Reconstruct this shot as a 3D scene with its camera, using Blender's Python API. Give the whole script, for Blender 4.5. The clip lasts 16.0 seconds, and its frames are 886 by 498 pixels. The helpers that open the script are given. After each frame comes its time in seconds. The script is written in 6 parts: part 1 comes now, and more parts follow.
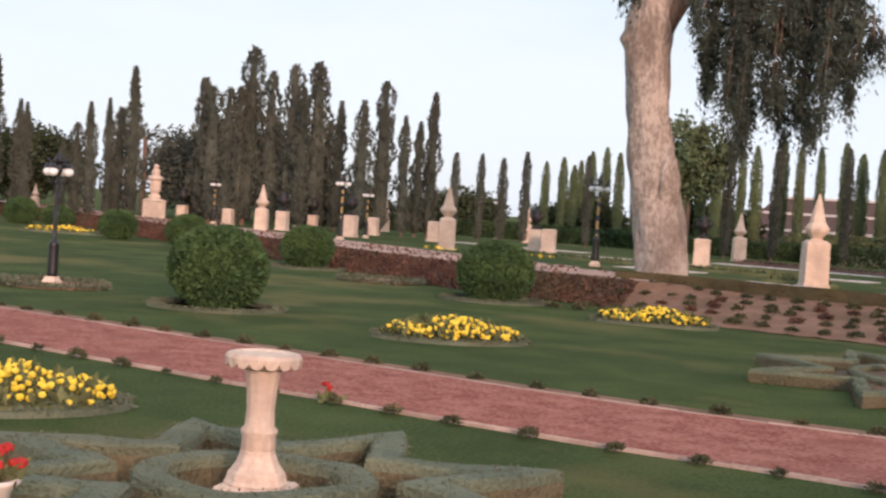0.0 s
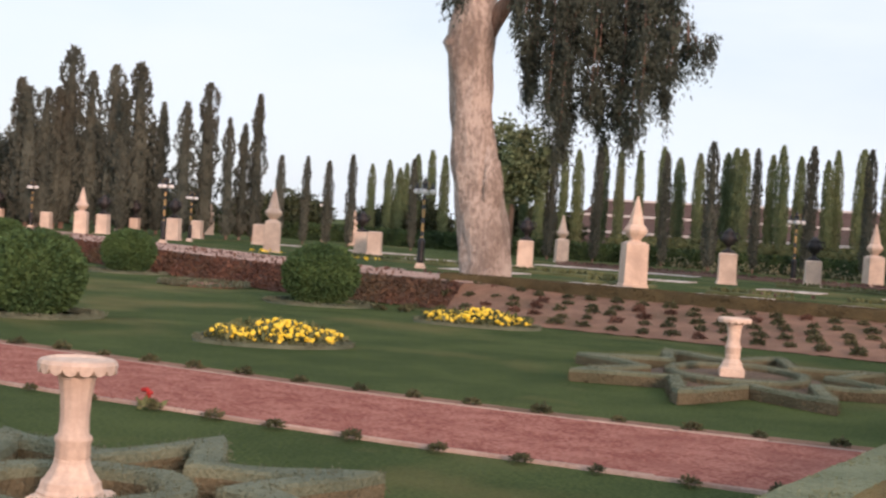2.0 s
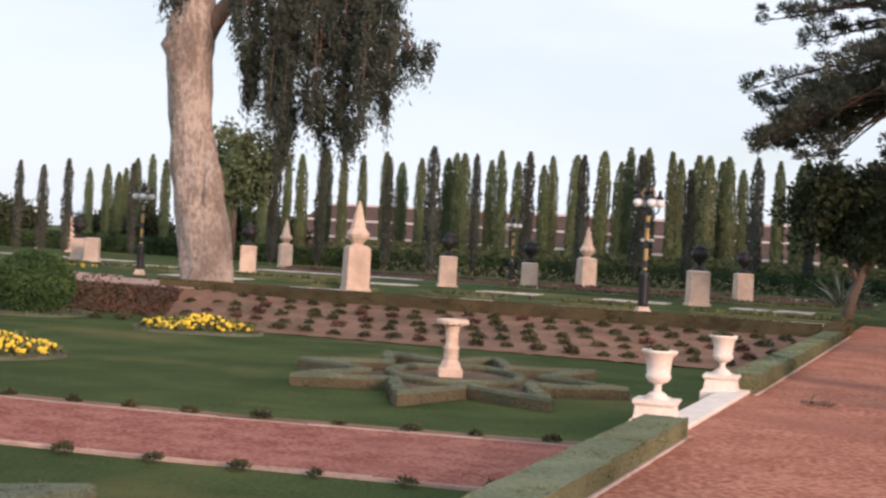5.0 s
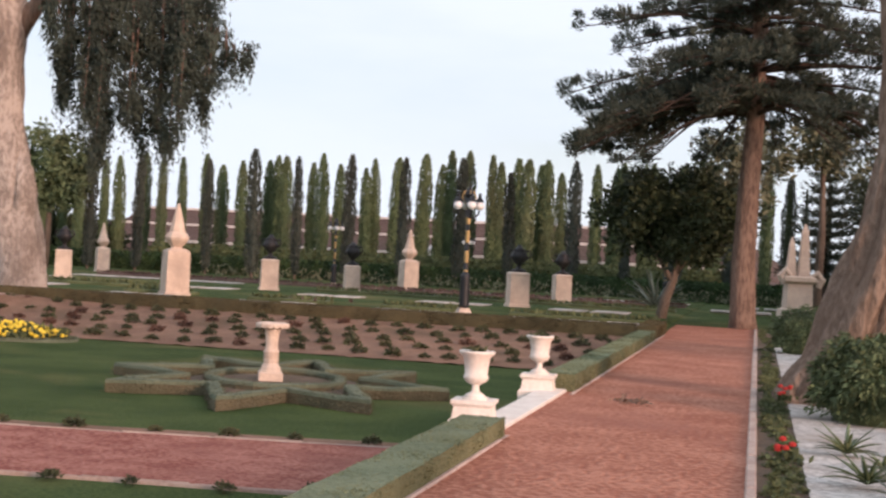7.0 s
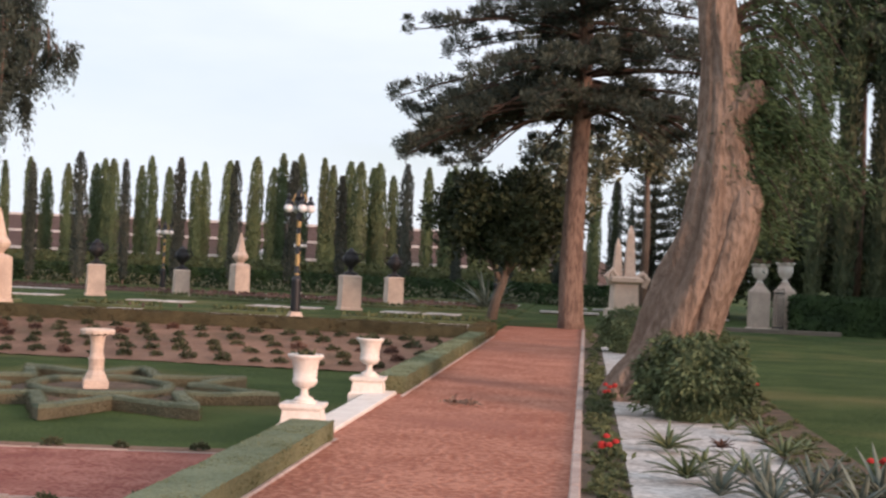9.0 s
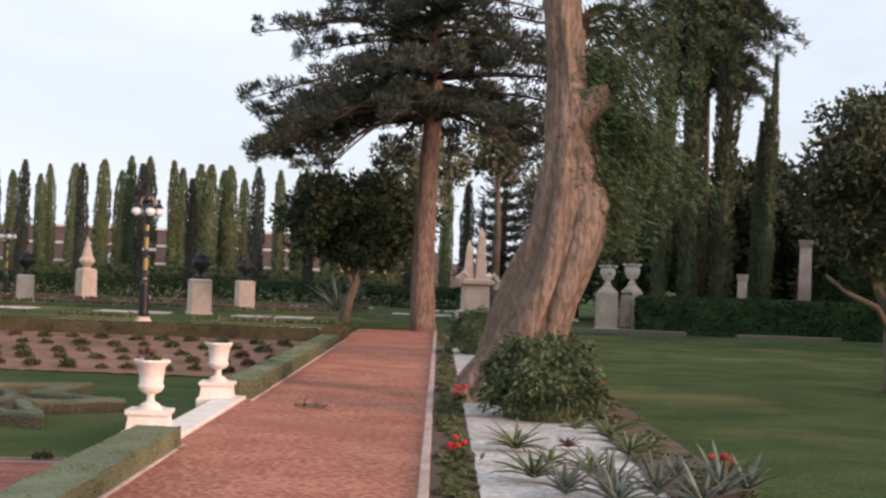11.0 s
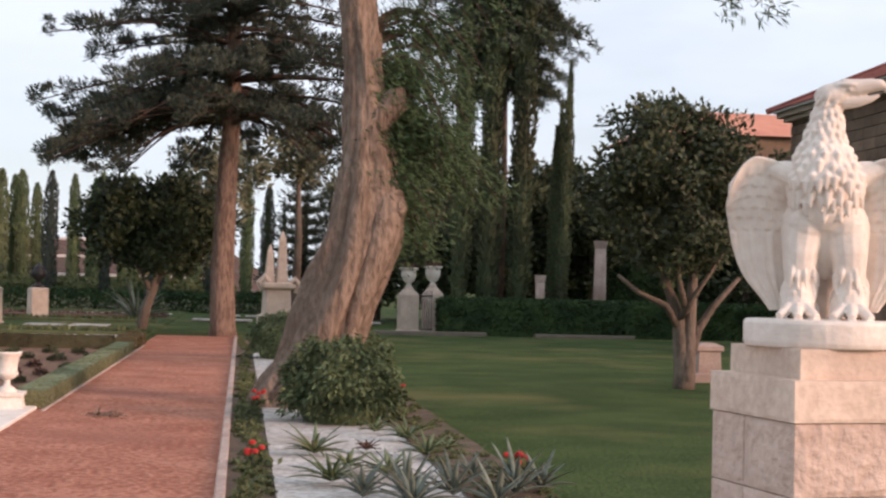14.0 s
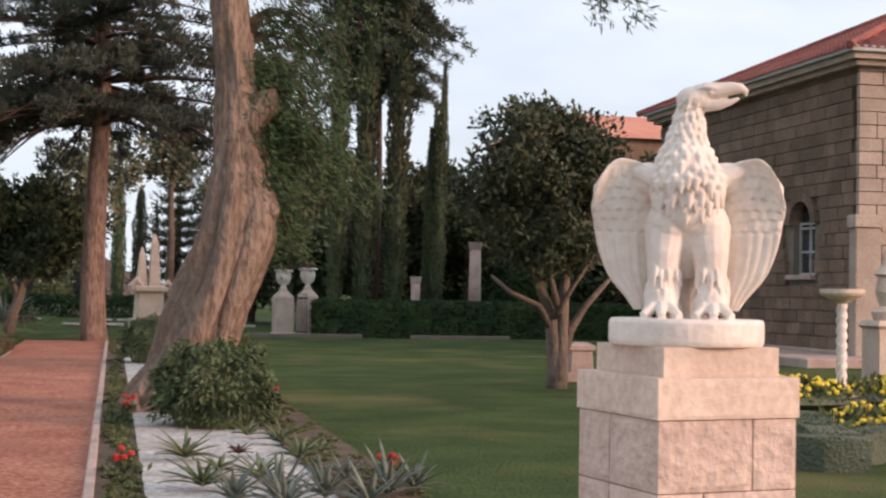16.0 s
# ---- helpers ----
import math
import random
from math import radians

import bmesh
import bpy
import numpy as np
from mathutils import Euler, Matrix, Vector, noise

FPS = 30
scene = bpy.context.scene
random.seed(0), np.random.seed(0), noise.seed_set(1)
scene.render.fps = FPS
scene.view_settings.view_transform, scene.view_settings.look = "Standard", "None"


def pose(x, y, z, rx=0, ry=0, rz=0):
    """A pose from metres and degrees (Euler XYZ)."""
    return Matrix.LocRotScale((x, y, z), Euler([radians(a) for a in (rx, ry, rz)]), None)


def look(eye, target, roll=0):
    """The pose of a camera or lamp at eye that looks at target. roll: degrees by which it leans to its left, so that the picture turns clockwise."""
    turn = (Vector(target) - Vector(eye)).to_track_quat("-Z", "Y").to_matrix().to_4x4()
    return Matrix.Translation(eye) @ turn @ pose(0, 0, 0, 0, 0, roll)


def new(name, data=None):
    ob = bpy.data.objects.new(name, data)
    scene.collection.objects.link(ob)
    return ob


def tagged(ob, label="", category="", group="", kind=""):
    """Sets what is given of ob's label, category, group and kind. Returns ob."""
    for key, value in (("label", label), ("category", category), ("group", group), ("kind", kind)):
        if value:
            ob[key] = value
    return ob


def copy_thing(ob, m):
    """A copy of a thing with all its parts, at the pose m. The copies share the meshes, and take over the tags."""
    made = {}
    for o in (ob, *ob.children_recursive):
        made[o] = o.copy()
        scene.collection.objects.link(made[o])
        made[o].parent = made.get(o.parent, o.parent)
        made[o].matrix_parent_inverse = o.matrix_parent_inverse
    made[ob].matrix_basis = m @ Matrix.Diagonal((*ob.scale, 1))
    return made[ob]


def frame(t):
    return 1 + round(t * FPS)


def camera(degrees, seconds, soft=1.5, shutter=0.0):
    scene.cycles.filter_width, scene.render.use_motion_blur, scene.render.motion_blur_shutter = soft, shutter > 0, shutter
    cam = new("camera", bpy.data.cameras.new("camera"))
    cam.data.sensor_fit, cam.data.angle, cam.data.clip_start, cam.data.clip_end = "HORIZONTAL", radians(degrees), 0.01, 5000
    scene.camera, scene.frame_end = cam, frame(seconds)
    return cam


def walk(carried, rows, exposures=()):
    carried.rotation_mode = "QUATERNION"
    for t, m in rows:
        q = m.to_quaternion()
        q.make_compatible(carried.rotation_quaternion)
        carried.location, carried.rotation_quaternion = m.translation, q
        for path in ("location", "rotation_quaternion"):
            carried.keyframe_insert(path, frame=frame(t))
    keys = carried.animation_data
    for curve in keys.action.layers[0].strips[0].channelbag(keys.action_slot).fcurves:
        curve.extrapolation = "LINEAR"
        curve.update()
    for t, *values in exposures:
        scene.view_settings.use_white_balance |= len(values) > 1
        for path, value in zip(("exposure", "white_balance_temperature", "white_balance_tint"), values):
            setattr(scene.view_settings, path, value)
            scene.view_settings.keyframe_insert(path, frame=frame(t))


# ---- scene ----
cam = camera(34.3, 16.0, soft=2.35, shutter=0.5)
EYE = 1.6
ROWS = [
    (0.0, -0.2417, 0.3185, 88.488, -3.906, 37.297),
    (0.5, -0.2319, 0.3257, 88.625, -3.872, 35.546),
    (1.0, -0.2229, 0.3320, 88.763, -3.818, 33.953),
    (1.5, -0.2131, 0.3384, 88.902, -3.752, 32.269),
    (2.0, -0.2019, 0.3452, 89.051, -3.748, 30.381),
    (2.5, -0.1914, 0.3512, 89.188, -3.662, 28.634),
    (3.0, -0.1792, 0.3576, 89.343, -3.596, 26.665),
    (3.5, -0.1671, 0.3634, 89.498, -3.584, 24.728),
    (4.0, -0.1564, 0.3682, 89.630, -3.504, 23.032),
    (6.5, -0.0970, 0.3881, 90.299, -3.073, 14.012),
    (7.0, -0.0858, 0.3907, 90.406, -3.011, 12.368),
    (7.5, -0.0733, 0.3932, 90.533, -2.881, 10.536),
    (8.0, -0.0637, 0.3949, 90.624, -2.800, 9.132),
    (8.5, -0.0525, 0.3965, 90.731, -2.683, 7.510),
    (9.0, -0.0400, 0.3979, 90.846, -2.548, 5.704),
    (11.5, 0.0098, 0.3998, 91.261, -2.047, -1.449),
    (12.0, 0.0195, 0.3994, 91.331, -1.925, -2.843),
    (12.5, 0.0309, 0.3987, 91.411, -1.775, -4.469),
    (13.0, 0.0398, 0.3979, 91.468, -1.660, -5.749),
    (13.5, 0.0474, 0.3970, 91.515, -1.544, -6.853),
    (14.0, 0.0554, 0.3960, 91.568, -1.437, -8.008),
    (14.5, 0.0654, 0.3945, 91.622, -1.307, -9.451),
    (15.0, 0.0745, 0.3928, 91.675, -1.182, -10.778),
    (15.5, 0.0826, 0.3912, 91.721, -1.145, -11.960),
    (16.0, 0.0893, 0.3897, 91.739, -1.023, -12.938),
]
walk(cam, [(t, pose(x, y, EYE, rx, ry, rz)) for t, x, y, rx, ry, rz in ROWS], [(0.0, 0.10, 6500, 20), (16.0, 0.10, 6500, 20)])

# ---- sky, sun ----
SUN_EL, SUN_AZ = 14.0, 128.0     # degrees; azimuth clockwise from +y
world = bpy.data.worlds.new("sky")
scene.world = world
world.use_nodes = True
wt = world.node_tree
wt.nodes.clear()
w_out = wt.nodes.new("ShaderNodeOutputWorld")
w_mix = wt.nodes.new("ShaderNodeMixShader")
w_sky = wt.nodes.new("ShaderNodeTexSky")
w_sky.sky_type = "NISHITA"
w_sky.sun_disc = False
w_sky.sun_elevation, w_sky.sun_rotation = radians(SUN_EL), radians(SUN_AZ)
w_b1 = wt.nodes.new("ShaderNodeBackground")
w_b1.inputs[1].default_value = 0.13
w_b2 = wt.nodes.new("ShaderNodeBackground")
w_b2.inputs[0].default_value = (0.82, 0.935, 1.0, 1)
w_b2.inputs[1].default_value = 1.0
w_tc = wt.nodes.new("ShaderNodeTexCoord")
w_map = wt.nodes.new("ShaderNodeMapping")
w_map.inputs["Scale"].default_value = (2.0, 2.0, 7.0)
w_no = wt.nodes.new("ShaderNodeTexNoise")
w_no.inputs["Scale"].default_value = 1.6
w_no.inputs["Detail"].default_value = 5
w_rp = wt.nodes.new("ShaderNodeMapRange")
w_rp.inputs[1].default_value, w_rp.inputs[2].default_value = 0.3, 0.62
w_rp.inputs[3].default_value, w_rp.inputs[4].default_value = 0.62, 1.0
wt.links.new(w_tc.outputs["Generated"], w_map.inputs[0])
wt.links.new(w_map.outputs[0], w_no.inputs[0])
wt.links.new(w_no.outputs[0], w_rp.inputs[0])
wt.links.new(w_rp.outputs[0], w_mix.inputs[0])
wt.links.new(w_sky.outputs[0], w_b1.inputs[0])
wt.links.new(w_b1.outputs[0], w_mix.inputs[1])
wt.links.new(w_b2.outputs[0], w_mix.inputs[2])
wt.links.new(w_mix.outputs[0], w_out.inputs[0])
sun = new("sun", bpy.data.lights.new("sun", "SUN"))
sun.data.energy, sun.data.angle, sun.data.color = 3.3, radians(16), (1.0, 0.66, 0.48)
_a, _e = radians(SUN_AZ), radians(SUN_EL)
_d = Vector((math.sin(_a) * math.cos(_e), math.cos(_a) * math.cos(_e), math.sin(_e)))
sun.matrix_world = look(_d * 60, (0, 0, 0))


# ---- materials ----
def mat(name, c1, c2, scale=3.0, rough=0.85, bump=0.3, fine=40.0, metal=0.0, c3=None, vary=0.0, spec=0.3, dist=0.02, grain=0.8, stretch=1.0):
    """A two-scale noise material: c1 to c2 over large patches, fine grain and relief; c3 stains; vary: change from piece to piece."""
    m = bpy.data.materials.new(name)
    m.use_nodes = True
    nt = m.node_tree
    b = nt.nodes["Principled BSDF"]
    geo = nt.nodes.new("ShaderNodeNewGeometry")
    n1, n2 = nt.nodes.new("ShaderNodeTexNoise"), nt.nodes.new("ShaderNodeTexNoise")
    n1.inputs["Scale"].default_value, n1.inputs["Detail"].default_value = scale, 6
    n2.inputs["Scale"].default_value, n2.inputs["Detail"].default_value = fine, 4
    grow = nt.nodes.new("ShaderNodeVectorMath")
    grow.operation = "MULTIPLY"
    grow.inputs[1].default_value = (1, 1, stretch)
    nt.links.new(geo.outputs["Position"], grow.inputs[0])
    for n in (n1, n2):
        nt.links.new(grow.outputs[0], n.inputs["Vector"])
    mr = nt.nodes.new("ShaderNodeMapRange")
    mr.inputs[1].default_value, mr.inputs[2].default_value = 0.32, 0.68
    mix = nt.nodes.new("ShaderNodeMix")
    mix.data_type = "RGBA"
    mix.inputs[6].default_value, mix.inputs[7].default_value = (*c1, 1), (*c2, 1)
    add = nt.nodes.new("ShaderNodeMath")
    add.operation = "ADD"
    half = nt.nodes.new("ShaderNodeMath")
    half.operation = "MULTIPLY_ADD"
    half.inputs[1].default_value, half.inputs[2].default_value = grain, -grain / 2
    nt.links.new(n2.outputs[0], half.inputs[0])
    nt.links.new(n1.outputs[0], add.inputs[0])
    nt.links.new(half.outputs[0], add.inputs[1])
    nt.links.new(add.outputs[0], mr.inputs[0])
    nt.links.new(mr.outputs[0], mix.inputs[0])
    col = mix.outputs[2]
    if c3:
        n3 = nt.nodes.new("ShaderNodeTexNoise")
        n3.inputs["Scale"].default_value, n3.inputs["Detail"].default_value = scale * 0.37, 8
        nt.links.new(grow.outputs[0], n3.inputs["Vector"])
        r3 = nt.nodes.new("ShaderNodeMapRange")
        r3.inputs[1].default_value, r3.inputs[2].default_value, r3.inputs[4].default_value = 0.52, 0.70, 0.85
        nt.links.new(n3.outputs[0], r3.inputs[0])
        mix3 = nt.nodes.new("ShaderNodeMix")
        mix3.data_type = "RGBA"
        mix3.inputs[7].default_value = (*c3, 1)
        nt.links.new(r3.outputs[0], mix3.inputs[0])
        nt.links.new(col, mix3.inputs[6])
        col = mix3.outputs[2]
    if vary:
        isl = nt.nodes.new("ShaderNodeMath")
        isl.operation = "MULTIPLY_ADD"
        isl.inputs[1].default_value, isl.inputs[2].default_value = vary, 1 - vary / 2
        obj = nt.nodes.new("ShaderNodeObjectInfo")
        tot = nt.nodes.new("ShaderNodeMath")
        tot.operation = "ADD"
        nt.links.new(geo.outputs["Random Per Island"], tot.inputs[0])
        nt.links.new(obj.outputs["Random"], tot.inputs[1])
        fr = nt.nodes.new("ShaderNodeMath")
        fr.operation = "FRACT"
        nt.links.new(tot.outputs[0], fr.inputs[0])
        nt.links.new(fr.outputs[0], isl.inputs[0])
        hsv = nt.nodes.new("ShaderNodeHueSaturation")
        nt.links.new(isl.outputs[0], hsv.inputs["Value"])
        nt.links.new(col, hsv.inputs["Color"])
        col = hsv.outputs[0]
    nt.links.new(col, b.inputs["Base Color"])
    b.inputs["Roughness"].default_value, b.inputs["Metallic"].default_value = rough, metal
    b.inputs["Specular IOR Level"].default_value = spec
    if bump:
        bp = nt.nodes.new("ShaderNodeBump")
        bp.inputs["Strength"].default_value, bp.inputs["Distance"].default_value = bump, dist
        nt.links.new(n2.outputs[0], bp.inputs["Height"])
        nt.links.new(bp.outputs[0], b.inputs["Normal"])
    return m


GRASS = mat("lawn_grass", (0.040, 0.066, 0.021), (0.082, 0.112, 0.038), 0.7, 0.95, 1.0, 26, c3=(0.175, 0.152, 0.064), dist=0.05, spec=0.08, grain=1.5)
GRAVEL = mat("red_gravel", (0.27, 0.092, 0.070), (0.46, 0.205, 0.16), 2.5, 0.95, 1.0, 22, c3=(0.30, 0.115, 0.09), dist=0.06, spec=0.1, grain=1.8)
GRAVEL2 = mat("pink_gravel", (0.325, 0.122, 0.080), (0.50, 0.228, 0.155), 1.2, 0.95, 1.0, 15, c3=(0.33, 0.135, 0.098), dist=0.05, spec=0.1, grain=2.2)
WHITE_GRAVEL = mat("white_gravel", (0.36, 0.325, 0.295), (0.62, 0.575, 0.535), 2.5, 0.9, 1.0, 18, c3=(0.30, 0.25, 0.21), grain=1.5)
SOIL = mat("brown_soil", (0.205, 0.113, 0.076), (0.31, 0.18, 0.122), 1.5, 0.95, 0.9, 22, c3=(0.16, 0.10, 0.06), dist=0.05)
DARK_SOIL = mat("dark_border_soil", (0.095, 0.066, 0.045), (0.17, 0.115, 0.078), 2.5, 0.95, 0.9, 24, c3=(0.09, 0.08, 0.045), dist=0.04)
EDGE_BED = mat("pink_edge_gravel", (0.34, 0.21, 0.165), (0.52, 0.36, 0.29), 1.2, 0.95, 0.8, 10, c3=(0.20, 0.13, 0.095), grain=1.6)
KERB = mat("pale_kerb_stone", (0.36, 0.255, 0.215), (0.50, 0.385, 0.33), 2.0, 0.85, 0.4, 30, vary=0.25)
STONE = mat("pale_limestone", (0.54, 0.415, 0.335), (0.70, 0.565, 0.46), 2.5, 0.8, 0.4, 24, c3=(0.45, 0.35, 0.29), vary=0.14)
ROUGH_STONE = mat("rough_limestone", (0.54, 0.405, 0.335), (0.69, 0.54, 0.455), 4.0, 0.9, 0.9, 20, c3=(0.48, 0.36, 0.30), dist=0.03, vary=0.12, grain=1.0)
MARBLE = mat("white_marble", (0.72, 0.63, 0.555), (0.84, 0.76, 0.68), 4.0, 0.6, 0.3, 22, c3=(0.66, 0.56, 0.485), grain=0.8)
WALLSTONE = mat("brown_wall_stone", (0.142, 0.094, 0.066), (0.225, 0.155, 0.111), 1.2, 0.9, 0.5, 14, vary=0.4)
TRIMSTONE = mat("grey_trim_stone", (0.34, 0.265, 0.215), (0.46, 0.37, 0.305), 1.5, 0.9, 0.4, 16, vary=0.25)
MORTAR = mat("dark_mortar", (0.17, 0.14, 0.11), (0.23, 0.19, 0.15), 3, 0.95, 0.3, 30)
ROOF = mat("red_roof_tile", (0.25, 0.072, 0.056), (0.36, 0.12, 0.088), 0.8, 0.8, 0.3, 18, c3=(0.20, 0.065, 0.052), vary=0.3)
ROOF2 = mat("orange_roof_tile", (0.55, 0.22, 0.15), (0.65, 0.30, 0.2), 0.8, 0.8, 0.3, 18)
HEDGE_GREY = mat("grey_green_hedge", (0.090, 0.110, 0.074), (0.158, 0.178, 0.120), 1.3, 0.9, 1.0, 30, c3=(0.128, 0.130, 0.082), dist=0.04, vary=0.3)
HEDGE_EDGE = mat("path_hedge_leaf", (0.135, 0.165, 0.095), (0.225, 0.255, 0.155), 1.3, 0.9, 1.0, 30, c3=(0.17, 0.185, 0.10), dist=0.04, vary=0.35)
# hedge sides: browner than the lit tops, with side shade mixed into the colour
HEDGE_SIDE = mat("shaded_brown_hedge_side", (0.092, 0.082, 0.050), (0.160, 0.138, 0.086), 1.6, 0.95, 1.0, 26, c3=(0.085, 0.085, 0.05), dist=0.04, vary=0.4)
HEDGE_LOW = mat("shaded_hedge_side_leaf", (0.125, 0.13, 0.066), (0.20, 0.20, 0.105), 1.6, 0.95, 1.0, 26, dist=0.04, vary=0.4)
HEDGE_BROWN = mat("brown_green_hedge", (0.070, 0.058, 0.030), (0.120, 0.096, 0.048), 1.2, 0.9, 0.9, 30, vary=0.35)
HEDGE_DARK = mat("dark_hedge_leaf", (0.023, 0.046, 0.019), (0.058, 0.098, 0.033), 1.2, 0.8, 0.9, 25, vary=0.5)
TOPIARY = mat("topiary_leaf", (0.030, 0.070, 0.026), (0.075, 0.135, 0.045), 1.6, 0.75, 0.9, 30, vary=0.5)
# both row cypress greens are lightened to carry haze and lens glare
CYPRESS = mat("cypress_leaf", (0.092, 0.130, 0.066), (0.150, 0.192, 0.092), 0.5, 0.9, 0.4, 12, c3=(0.125, 0.135, 0.075), grain=0.4, vary=0.5)
CYPRESS_DARK = mat("dark_cypress_leaf", (0.050, 0.060, 0.050), (0.098, 0.108, 0.086), 0.5, 0.95, 0.4, 12, c3=(0.072, 0.072, 0.056), vary=0.5)
AVENUE_LEAF = mat("avenue_cypress_leaf", (0.052, 0.072, 0.039), (0.111, 0.130, 0.065), 0.6, 0.9, 0.4, 12, c3=(0.06, 0.06, 0.035), vary=0.5)
SPRAY = mat("conifer_spray", (0.039, 0.055, 0.039), (0.091, 0.111, 0.068), 0.9, 0.85, 0.3, 20, vary=0.6)
OLIVE = mat("olive_leaf", (0.115, 0.120, 0.074), (0.21, 0.205, 0.130), 0.8, 0.9, 0.3, 16, vary=0.6)
PINE = mat("pine_needle", (0.039, 0.052, 0.042), (0.085, 0.098, 0.072), 1.0, 0.85, 0.4, 20, vary=0.5)
EUCA = mat("hanging_leaf", (0.030, 0.040, 0.032), (0.070, 0.085, 0.062), 0.9, 0.8, 0.3, 20, vary=0.6)
DARKLEAF = mat("dark_tree_leaf", (0.023, 0.036, 0.018), (0.058, 0.072, 0.031), 0.9, 0.7, 0.4, 20, vary=0.6)
ORANGELEAF = mat("orange_tree_leaf", (0.031, 0.040, 0.020), (0.073, 0.082, 0.038), 0.9, 0.6, 0.4, 20, vary=0.6)
FEATHER = mat("feathery_leaf", (0.034, 0.064, 0.027), (0.076, 0.118, 0.048), 0.9, 0.8, 0.3, 20, vary=0.5)
SHRUB = mat("shrub_leaf", (0.055, 0.078, 0.034), (0.125, 0.155, 0.070), 1.5, 0.7, 0.4, 24, vary=0.7)
SMALLPLANT = mat("border_plant_leaf", (0.065, 0.082, 0.035), (0.14, 0.155, 0.07), 1.5, 0.8, 0.4, 24, vary=0.6)
DARKPLANT = mat("dark_seedling_leaf", (0.045, 0.055, 0.028), (0.095, 0.095, 0.045), 1.5, 0.8, 0.4, 24, vary=0.6)
REDPLANT = mat("reddish_ground_cover", (0.085, 0.046, 0.035), (0.15, 0.080, 0.056), 0.8, 0.9, 0.8, 12, c3=(0.08, 0.07, 0.04), vary=0.6)
PURPLE = mat("purple_bedding_leaf", (0.10, 0.06, 0.055), (0.17, 0.11, 0.085), 0.8, 0.9, 0.6, 16, vary=0.5)
ALOE = mat("aloe_leaf", (0.070, 0.098, 0.045), (0.15, 0.18, 0.085), 2.5, 0.55, 0.2, 20, vary=0.5)
AGAVE = mat("agave_leaf", (0.094, 0.115, 0.094), (0.164, 0.189, 0.148), 2.5, 0.6, 0.2, 20, vary=0.35)
YELLOW = mat("yellow_petal", (0.76, 0.53, 0.03), (0.88, 0.69, 0.09), 4, 0.7, 0.3, 60, vary=0.35)
RED = mat("red_petal", (0.32, 0.016, 0.014), (0.5, 0.04, 0.03), 4, 0.7, 0.2, 60)
BARK_EUC = mat("eucalyptus_bark", (0.255, 0.210, 0.180), (0.465, 0.395, 0.345), 2.4, 0.9, 1.0, 11, c3=(0.165, 0.122, 0.098), dist=0.07, grain=1.3, stretch=0.55)
BARK = mat("brown_bark", (0.165, 0.115, 0.085), (0.285, 0.207, 0.158), 2.6, 0.95, 1.0, 17, c3=(0.150, 0.104, 0.078), dist=0.08, grain=1.5, stretch=0.35)
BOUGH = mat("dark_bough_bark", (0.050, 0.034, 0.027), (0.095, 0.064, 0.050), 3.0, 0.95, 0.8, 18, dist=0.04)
# bark for trunks under round crowns, the crown's shade included in the colour
BARK_GREY = mat("shaded_tree_bark", (0.13, 0.095, 0.075), (0.21, 0.16, 0.125), 4.0, 0.95, 1.0, 18, c3=(0.10, 0.075, 0.055), dist=0.04, stretch=0.5)
BARK_RED = mat("reddish_bark", (0.13, 0.084, 0.064), (0.24, 0.160, 0.122), 4.0, 0.95, 1.0, 16, dist=0.06, grain=1.3, stretch=0.25)
BLACK = mat("black_paint", (0.010, 0.010, 0.012), (0.02, 0.02, 0.024), 3, 0.4, 0.1, 30, spec=0.5)
BRONZE = mat("dark_bronze", (0.022, 0.022, 0.024), (0.05, 0.045, 0.045), 3, 0.5, 0.2, 20, metal=0.4)
GOLD = mat("gilded_metal", (0.32, 0.22, 0.10), (0.45, 0.32, 0.15), 4, 0.45, 0.1, 30, metal=0.7)
GLOBE = mat("white_lamp_glass", (0.80, 0.80, 0.80), (0.88, 0.88, 0.88), 4, 0.25, 0.0, 30, spec=0.5)
GLASS = mat("dark_window_glass", (0.03, 0.035, 0.04), (0.05, 0.055, 0.06), 1, 0.08, 0.0, 10, spec=0.6)
WOODWHITE = mat("white_painted_wood", (0.38, 0.36, 0.34), (0.48, 0.46, 0.44), 3, 0.6, 0.1, 30)
BANK = mat("brown_terraced_bank", (0.085, 0.053, 0.046), (0.13, 0.083, 0.068), 0.25, 0.95, 0.8, 3.0, c3=(0.075, 0.062, 0.045), dist=0.2)
WHITEWALL = mat("pale_rendered_wall", (0.62, 0.58, 0.55), (0.72, 0.68, 0.64), 0.5, 0.9, 0.1, 6)


# ---- mesh tools ----
rng = np.random.default_rng(7)


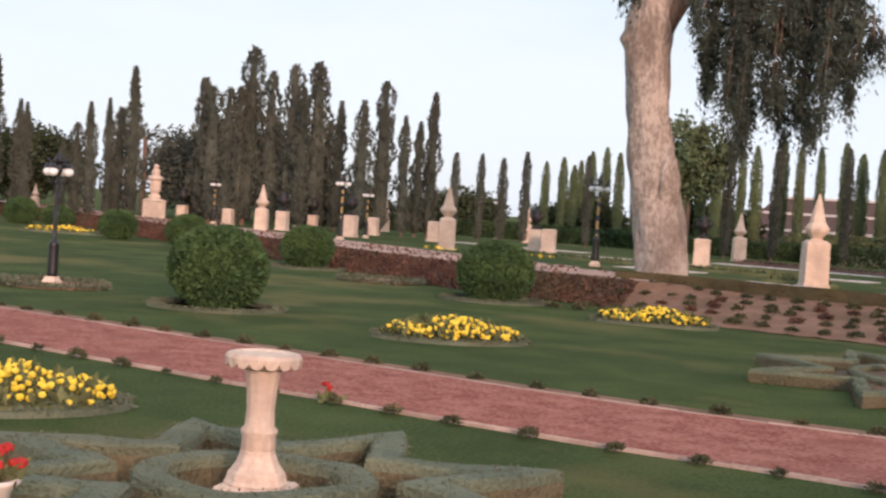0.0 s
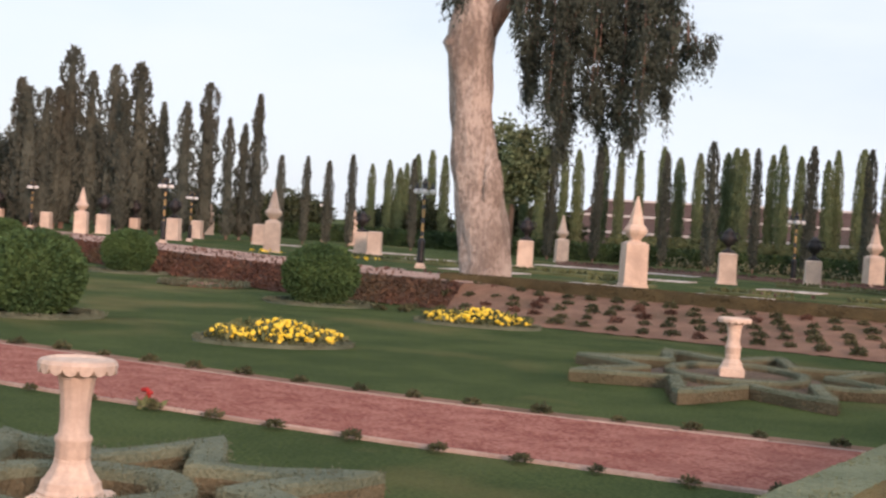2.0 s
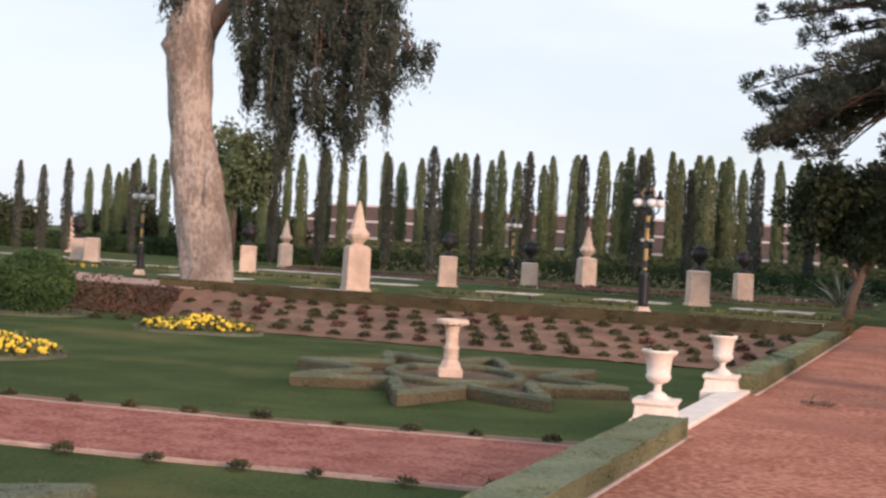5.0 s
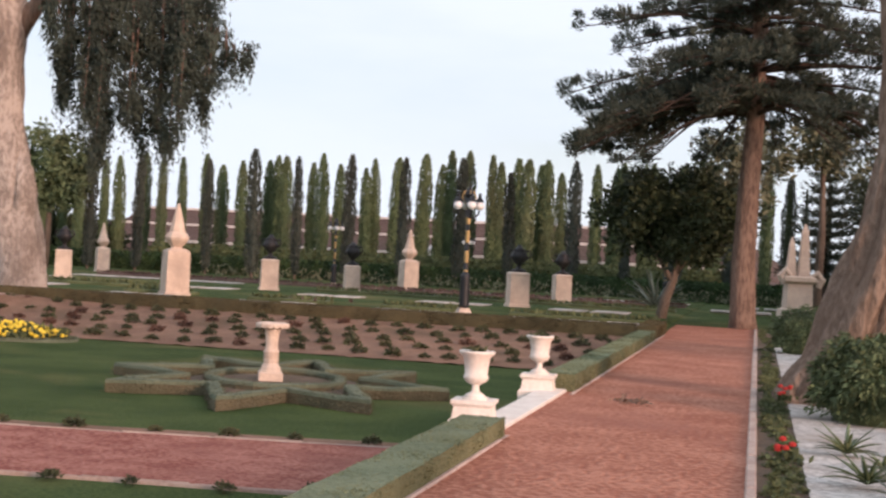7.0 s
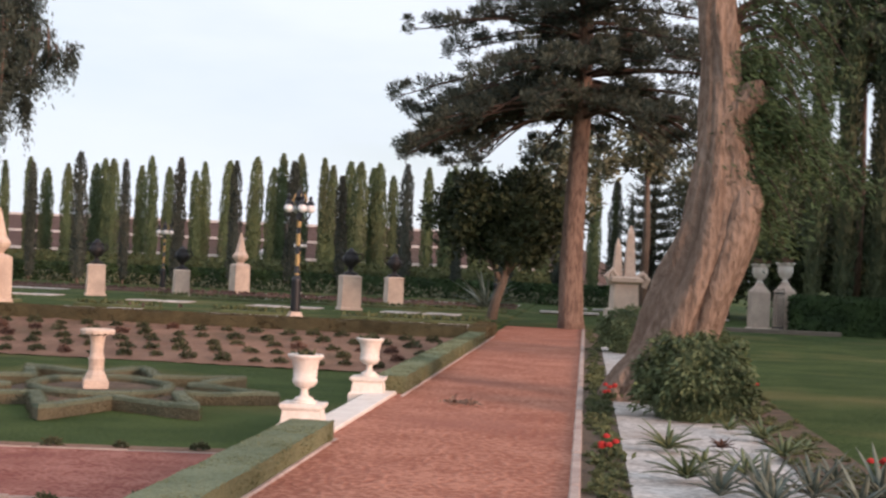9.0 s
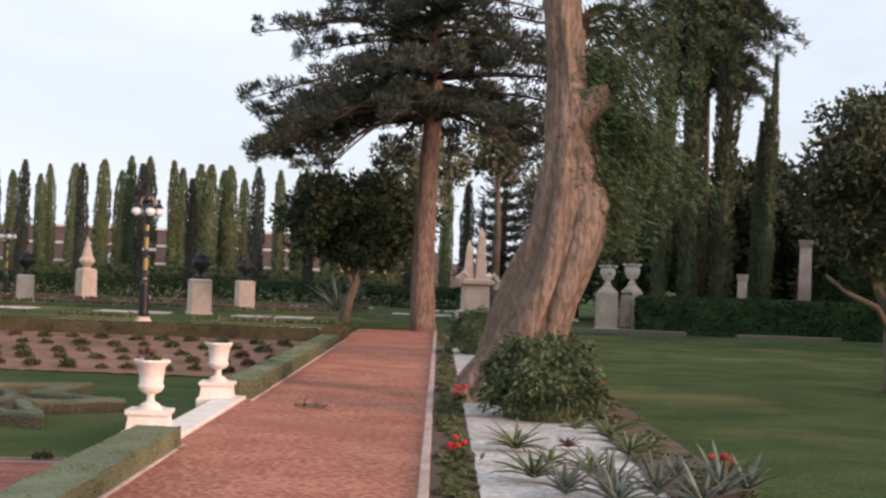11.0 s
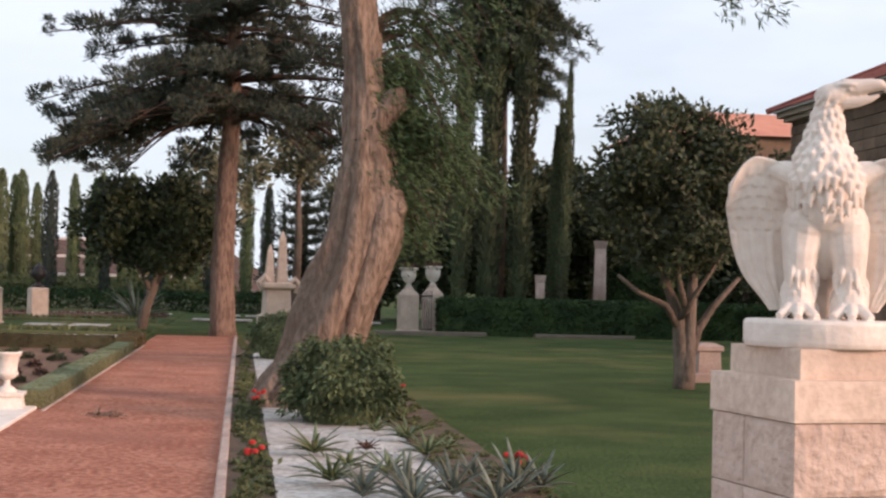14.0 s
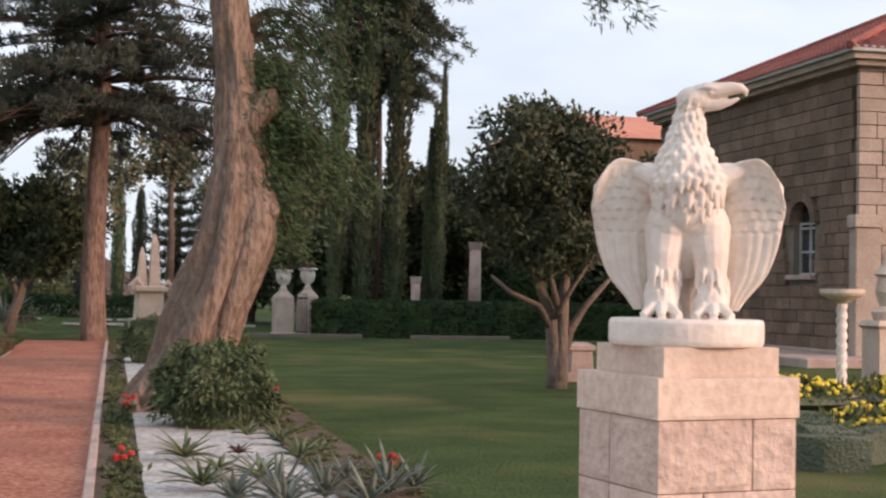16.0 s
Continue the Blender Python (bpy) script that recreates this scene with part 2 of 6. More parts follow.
class Shape:
    """Collects vertices and faces for one mesh."""

    def __init__(self):
        self.v, self.f, self.n = [], [], 0

    def add(self, v, f):
        v = np.asarray(v, float)
        self.v.append(v)
        self.f.extend([tuple(int(i) + self.n for i in q) for q in f])
        self.n += len(v)
        return self

    def box(self, x0, x1, y0, y1, z0, z1, b=0.0):
        if b <= 0:
            v = [(x, y, z) for z in (z0, z1) for x, y in ((x0, y0), (x1, y0), (x1, y1), (x0, y1))]
            return self.add(v, [(3, 2, 1, 0), (4, 5, 6, 7), (0, 1, 5, 4), (1, 2, 6, 5), (2, 3, 7, 6), (3, 0, 4, 7)])
        rings = [(z0, 0.0), (z1 - b, 0.0), (z1, b)]
        v, f = [], []
        for z, i in rings:
            for x, y in ((x0 + b, y0), (x1 - b, y0), (x1, y0 + b), (x1, y1 - b), (x1 - b, y1), (x0 + b, y1), (x0, y1 - b), (x0, y0 + b)):
                cx, cy = (x0 + x1) / 2, (y0 + y1) / 2
                v.append((x + math.copysign(i, cx - x), y + math.copysign(i, cy - y), z))
        for k in range(2):
            for j in range(8):
                f.append((k * 8 + j, k * 8 + (j + 1) % 8, k * 8 + 8 + (j + 1) % 8, k * 8 + 8 + j))
        f += [tuple(range(7, -1, -1)), tuple(range(16, 24))]
        return self.add(v, f)

    def lathe(self, prof, seg=16, at=(0, 0, 0), twist=0.0, flute=0.0, lobes=8):
        v, f = [], []
        for k, (r, z) in enumerate(prof):
            for j in range(seg):
                a = 2 * math.pi * j / seg + twist * z
                rr = r * (1 + flute * math.cos(lobes * 2 * math.pi * j / seg))
                v.append((at[0] + rr * math.cos(a), at[1] + rr * math.sin(a), at[2] + z))
        for k in range(len(prof) - 1):
            for j in range(seg):
                f.append((k * seg + j, k * seg + (j + 1) % seg, (k + 1) * seg + (j + 1) % seg, (k + 1) * seg + j))
        f += [tuple(range(seg - 1, -1, -1)), tuple(range((len(prof) - 1) * seg, len(prof) * seg))]
        return self.add(v, f)

    def square_lathe(self, prof, at=(0, 0, 0), turn=0.0):
        c, s = math.cos(turn), math.sin(turn)
        v, f = [], []
        for r, z in prof:
            for x, y in ((-1, -1), (1, -1), (1, 1), (-1, 1)):
                v.append((at[0] + r * (x * c - y * s), at[1] + r * (x * s + y * c), at[2] + z))
        for k in range(len(prof) - 1):
            for j in range(4):
                f.append((k * 4 + j, k * 4 + (j + 1) % 4, k * 4 + 4 + (j + 1) % 4, k * 4 + 4 + j))
        f += [(3, 2, 1, 0), tuple(range(len(prof) * 4 - 4, len(prof) * 4))]
        return self.add(v, f)

    def tube(self, pts, rad, seg=8, rough=0.0, ribs=0, rib=0.0):
        pts = np.asarray(pts, float)
        v, f = [], []
        t = np.gradient(pts, axis=0)
        t /= np.linalg.norm(t, axis=1)[:, None] + 1e-9
        ref = min((np.array(q) for q in ((0.31, 0.95, 0.05), (0.05, 0.08, 0.99), (0.97, 0.2, 0.1))), key=lambda q: np.abs(t @ q).max())
        for i, p in enumerate(pts):
            a = np.cross(t[i], ref)
            a /= np.linalg.norm(a)
            b = np.cross(t[i], a)
            for j in range(seg):
                w = 2 * math.pi * j / seg
                r = rad[i] * (1 + rib * math.cos(ribs * w + 0.35 * i))
                if rough:
                    r *= 1 + rough * noise.noise(Vector((p[0] * 1.3 + 3 * math.cos(w), p[1] + 3 * math.sin(w), p[2] * 1.1)))
                v.append(p + r * (math.cos(w) * a + math.sin(w) * b))
        for i in range(len(pts) - 1):
            for j in range(seg):
                f.append((i * seg + j, i * seg + (j + 1) % seg, (i + 1) * seg + (j + 1) % seg, (i + 1) * seg + j))
        f += [tuple(range(seg - 1, -1, -1)), tuple(range((len(pts) - 1) * seg, len(pts) * seg))]
        return self.add(v, f)

    def ball(self, c, r, seg=12, rings=8):
        v = [(c[0], c[1], c[2] - r[2])]
        for i in range(1, rings):
            a = -math.pi / 2 + math.pi * i / rings
            for j in range(seg):
                w = 2 * math.pi * j / seg
                v.append((c[0] + r[0] * math.cos(a) * math.cos(w), c[1] + r[1] * math.cos(a) * math.sin(w), c[2] + r[2] * math.sin(a)))
        v.append((c[0], c[1], c[2] + r[2]))
        f = [(0, 1 + (j + 1) % seg, 1 + j) for j in range(seg)]
        for i in range(rings - 2):
            for j in range(seg):
                o = 1 + i * seg
                f.append((o + j, o + (j + 1) % seg, o + seg + (j + 1) % seg, o + seg + j))
        e, o = len(v) - 1, 1 + (rings - 2) * seg
        f += [(o + j, o + (j + 1) % seg, e) for j in range(seg)]
        return self.add(v, f)

    def leaves(self, p, axis, size, wide=0.45, spread=0.8):
        """One leaf (a bent kite of two triangles) at each point, along axis give or take spread."""
        p = np.asarray(p, float)
        n = len(p)
        if not n:
            return self
        ax = np.broadcast_to(np.asarray(axis, float), (n, 3)) + rng.normal(0, spread, (n, 3))
        ax /= np.linalg.norm(ax, axis=1)[:, None] + 1e-9
        sd = np.cross(ax, rng.normal(0, 1, (n, 3)))
        sd /= np.linalg.norm(sd, axis=1)[:, None] + 1e-9
        s = (np.broadcast_to(size, (n,)) * rng.uniform(0.6, 1.3, n))[:, None]
        v = np.stack([p, p + s * (0.5 * ax + wide * 0.5 * sd), p + s * ax, p + s * (0.5 * ax - wide * 0.5 * sd)], 1).reshape(-1, 3)
        q = np.arange(n) * 4
        return self.add(v, np.stack([q, q + 1, q + 2, q + 3], 1))

    def mesh(self, name, material, smooth=False):
        me = bpy.data.meshes.new(name)
        me.from_pydata(np.concatenate(self.v).tolist(), [], self.f)
        me.materials.append(material)
        if smooth:
            me.polygons.foreach_set("use_smooth", [True] * len(me.polygons))
        me.update()
        return me


def part(name, shape, material, parent=None, label="", smooth=False):
    ob = new(name, shape.mesh(name, material, smooth))
    if parent is not None:
        ob.parent = parent
    if label:
        ob["label"] = label
    return ob


def thing(name, x, y, z, label, category, group="", rz=0.0):
    ob = new(name)
    ob.empty_display_size = 0.2
    ob.matrix_basis = pose(x, y, z, 0, 0, rz)
    return tagged(ob, label, category, group)


def setting(name, shape, material, label, category, smooth=False):
    return tagged(part(name, shape, material, None, "", smooth), label, category, "", "structure")


def surf(p, amp, freq):
    """Uneven outline for clipped plants."""
    return amp * noise.noise(Vector(p) * freq)


# ---- ground and paths ----
LOW = -0.5                      # level of the sunk garden
PX0, PX1 = -2.24, -0.10         # main path
GY0, GY1 = 11.8, 14.68          # garden path
BY0, BY1 = 28.6, 33.0           # planted bank
TOP = 0.06                      # terrace level


def foot_line(x):
    return np.where(np.asarray(x) > -24, 31.1 - 0.13 * (np.asarray(x) + 18.3), 31.84 - 0.44 * (np.asarray(x) + 24))


def bank_foot(x):
    """Where the bank begins; its left-hand part is steep and runs obliquely."""
    if x > -18.0:
        u = max(0.0, min(1.0, (x + 18.0) / 2.4))
        return (31.06 + (BY0 - 31.06) * u, 0.9 + (BY1 - BY0 - 0.9) * u)
    return (float(foot_line(x)), 0.85)


def height(x, y):
    if x > -2.62:
        return 0.0
    y0, w = bank_foot(x)
    return LOW + (TOP - LOW) * min(1.0, max(0.0, (y - y0) / w))


xs = sorted({-2500, -900, -400, -200, -120, *np.arange(-90, -2.7, 1.5).tolist(), -2.66, -2.60, *np.arange(-2.2, 30, 1.5).tolist(), 45, 80, 200, 500, 2500})
ys = sorted({-2500, -600, -150, -40, *np.arange(-10, 28, 1.5).tolist(), BY0, *np.arange(29.4, 33, 0.9).tolist(), BY1, *np.arange(34, 110, 2).tolist(), 140, 250, 600, 2500})
g = Shape()
g.add([(x, y, height(x, y - (4.0 if x < -18.0 else 0.4)) + (0.012 * noise.noise(Vector((x * 0.6, y * 0.6, 0))) if abs(x) < 100 and not -2.7 < x < 3 else -0.02)) for y in ys for x in xs],
      [(j * len(xs) + i, j * len(xs) + i + 1, (j + 1) * len(xs) + i + 1, (j + 1) * len(xs) + i) for j in range(len(ys) - 1) for i in range(len(xs) - 1)])
setting("ground", g, GRASS, "mown green lawn with a sunk garden", "lawn")


def sheet(name, x0, x1, y0, y1, z, material, label, category, step=0.5, wob=0.006):
    nx, ny = max(2, int((x1 - x0) / step)), max(2, int((y1 - y0) / step))
    s = Shape()
    s.add([(x0 + (x1 - x0) * i / nx, y0 + (y1 - y0) * j / ny, z + wob * noise.noise(Vector((i * 0.7, j * 0.7, z)))) for j in range(ny + 1) for i in range(nx + 1)],
          [(j * (nx + 1) + i, j * (nx + 1) + i + 1, (j + 1) * (nx + 1) + i + 1, (j + 1) * (nx + 1) + i) for j in range(ny) for i in range(nx)])
    return setting(name, s, material, label, category, True)


sheet("path_main", -2.36, PX1, -8, 43.6, 0.012, GRAVEL2, "pink gravel garden path between kerbs", "path", 0.4)
sheet("path_garden", -75, -2.66, GY0, GY1, LOW + 0.03, GRAVEL, "red gravel path across the sunk lawn", "path", 0.8)

def swing(x, y):
    """The garden path bends a little as it nears the threshold."""
    u = np.clip((np.asarray(x) + 10.0) / 7.0, 0, 1) ** 1.5
    return y + u * (0.62 + 0.36 * np.clip((y - GY0) / (GY1 - GY0), 0, 1.2))


for v in bpy.data.objects["path_garden"].data.vertices:
    v.co.y = float(swing(v.co.x, v.co.y))


# kerbs, stone by stone
def kerb_stone(lx, ly, lz):
    return Shape().box(-lx / 2, lx / 2, -ly / 2, ly / 2, 0, lz, 0.012).mesh("kerb_stone", KERB)


k_main = setting("kerb_main_path", Shape().box(PX1, -0.015, -8, 43.6, -0.1, 0.02), MORTAR, "pale stone kerb along the gravel path", "kerb")
km = kerb_stone(0.083, 0.98, 0.075)
for i in range(51):
    o = new("kerb_stone", km)
    o.parent = k_main
    o.matrix_basis = pose(PX1 + 0.043, -7.4 + i, -0.02 + random.uniform(-0.006, 0.006), 0, 0, random.uniform(-0.4, 0.4))
k_hedge = setting("kerb_hedge_side", Shape().box(PX0 - 0.05, PX0, -8, 13.45, -0.1, 0.015).box(PX0 - 0.05, PX0, 18.3, 36.5, -0.1, 0.015), KERB, "pale stone edging under the clipped hedge", "kerb")
km = kerb_stone(0.045, 0.98, 0.03)
for i in range(44):
    if 20 < i < 26:
        continue
    o = new("kerb_stone", km)
    o.parent = k_hedge
    o.matrix_basis = pose(PX0 - 0.012, -7.45 + i, 0, 0, 0, random.uniform(-0.4, 0.4))
for nm, y in (("kerb_garden_near", GY0 - 0.04), ("kerb_garden_far", GY1 + 0.04)):
    bed_ = Shape()
    for i in range(36):
        xa, xb = -75 + i * 2.0, -73 + i * 2.0 if i < 35 else -2.75
        ya, yb = float(swing(xa, y)), float(swing(xb, y))
        bed_.add([(xa, ya - 0.025, LOW + 0.03), (xb, yb - 0.025, LOW + 0.03), (xb, yb + 0.025, LOW + 0.03), (xa, ya + 0.025, LOW + 0.03), (xa, ya - 0.025, LOW - 0.1), (xb, yb - 0.025, LOW - 0.1)], [(0, 1, 2, 3), (4, 5, 1, 0)])
    kg = setting(nm, bed_, KERB, "low pale stone kerb beside the red path", "kerb")
    km = kerb_stone(0.98, 0.032, 0.042)
    for i in range(72):
        o = new("kerb_stone", km)
        o.parent = kg
        o.matrix_basis = pose(-3.3 - i, float(swing(-3.3 - i, y)), LOW + random.uniform(-0.005, 0.005), 0, 0, math.degrees(math.atan(float(swing(-2.8 - i, y) - swing(-3.8 - i, y)))))
# soil strip beside the far kerb
sheet("flower_border_far", -75, -2.66, GY1 + 0.09, GY1 + 0.42, LOW + 0.03, SOIL, "narrow brown soil border beside the path", "soil", 0.6)
for v in bpy.data.objects["flower_border_far"].data.vertices:
    v.co.y = float(swing(v.co.x, v.co.y))

# the bank between the sunk garden and the terrace
nx, ny = 110, 12
for x0, x1, nm, material, lab in ((-18.0, -2.66, "bank_soil", SOIL, "bare brown soil bank set with seedlings"), (-90, -18.0, "bank_red", REDPLANT, "steep bank covered in dense reddish ground cover")):
    b = Shape()
    v = []
    for j in range(ny + 4):
        for i in range(nx + 1):
            x = x0 + (x1 - x0) * i / nx
            y0, w = bank_foot(x if x < x1 - 0.01 or x1 > -17 else x1 - 0.01)
            u = min(1.0, j / ny)
            y = y0 + w * u + max(0, j - ny) * (0.1 if x1 < -17 else max(0.02, min(1.2, (32.6 - y0 - w) * 0.5)))
            v.append((x, y, LOW + (TOP + 0.10 * max(0.0, min(1.0, -(x + 15.6) / 2.4)) - LOW) * u + 0.02 + 0.03 * noise.noise(Vector((i * 0.6, j * 0.9, 2)))))
    b.add(v, [(j * (nx + 1) + i, j * (nx + 1) + i + 1, (j + 1) * (nx + 1) + i + 1, (j + 1) * (nx + 1) + i) for j in range(ny + 3) for i in range(nx)])
    setting(nm, b, material, lab, "bank", True)
b = Shape()
v = []
for j, (q, z) in enumerate(((0.9, TOP + 0.10), (2.3, TOP + 0.15), (3.9, TOP + 0.17), (4.6, TOP + 0.06), (6.5, TOP + 0.03), (9.5, TOP + 0.02), (10, TOP - 0.1))):
    v += [(-90 + 72.0 * i / 60, bank_foot(-90 + 72.0 * i / 60 - 0.01)[0] + q, z + 0.012 * noise.noise(Vector((i * 0.9, j * 0.9, 5)))) for i in range(61)]
setting("terrace_lawn", b.add(v, [(j * 61 + i, j * 61 + i + 1, (j + 1) * 61 + i + 1, (j + 1) * 61 + i) for j in range(2, 6) for i in range(60)]), GRASS, "mown lawn along the edge of the terrace", "lawn", True)
setting("terrace_edge_bed", Shape().add(v[:183], [(j * 61 + i, j * 61 + i + 1, (j + 1) * 61 + i + 1, (j + 1) * 61 + i) for j in range(2) for i in range(60)]), EDGE_BED, "pinkish gravel bed along the terrace edge", "gravel bed", True)

# right-hand borders
sheet("border_soil", -0.015, 0.36, -8, 43, 0.02, DARK_SOIL, "brown soil border with small plants", "soil")
sheet("border_white_gravel", 0.36, 1.80, -8, 33, 0.035, WHITE_GRAVEL, "white gravel bed for aloes", "gravel bed", 0.3, 0.02)
sheet("border_lawn_edge", 1.78, 2.44, -8, 24, 0.05, DARK_SOIL, "brown soil strip along the lawn", "soil", 0.3, 0.02)


# ---- clipped plants ----
def hedge_box(name, x0, x1, y0, y1, z0, z1, material, label, category="hedge", step=0.09, amp=0.03, leaf=0.05, dens=420, side=None):
    """A clipped hedge: a slightly uneven body under a coat of small leaves."""
    s = Shape()
    sd = s if side is None else Shape()
    w, l, h = x1 - x0, y1 - y0, z1 - z0
    nx, ny, nz = max(2, min(150, int(w / step))), max(2, min(150, int(l / step))), max(2, int(h / step))

    def face(s, o, a, bb, na, nb):
        vs = []
        for j in range(nb + 1):
            for i in range(na + 1):
                p = np.array(o) + np.array(a) * i / na + np.array(bb) * j / nb
                vs.append(p + np.array([surf(p, amp, 3.0), surf(p + 7.0, amp, 3.0), surf(p + 15.0, amp, 3.0) * (p[2] > z0 + 0.01)]))
        s.add(vs, [(j * (na + 1) + i, j * (na + 1) + i + 1, (j + 1) * (na + 1) + i + 1, (j + 1) * (na + 1) + i) for j in range(nb) for i in range(na)])
    face(sd, (x0, y0, z0), (w, 0, 0), (0, 0, h), nx, nz)
    face(sd, (x1, y1, z0), (-w, 0, 0), (0, 0, h), nx, nz)
    face(sd, (x1, y0, z0), (0, l, 0), (0, 0, h), ny, nz)
    face(sd, (x0, y1, z0), (0, -l, 0), (0, 0, h), ny, nz)
    face(s, (x0, y0, z1), (w, 0, 0), (0, l, 0), nx, ny)
    area = 2 * (w + l) * h + w * l
    n = int(min(64000, area * dens))
    pick = rng.random(n) * area
    p, ax = np.zeros((n, 3)), np.zeros((n, 3))
    a, c = rng.random(n), rng.random(n)
    edges = np.cumsum([w * h, w * h, l * h, l * h, w * l])
    k = np.searchsorted(edges, pick)
    spec_ = [((x0, y0, z0), (w, 0, 0), (0, 0, h), (0, -1, 0)), ((x0, y1, z0), (w, 0, 0), (0, 0, h), (0, 1, 0)),
             ((x1, y0, z0), (0, l, 0), (0, 0, h), (1, 0, 0)), ((x0, y0, z0), (0, l, 0), (0, 0, h), (-1, 0, 0)), ((x0, y0, z1), (w, 0, 0), (0, l, 0), (0, 0, 1))]
    for i, (o, e1, e2, nn) in enumerate(spec_):
        m = k == i
        p[m] = np.array(o) + a[m, None] * np.array(e1) + c[m, None] * np.array(e2) - 0.015 * np.array(nn)
        ax[m] = nn
    # leaves low on the faces take the browner, shade-darkened side colour
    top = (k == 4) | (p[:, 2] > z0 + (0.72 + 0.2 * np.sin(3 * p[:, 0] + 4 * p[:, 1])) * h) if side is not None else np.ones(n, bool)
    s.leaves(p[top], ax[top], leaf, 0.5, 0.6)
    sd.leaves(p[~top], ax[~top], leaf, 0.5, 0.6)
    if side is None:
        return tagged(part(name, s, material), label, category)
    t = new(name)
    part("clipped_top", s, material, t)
    part("woody_side", sd, side, t, "browner hedge side with shade in its colour")
    return tagged(t, label, category)


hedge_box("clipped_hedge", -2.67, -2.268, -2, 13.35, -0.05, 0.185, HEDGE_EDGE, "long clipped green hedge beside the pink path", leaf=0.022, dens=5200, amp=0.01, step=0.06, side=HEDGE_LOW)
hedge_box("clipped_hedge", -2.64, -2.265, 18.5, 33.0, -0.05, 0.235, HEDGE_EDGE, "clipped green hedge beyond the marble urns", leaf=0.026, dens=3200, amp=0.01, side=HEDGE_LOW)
hedge_box("clipped_hedge", -2.75, -2.3, 33.9, 37.5, -0.02, 0.3, HEDGE_BROWN, "short brownish hedge at the path's end", leaf=0.06, dens=400)
hedge_box("bank_hedge", -19.3, -2.75, BY1 - 0.05, BY1 + 0.6, TOP - 0.08, 0.34, HEDGE_BROWN, "low brown-green hedge along the bank's top", leaf=0.05, dens=1100)
# the retaining edge under the path hedge
setting("retaining_wall", Shape().box(-2.75, -2.685, -8, 36, LOW - 0.1, -0.04), KERB, "low stone retaining wall under the hedge", "wall")


def star_hedge(x, y, z, turn, big, wide, ring, high_, skew=((1, 0), (0, 1)), rise=0.03):
    s, sd = Shape(), Shape()
    pts = []
    for k in range(16):
        a = math.radians(turn + 22.5 * k)
        r = big if k % 2 == 0 else big * 0.56
        pts.append(tuple(np.array(skew) @ (r * math.cos(a), r * math.sin(a))))

    def run(loop, wide, high):
        n = len(loop)
        dense = []
        for i in range(n):
            p, q = np.array(loop[i]), np.array(loop[(i + 1) % n])
            m = max(2, int(np.linalg.norm(q - p) / 0.12))
            dense += [p + (q - p) * t / m for t in range(m)]
        dense = np.array(dense)
        m = len(dense)
        tg = np.roll(dense, -1, 0) - np.roll(dense, 1, 0)
        tg /= np.linalg.norm(tg, axis=1)[:, None]
        seg_ = np.roll(dense, -1, 0) - dense
        seg_ /= np.linalg.norm(seg_, axis=1)[:, None]
        half_ = np.sqrt((1 + (seg_ * np.roll(seg_, 1, 0)).sum(1)) / 2)
        nn = np.stack([-tg[:, 1], tg[:, 0]], 1) / np.maximum(half_, 0.55)[:, None]
        sec = [(-0.5, 0), (-0.5, 0.72), (-0.48, 0.93), (-0.38, 1.0), (0, 1.02), (0.38, 1.0), (0.48, 0.93), (0.5, 0.72), (0.5, 0)]
        v = []
        for i in range(m):
            for u, h in sec:
                p = dense[i] + nn[i] * u * wide
                d = 1 + surf((p[0] + x, p[1] + y, h), 0.16, 2.5)
                v.append((dense[i][0] + nn[i][0] * u * wide * d, dense[i][1] + nn[i][1] * u * wide * d, h * high * (1 + surf((p[0], p[1], 5 + x), 0.12, 2.0))))
        c = len(sec)
        # tops keep the lighter leaf, upright faces get the colour with shade in it
        for dst, cols in ((s, (1, 2, 3, 4, 5, 6)), (sd, (0, 7))):
            dst.add(v, [(i * c + j, ((i + 1) % m) * c + j, ((i + 1) % m) * c + j + 1, i * c + j + 1) for i in range(m) for j in cols])
        vv = np.array(v)
        k = rng.integers(0, len(vv), m * 110)
        nv = np.zeros((len(k), 3))
        jj = k % c
        u = np.array([q[0] for q in sec])[jj]
        nv[:, :2] = nn[k // c] * np.sign(u)[:, None] * (np.abs(u) > 0.4)[:, None]
        nv[:, 2] = (np.abs(u) < 0.48) * 1.0
        pos = vv[k] + rng.normal(0, 0.024, (len(k), 3)) * (1, 1, 0.4) - 0.01 * nv
        low = (np.abs(u) > 0.45)
        pos[low, 2] *= rng.uniform(0.1, 1.15, low.sum())
        low &= pos[:, 2] < high * 0.66
        s.leaves(pos[~low], nv[~low], 0.022, 0.5, 0.6)
        sd.leaves(pos[low], nv[low], 0.03, 0.5, 0.6)
    run(pts, wide, high_)
    run([tuple(np.array(skew) @ (ring * math.cos(0.2618 * k), ring * math.sin(0.2618 * k))) for k in range(24)], wide * 0.85, high_ * 0.95)
    ob = thing("star_hedge", x, y, z, "grey-green hedge", "hedge")
    part("clipped_top", s, HEDGE_GREY, ob)
    part("woody_side", sd, HEDGE_SIDE, ob, "browner hedge side with shade in its colour")
    tagged(ob, "grey-green clipped hedge in an eight-pointed star round a pedestal", "hedge", "star hedges")
    bed = Shape().lathe([(big * 0.6, 0), (big * 0.58, rise * 0.4), (big * 0.3, rise), (0.02, rise + 0.005)], 24, (0, 0, z))
    bed.v[0][:, :2] = bed.v[0][:, :2] @ np.array(skew).T + (x, y)
    tagged(part("star_bed_soil", bed, DARK_SOIL), "dark soil inside the star-shaped hedge", "soil", "", "stuff")


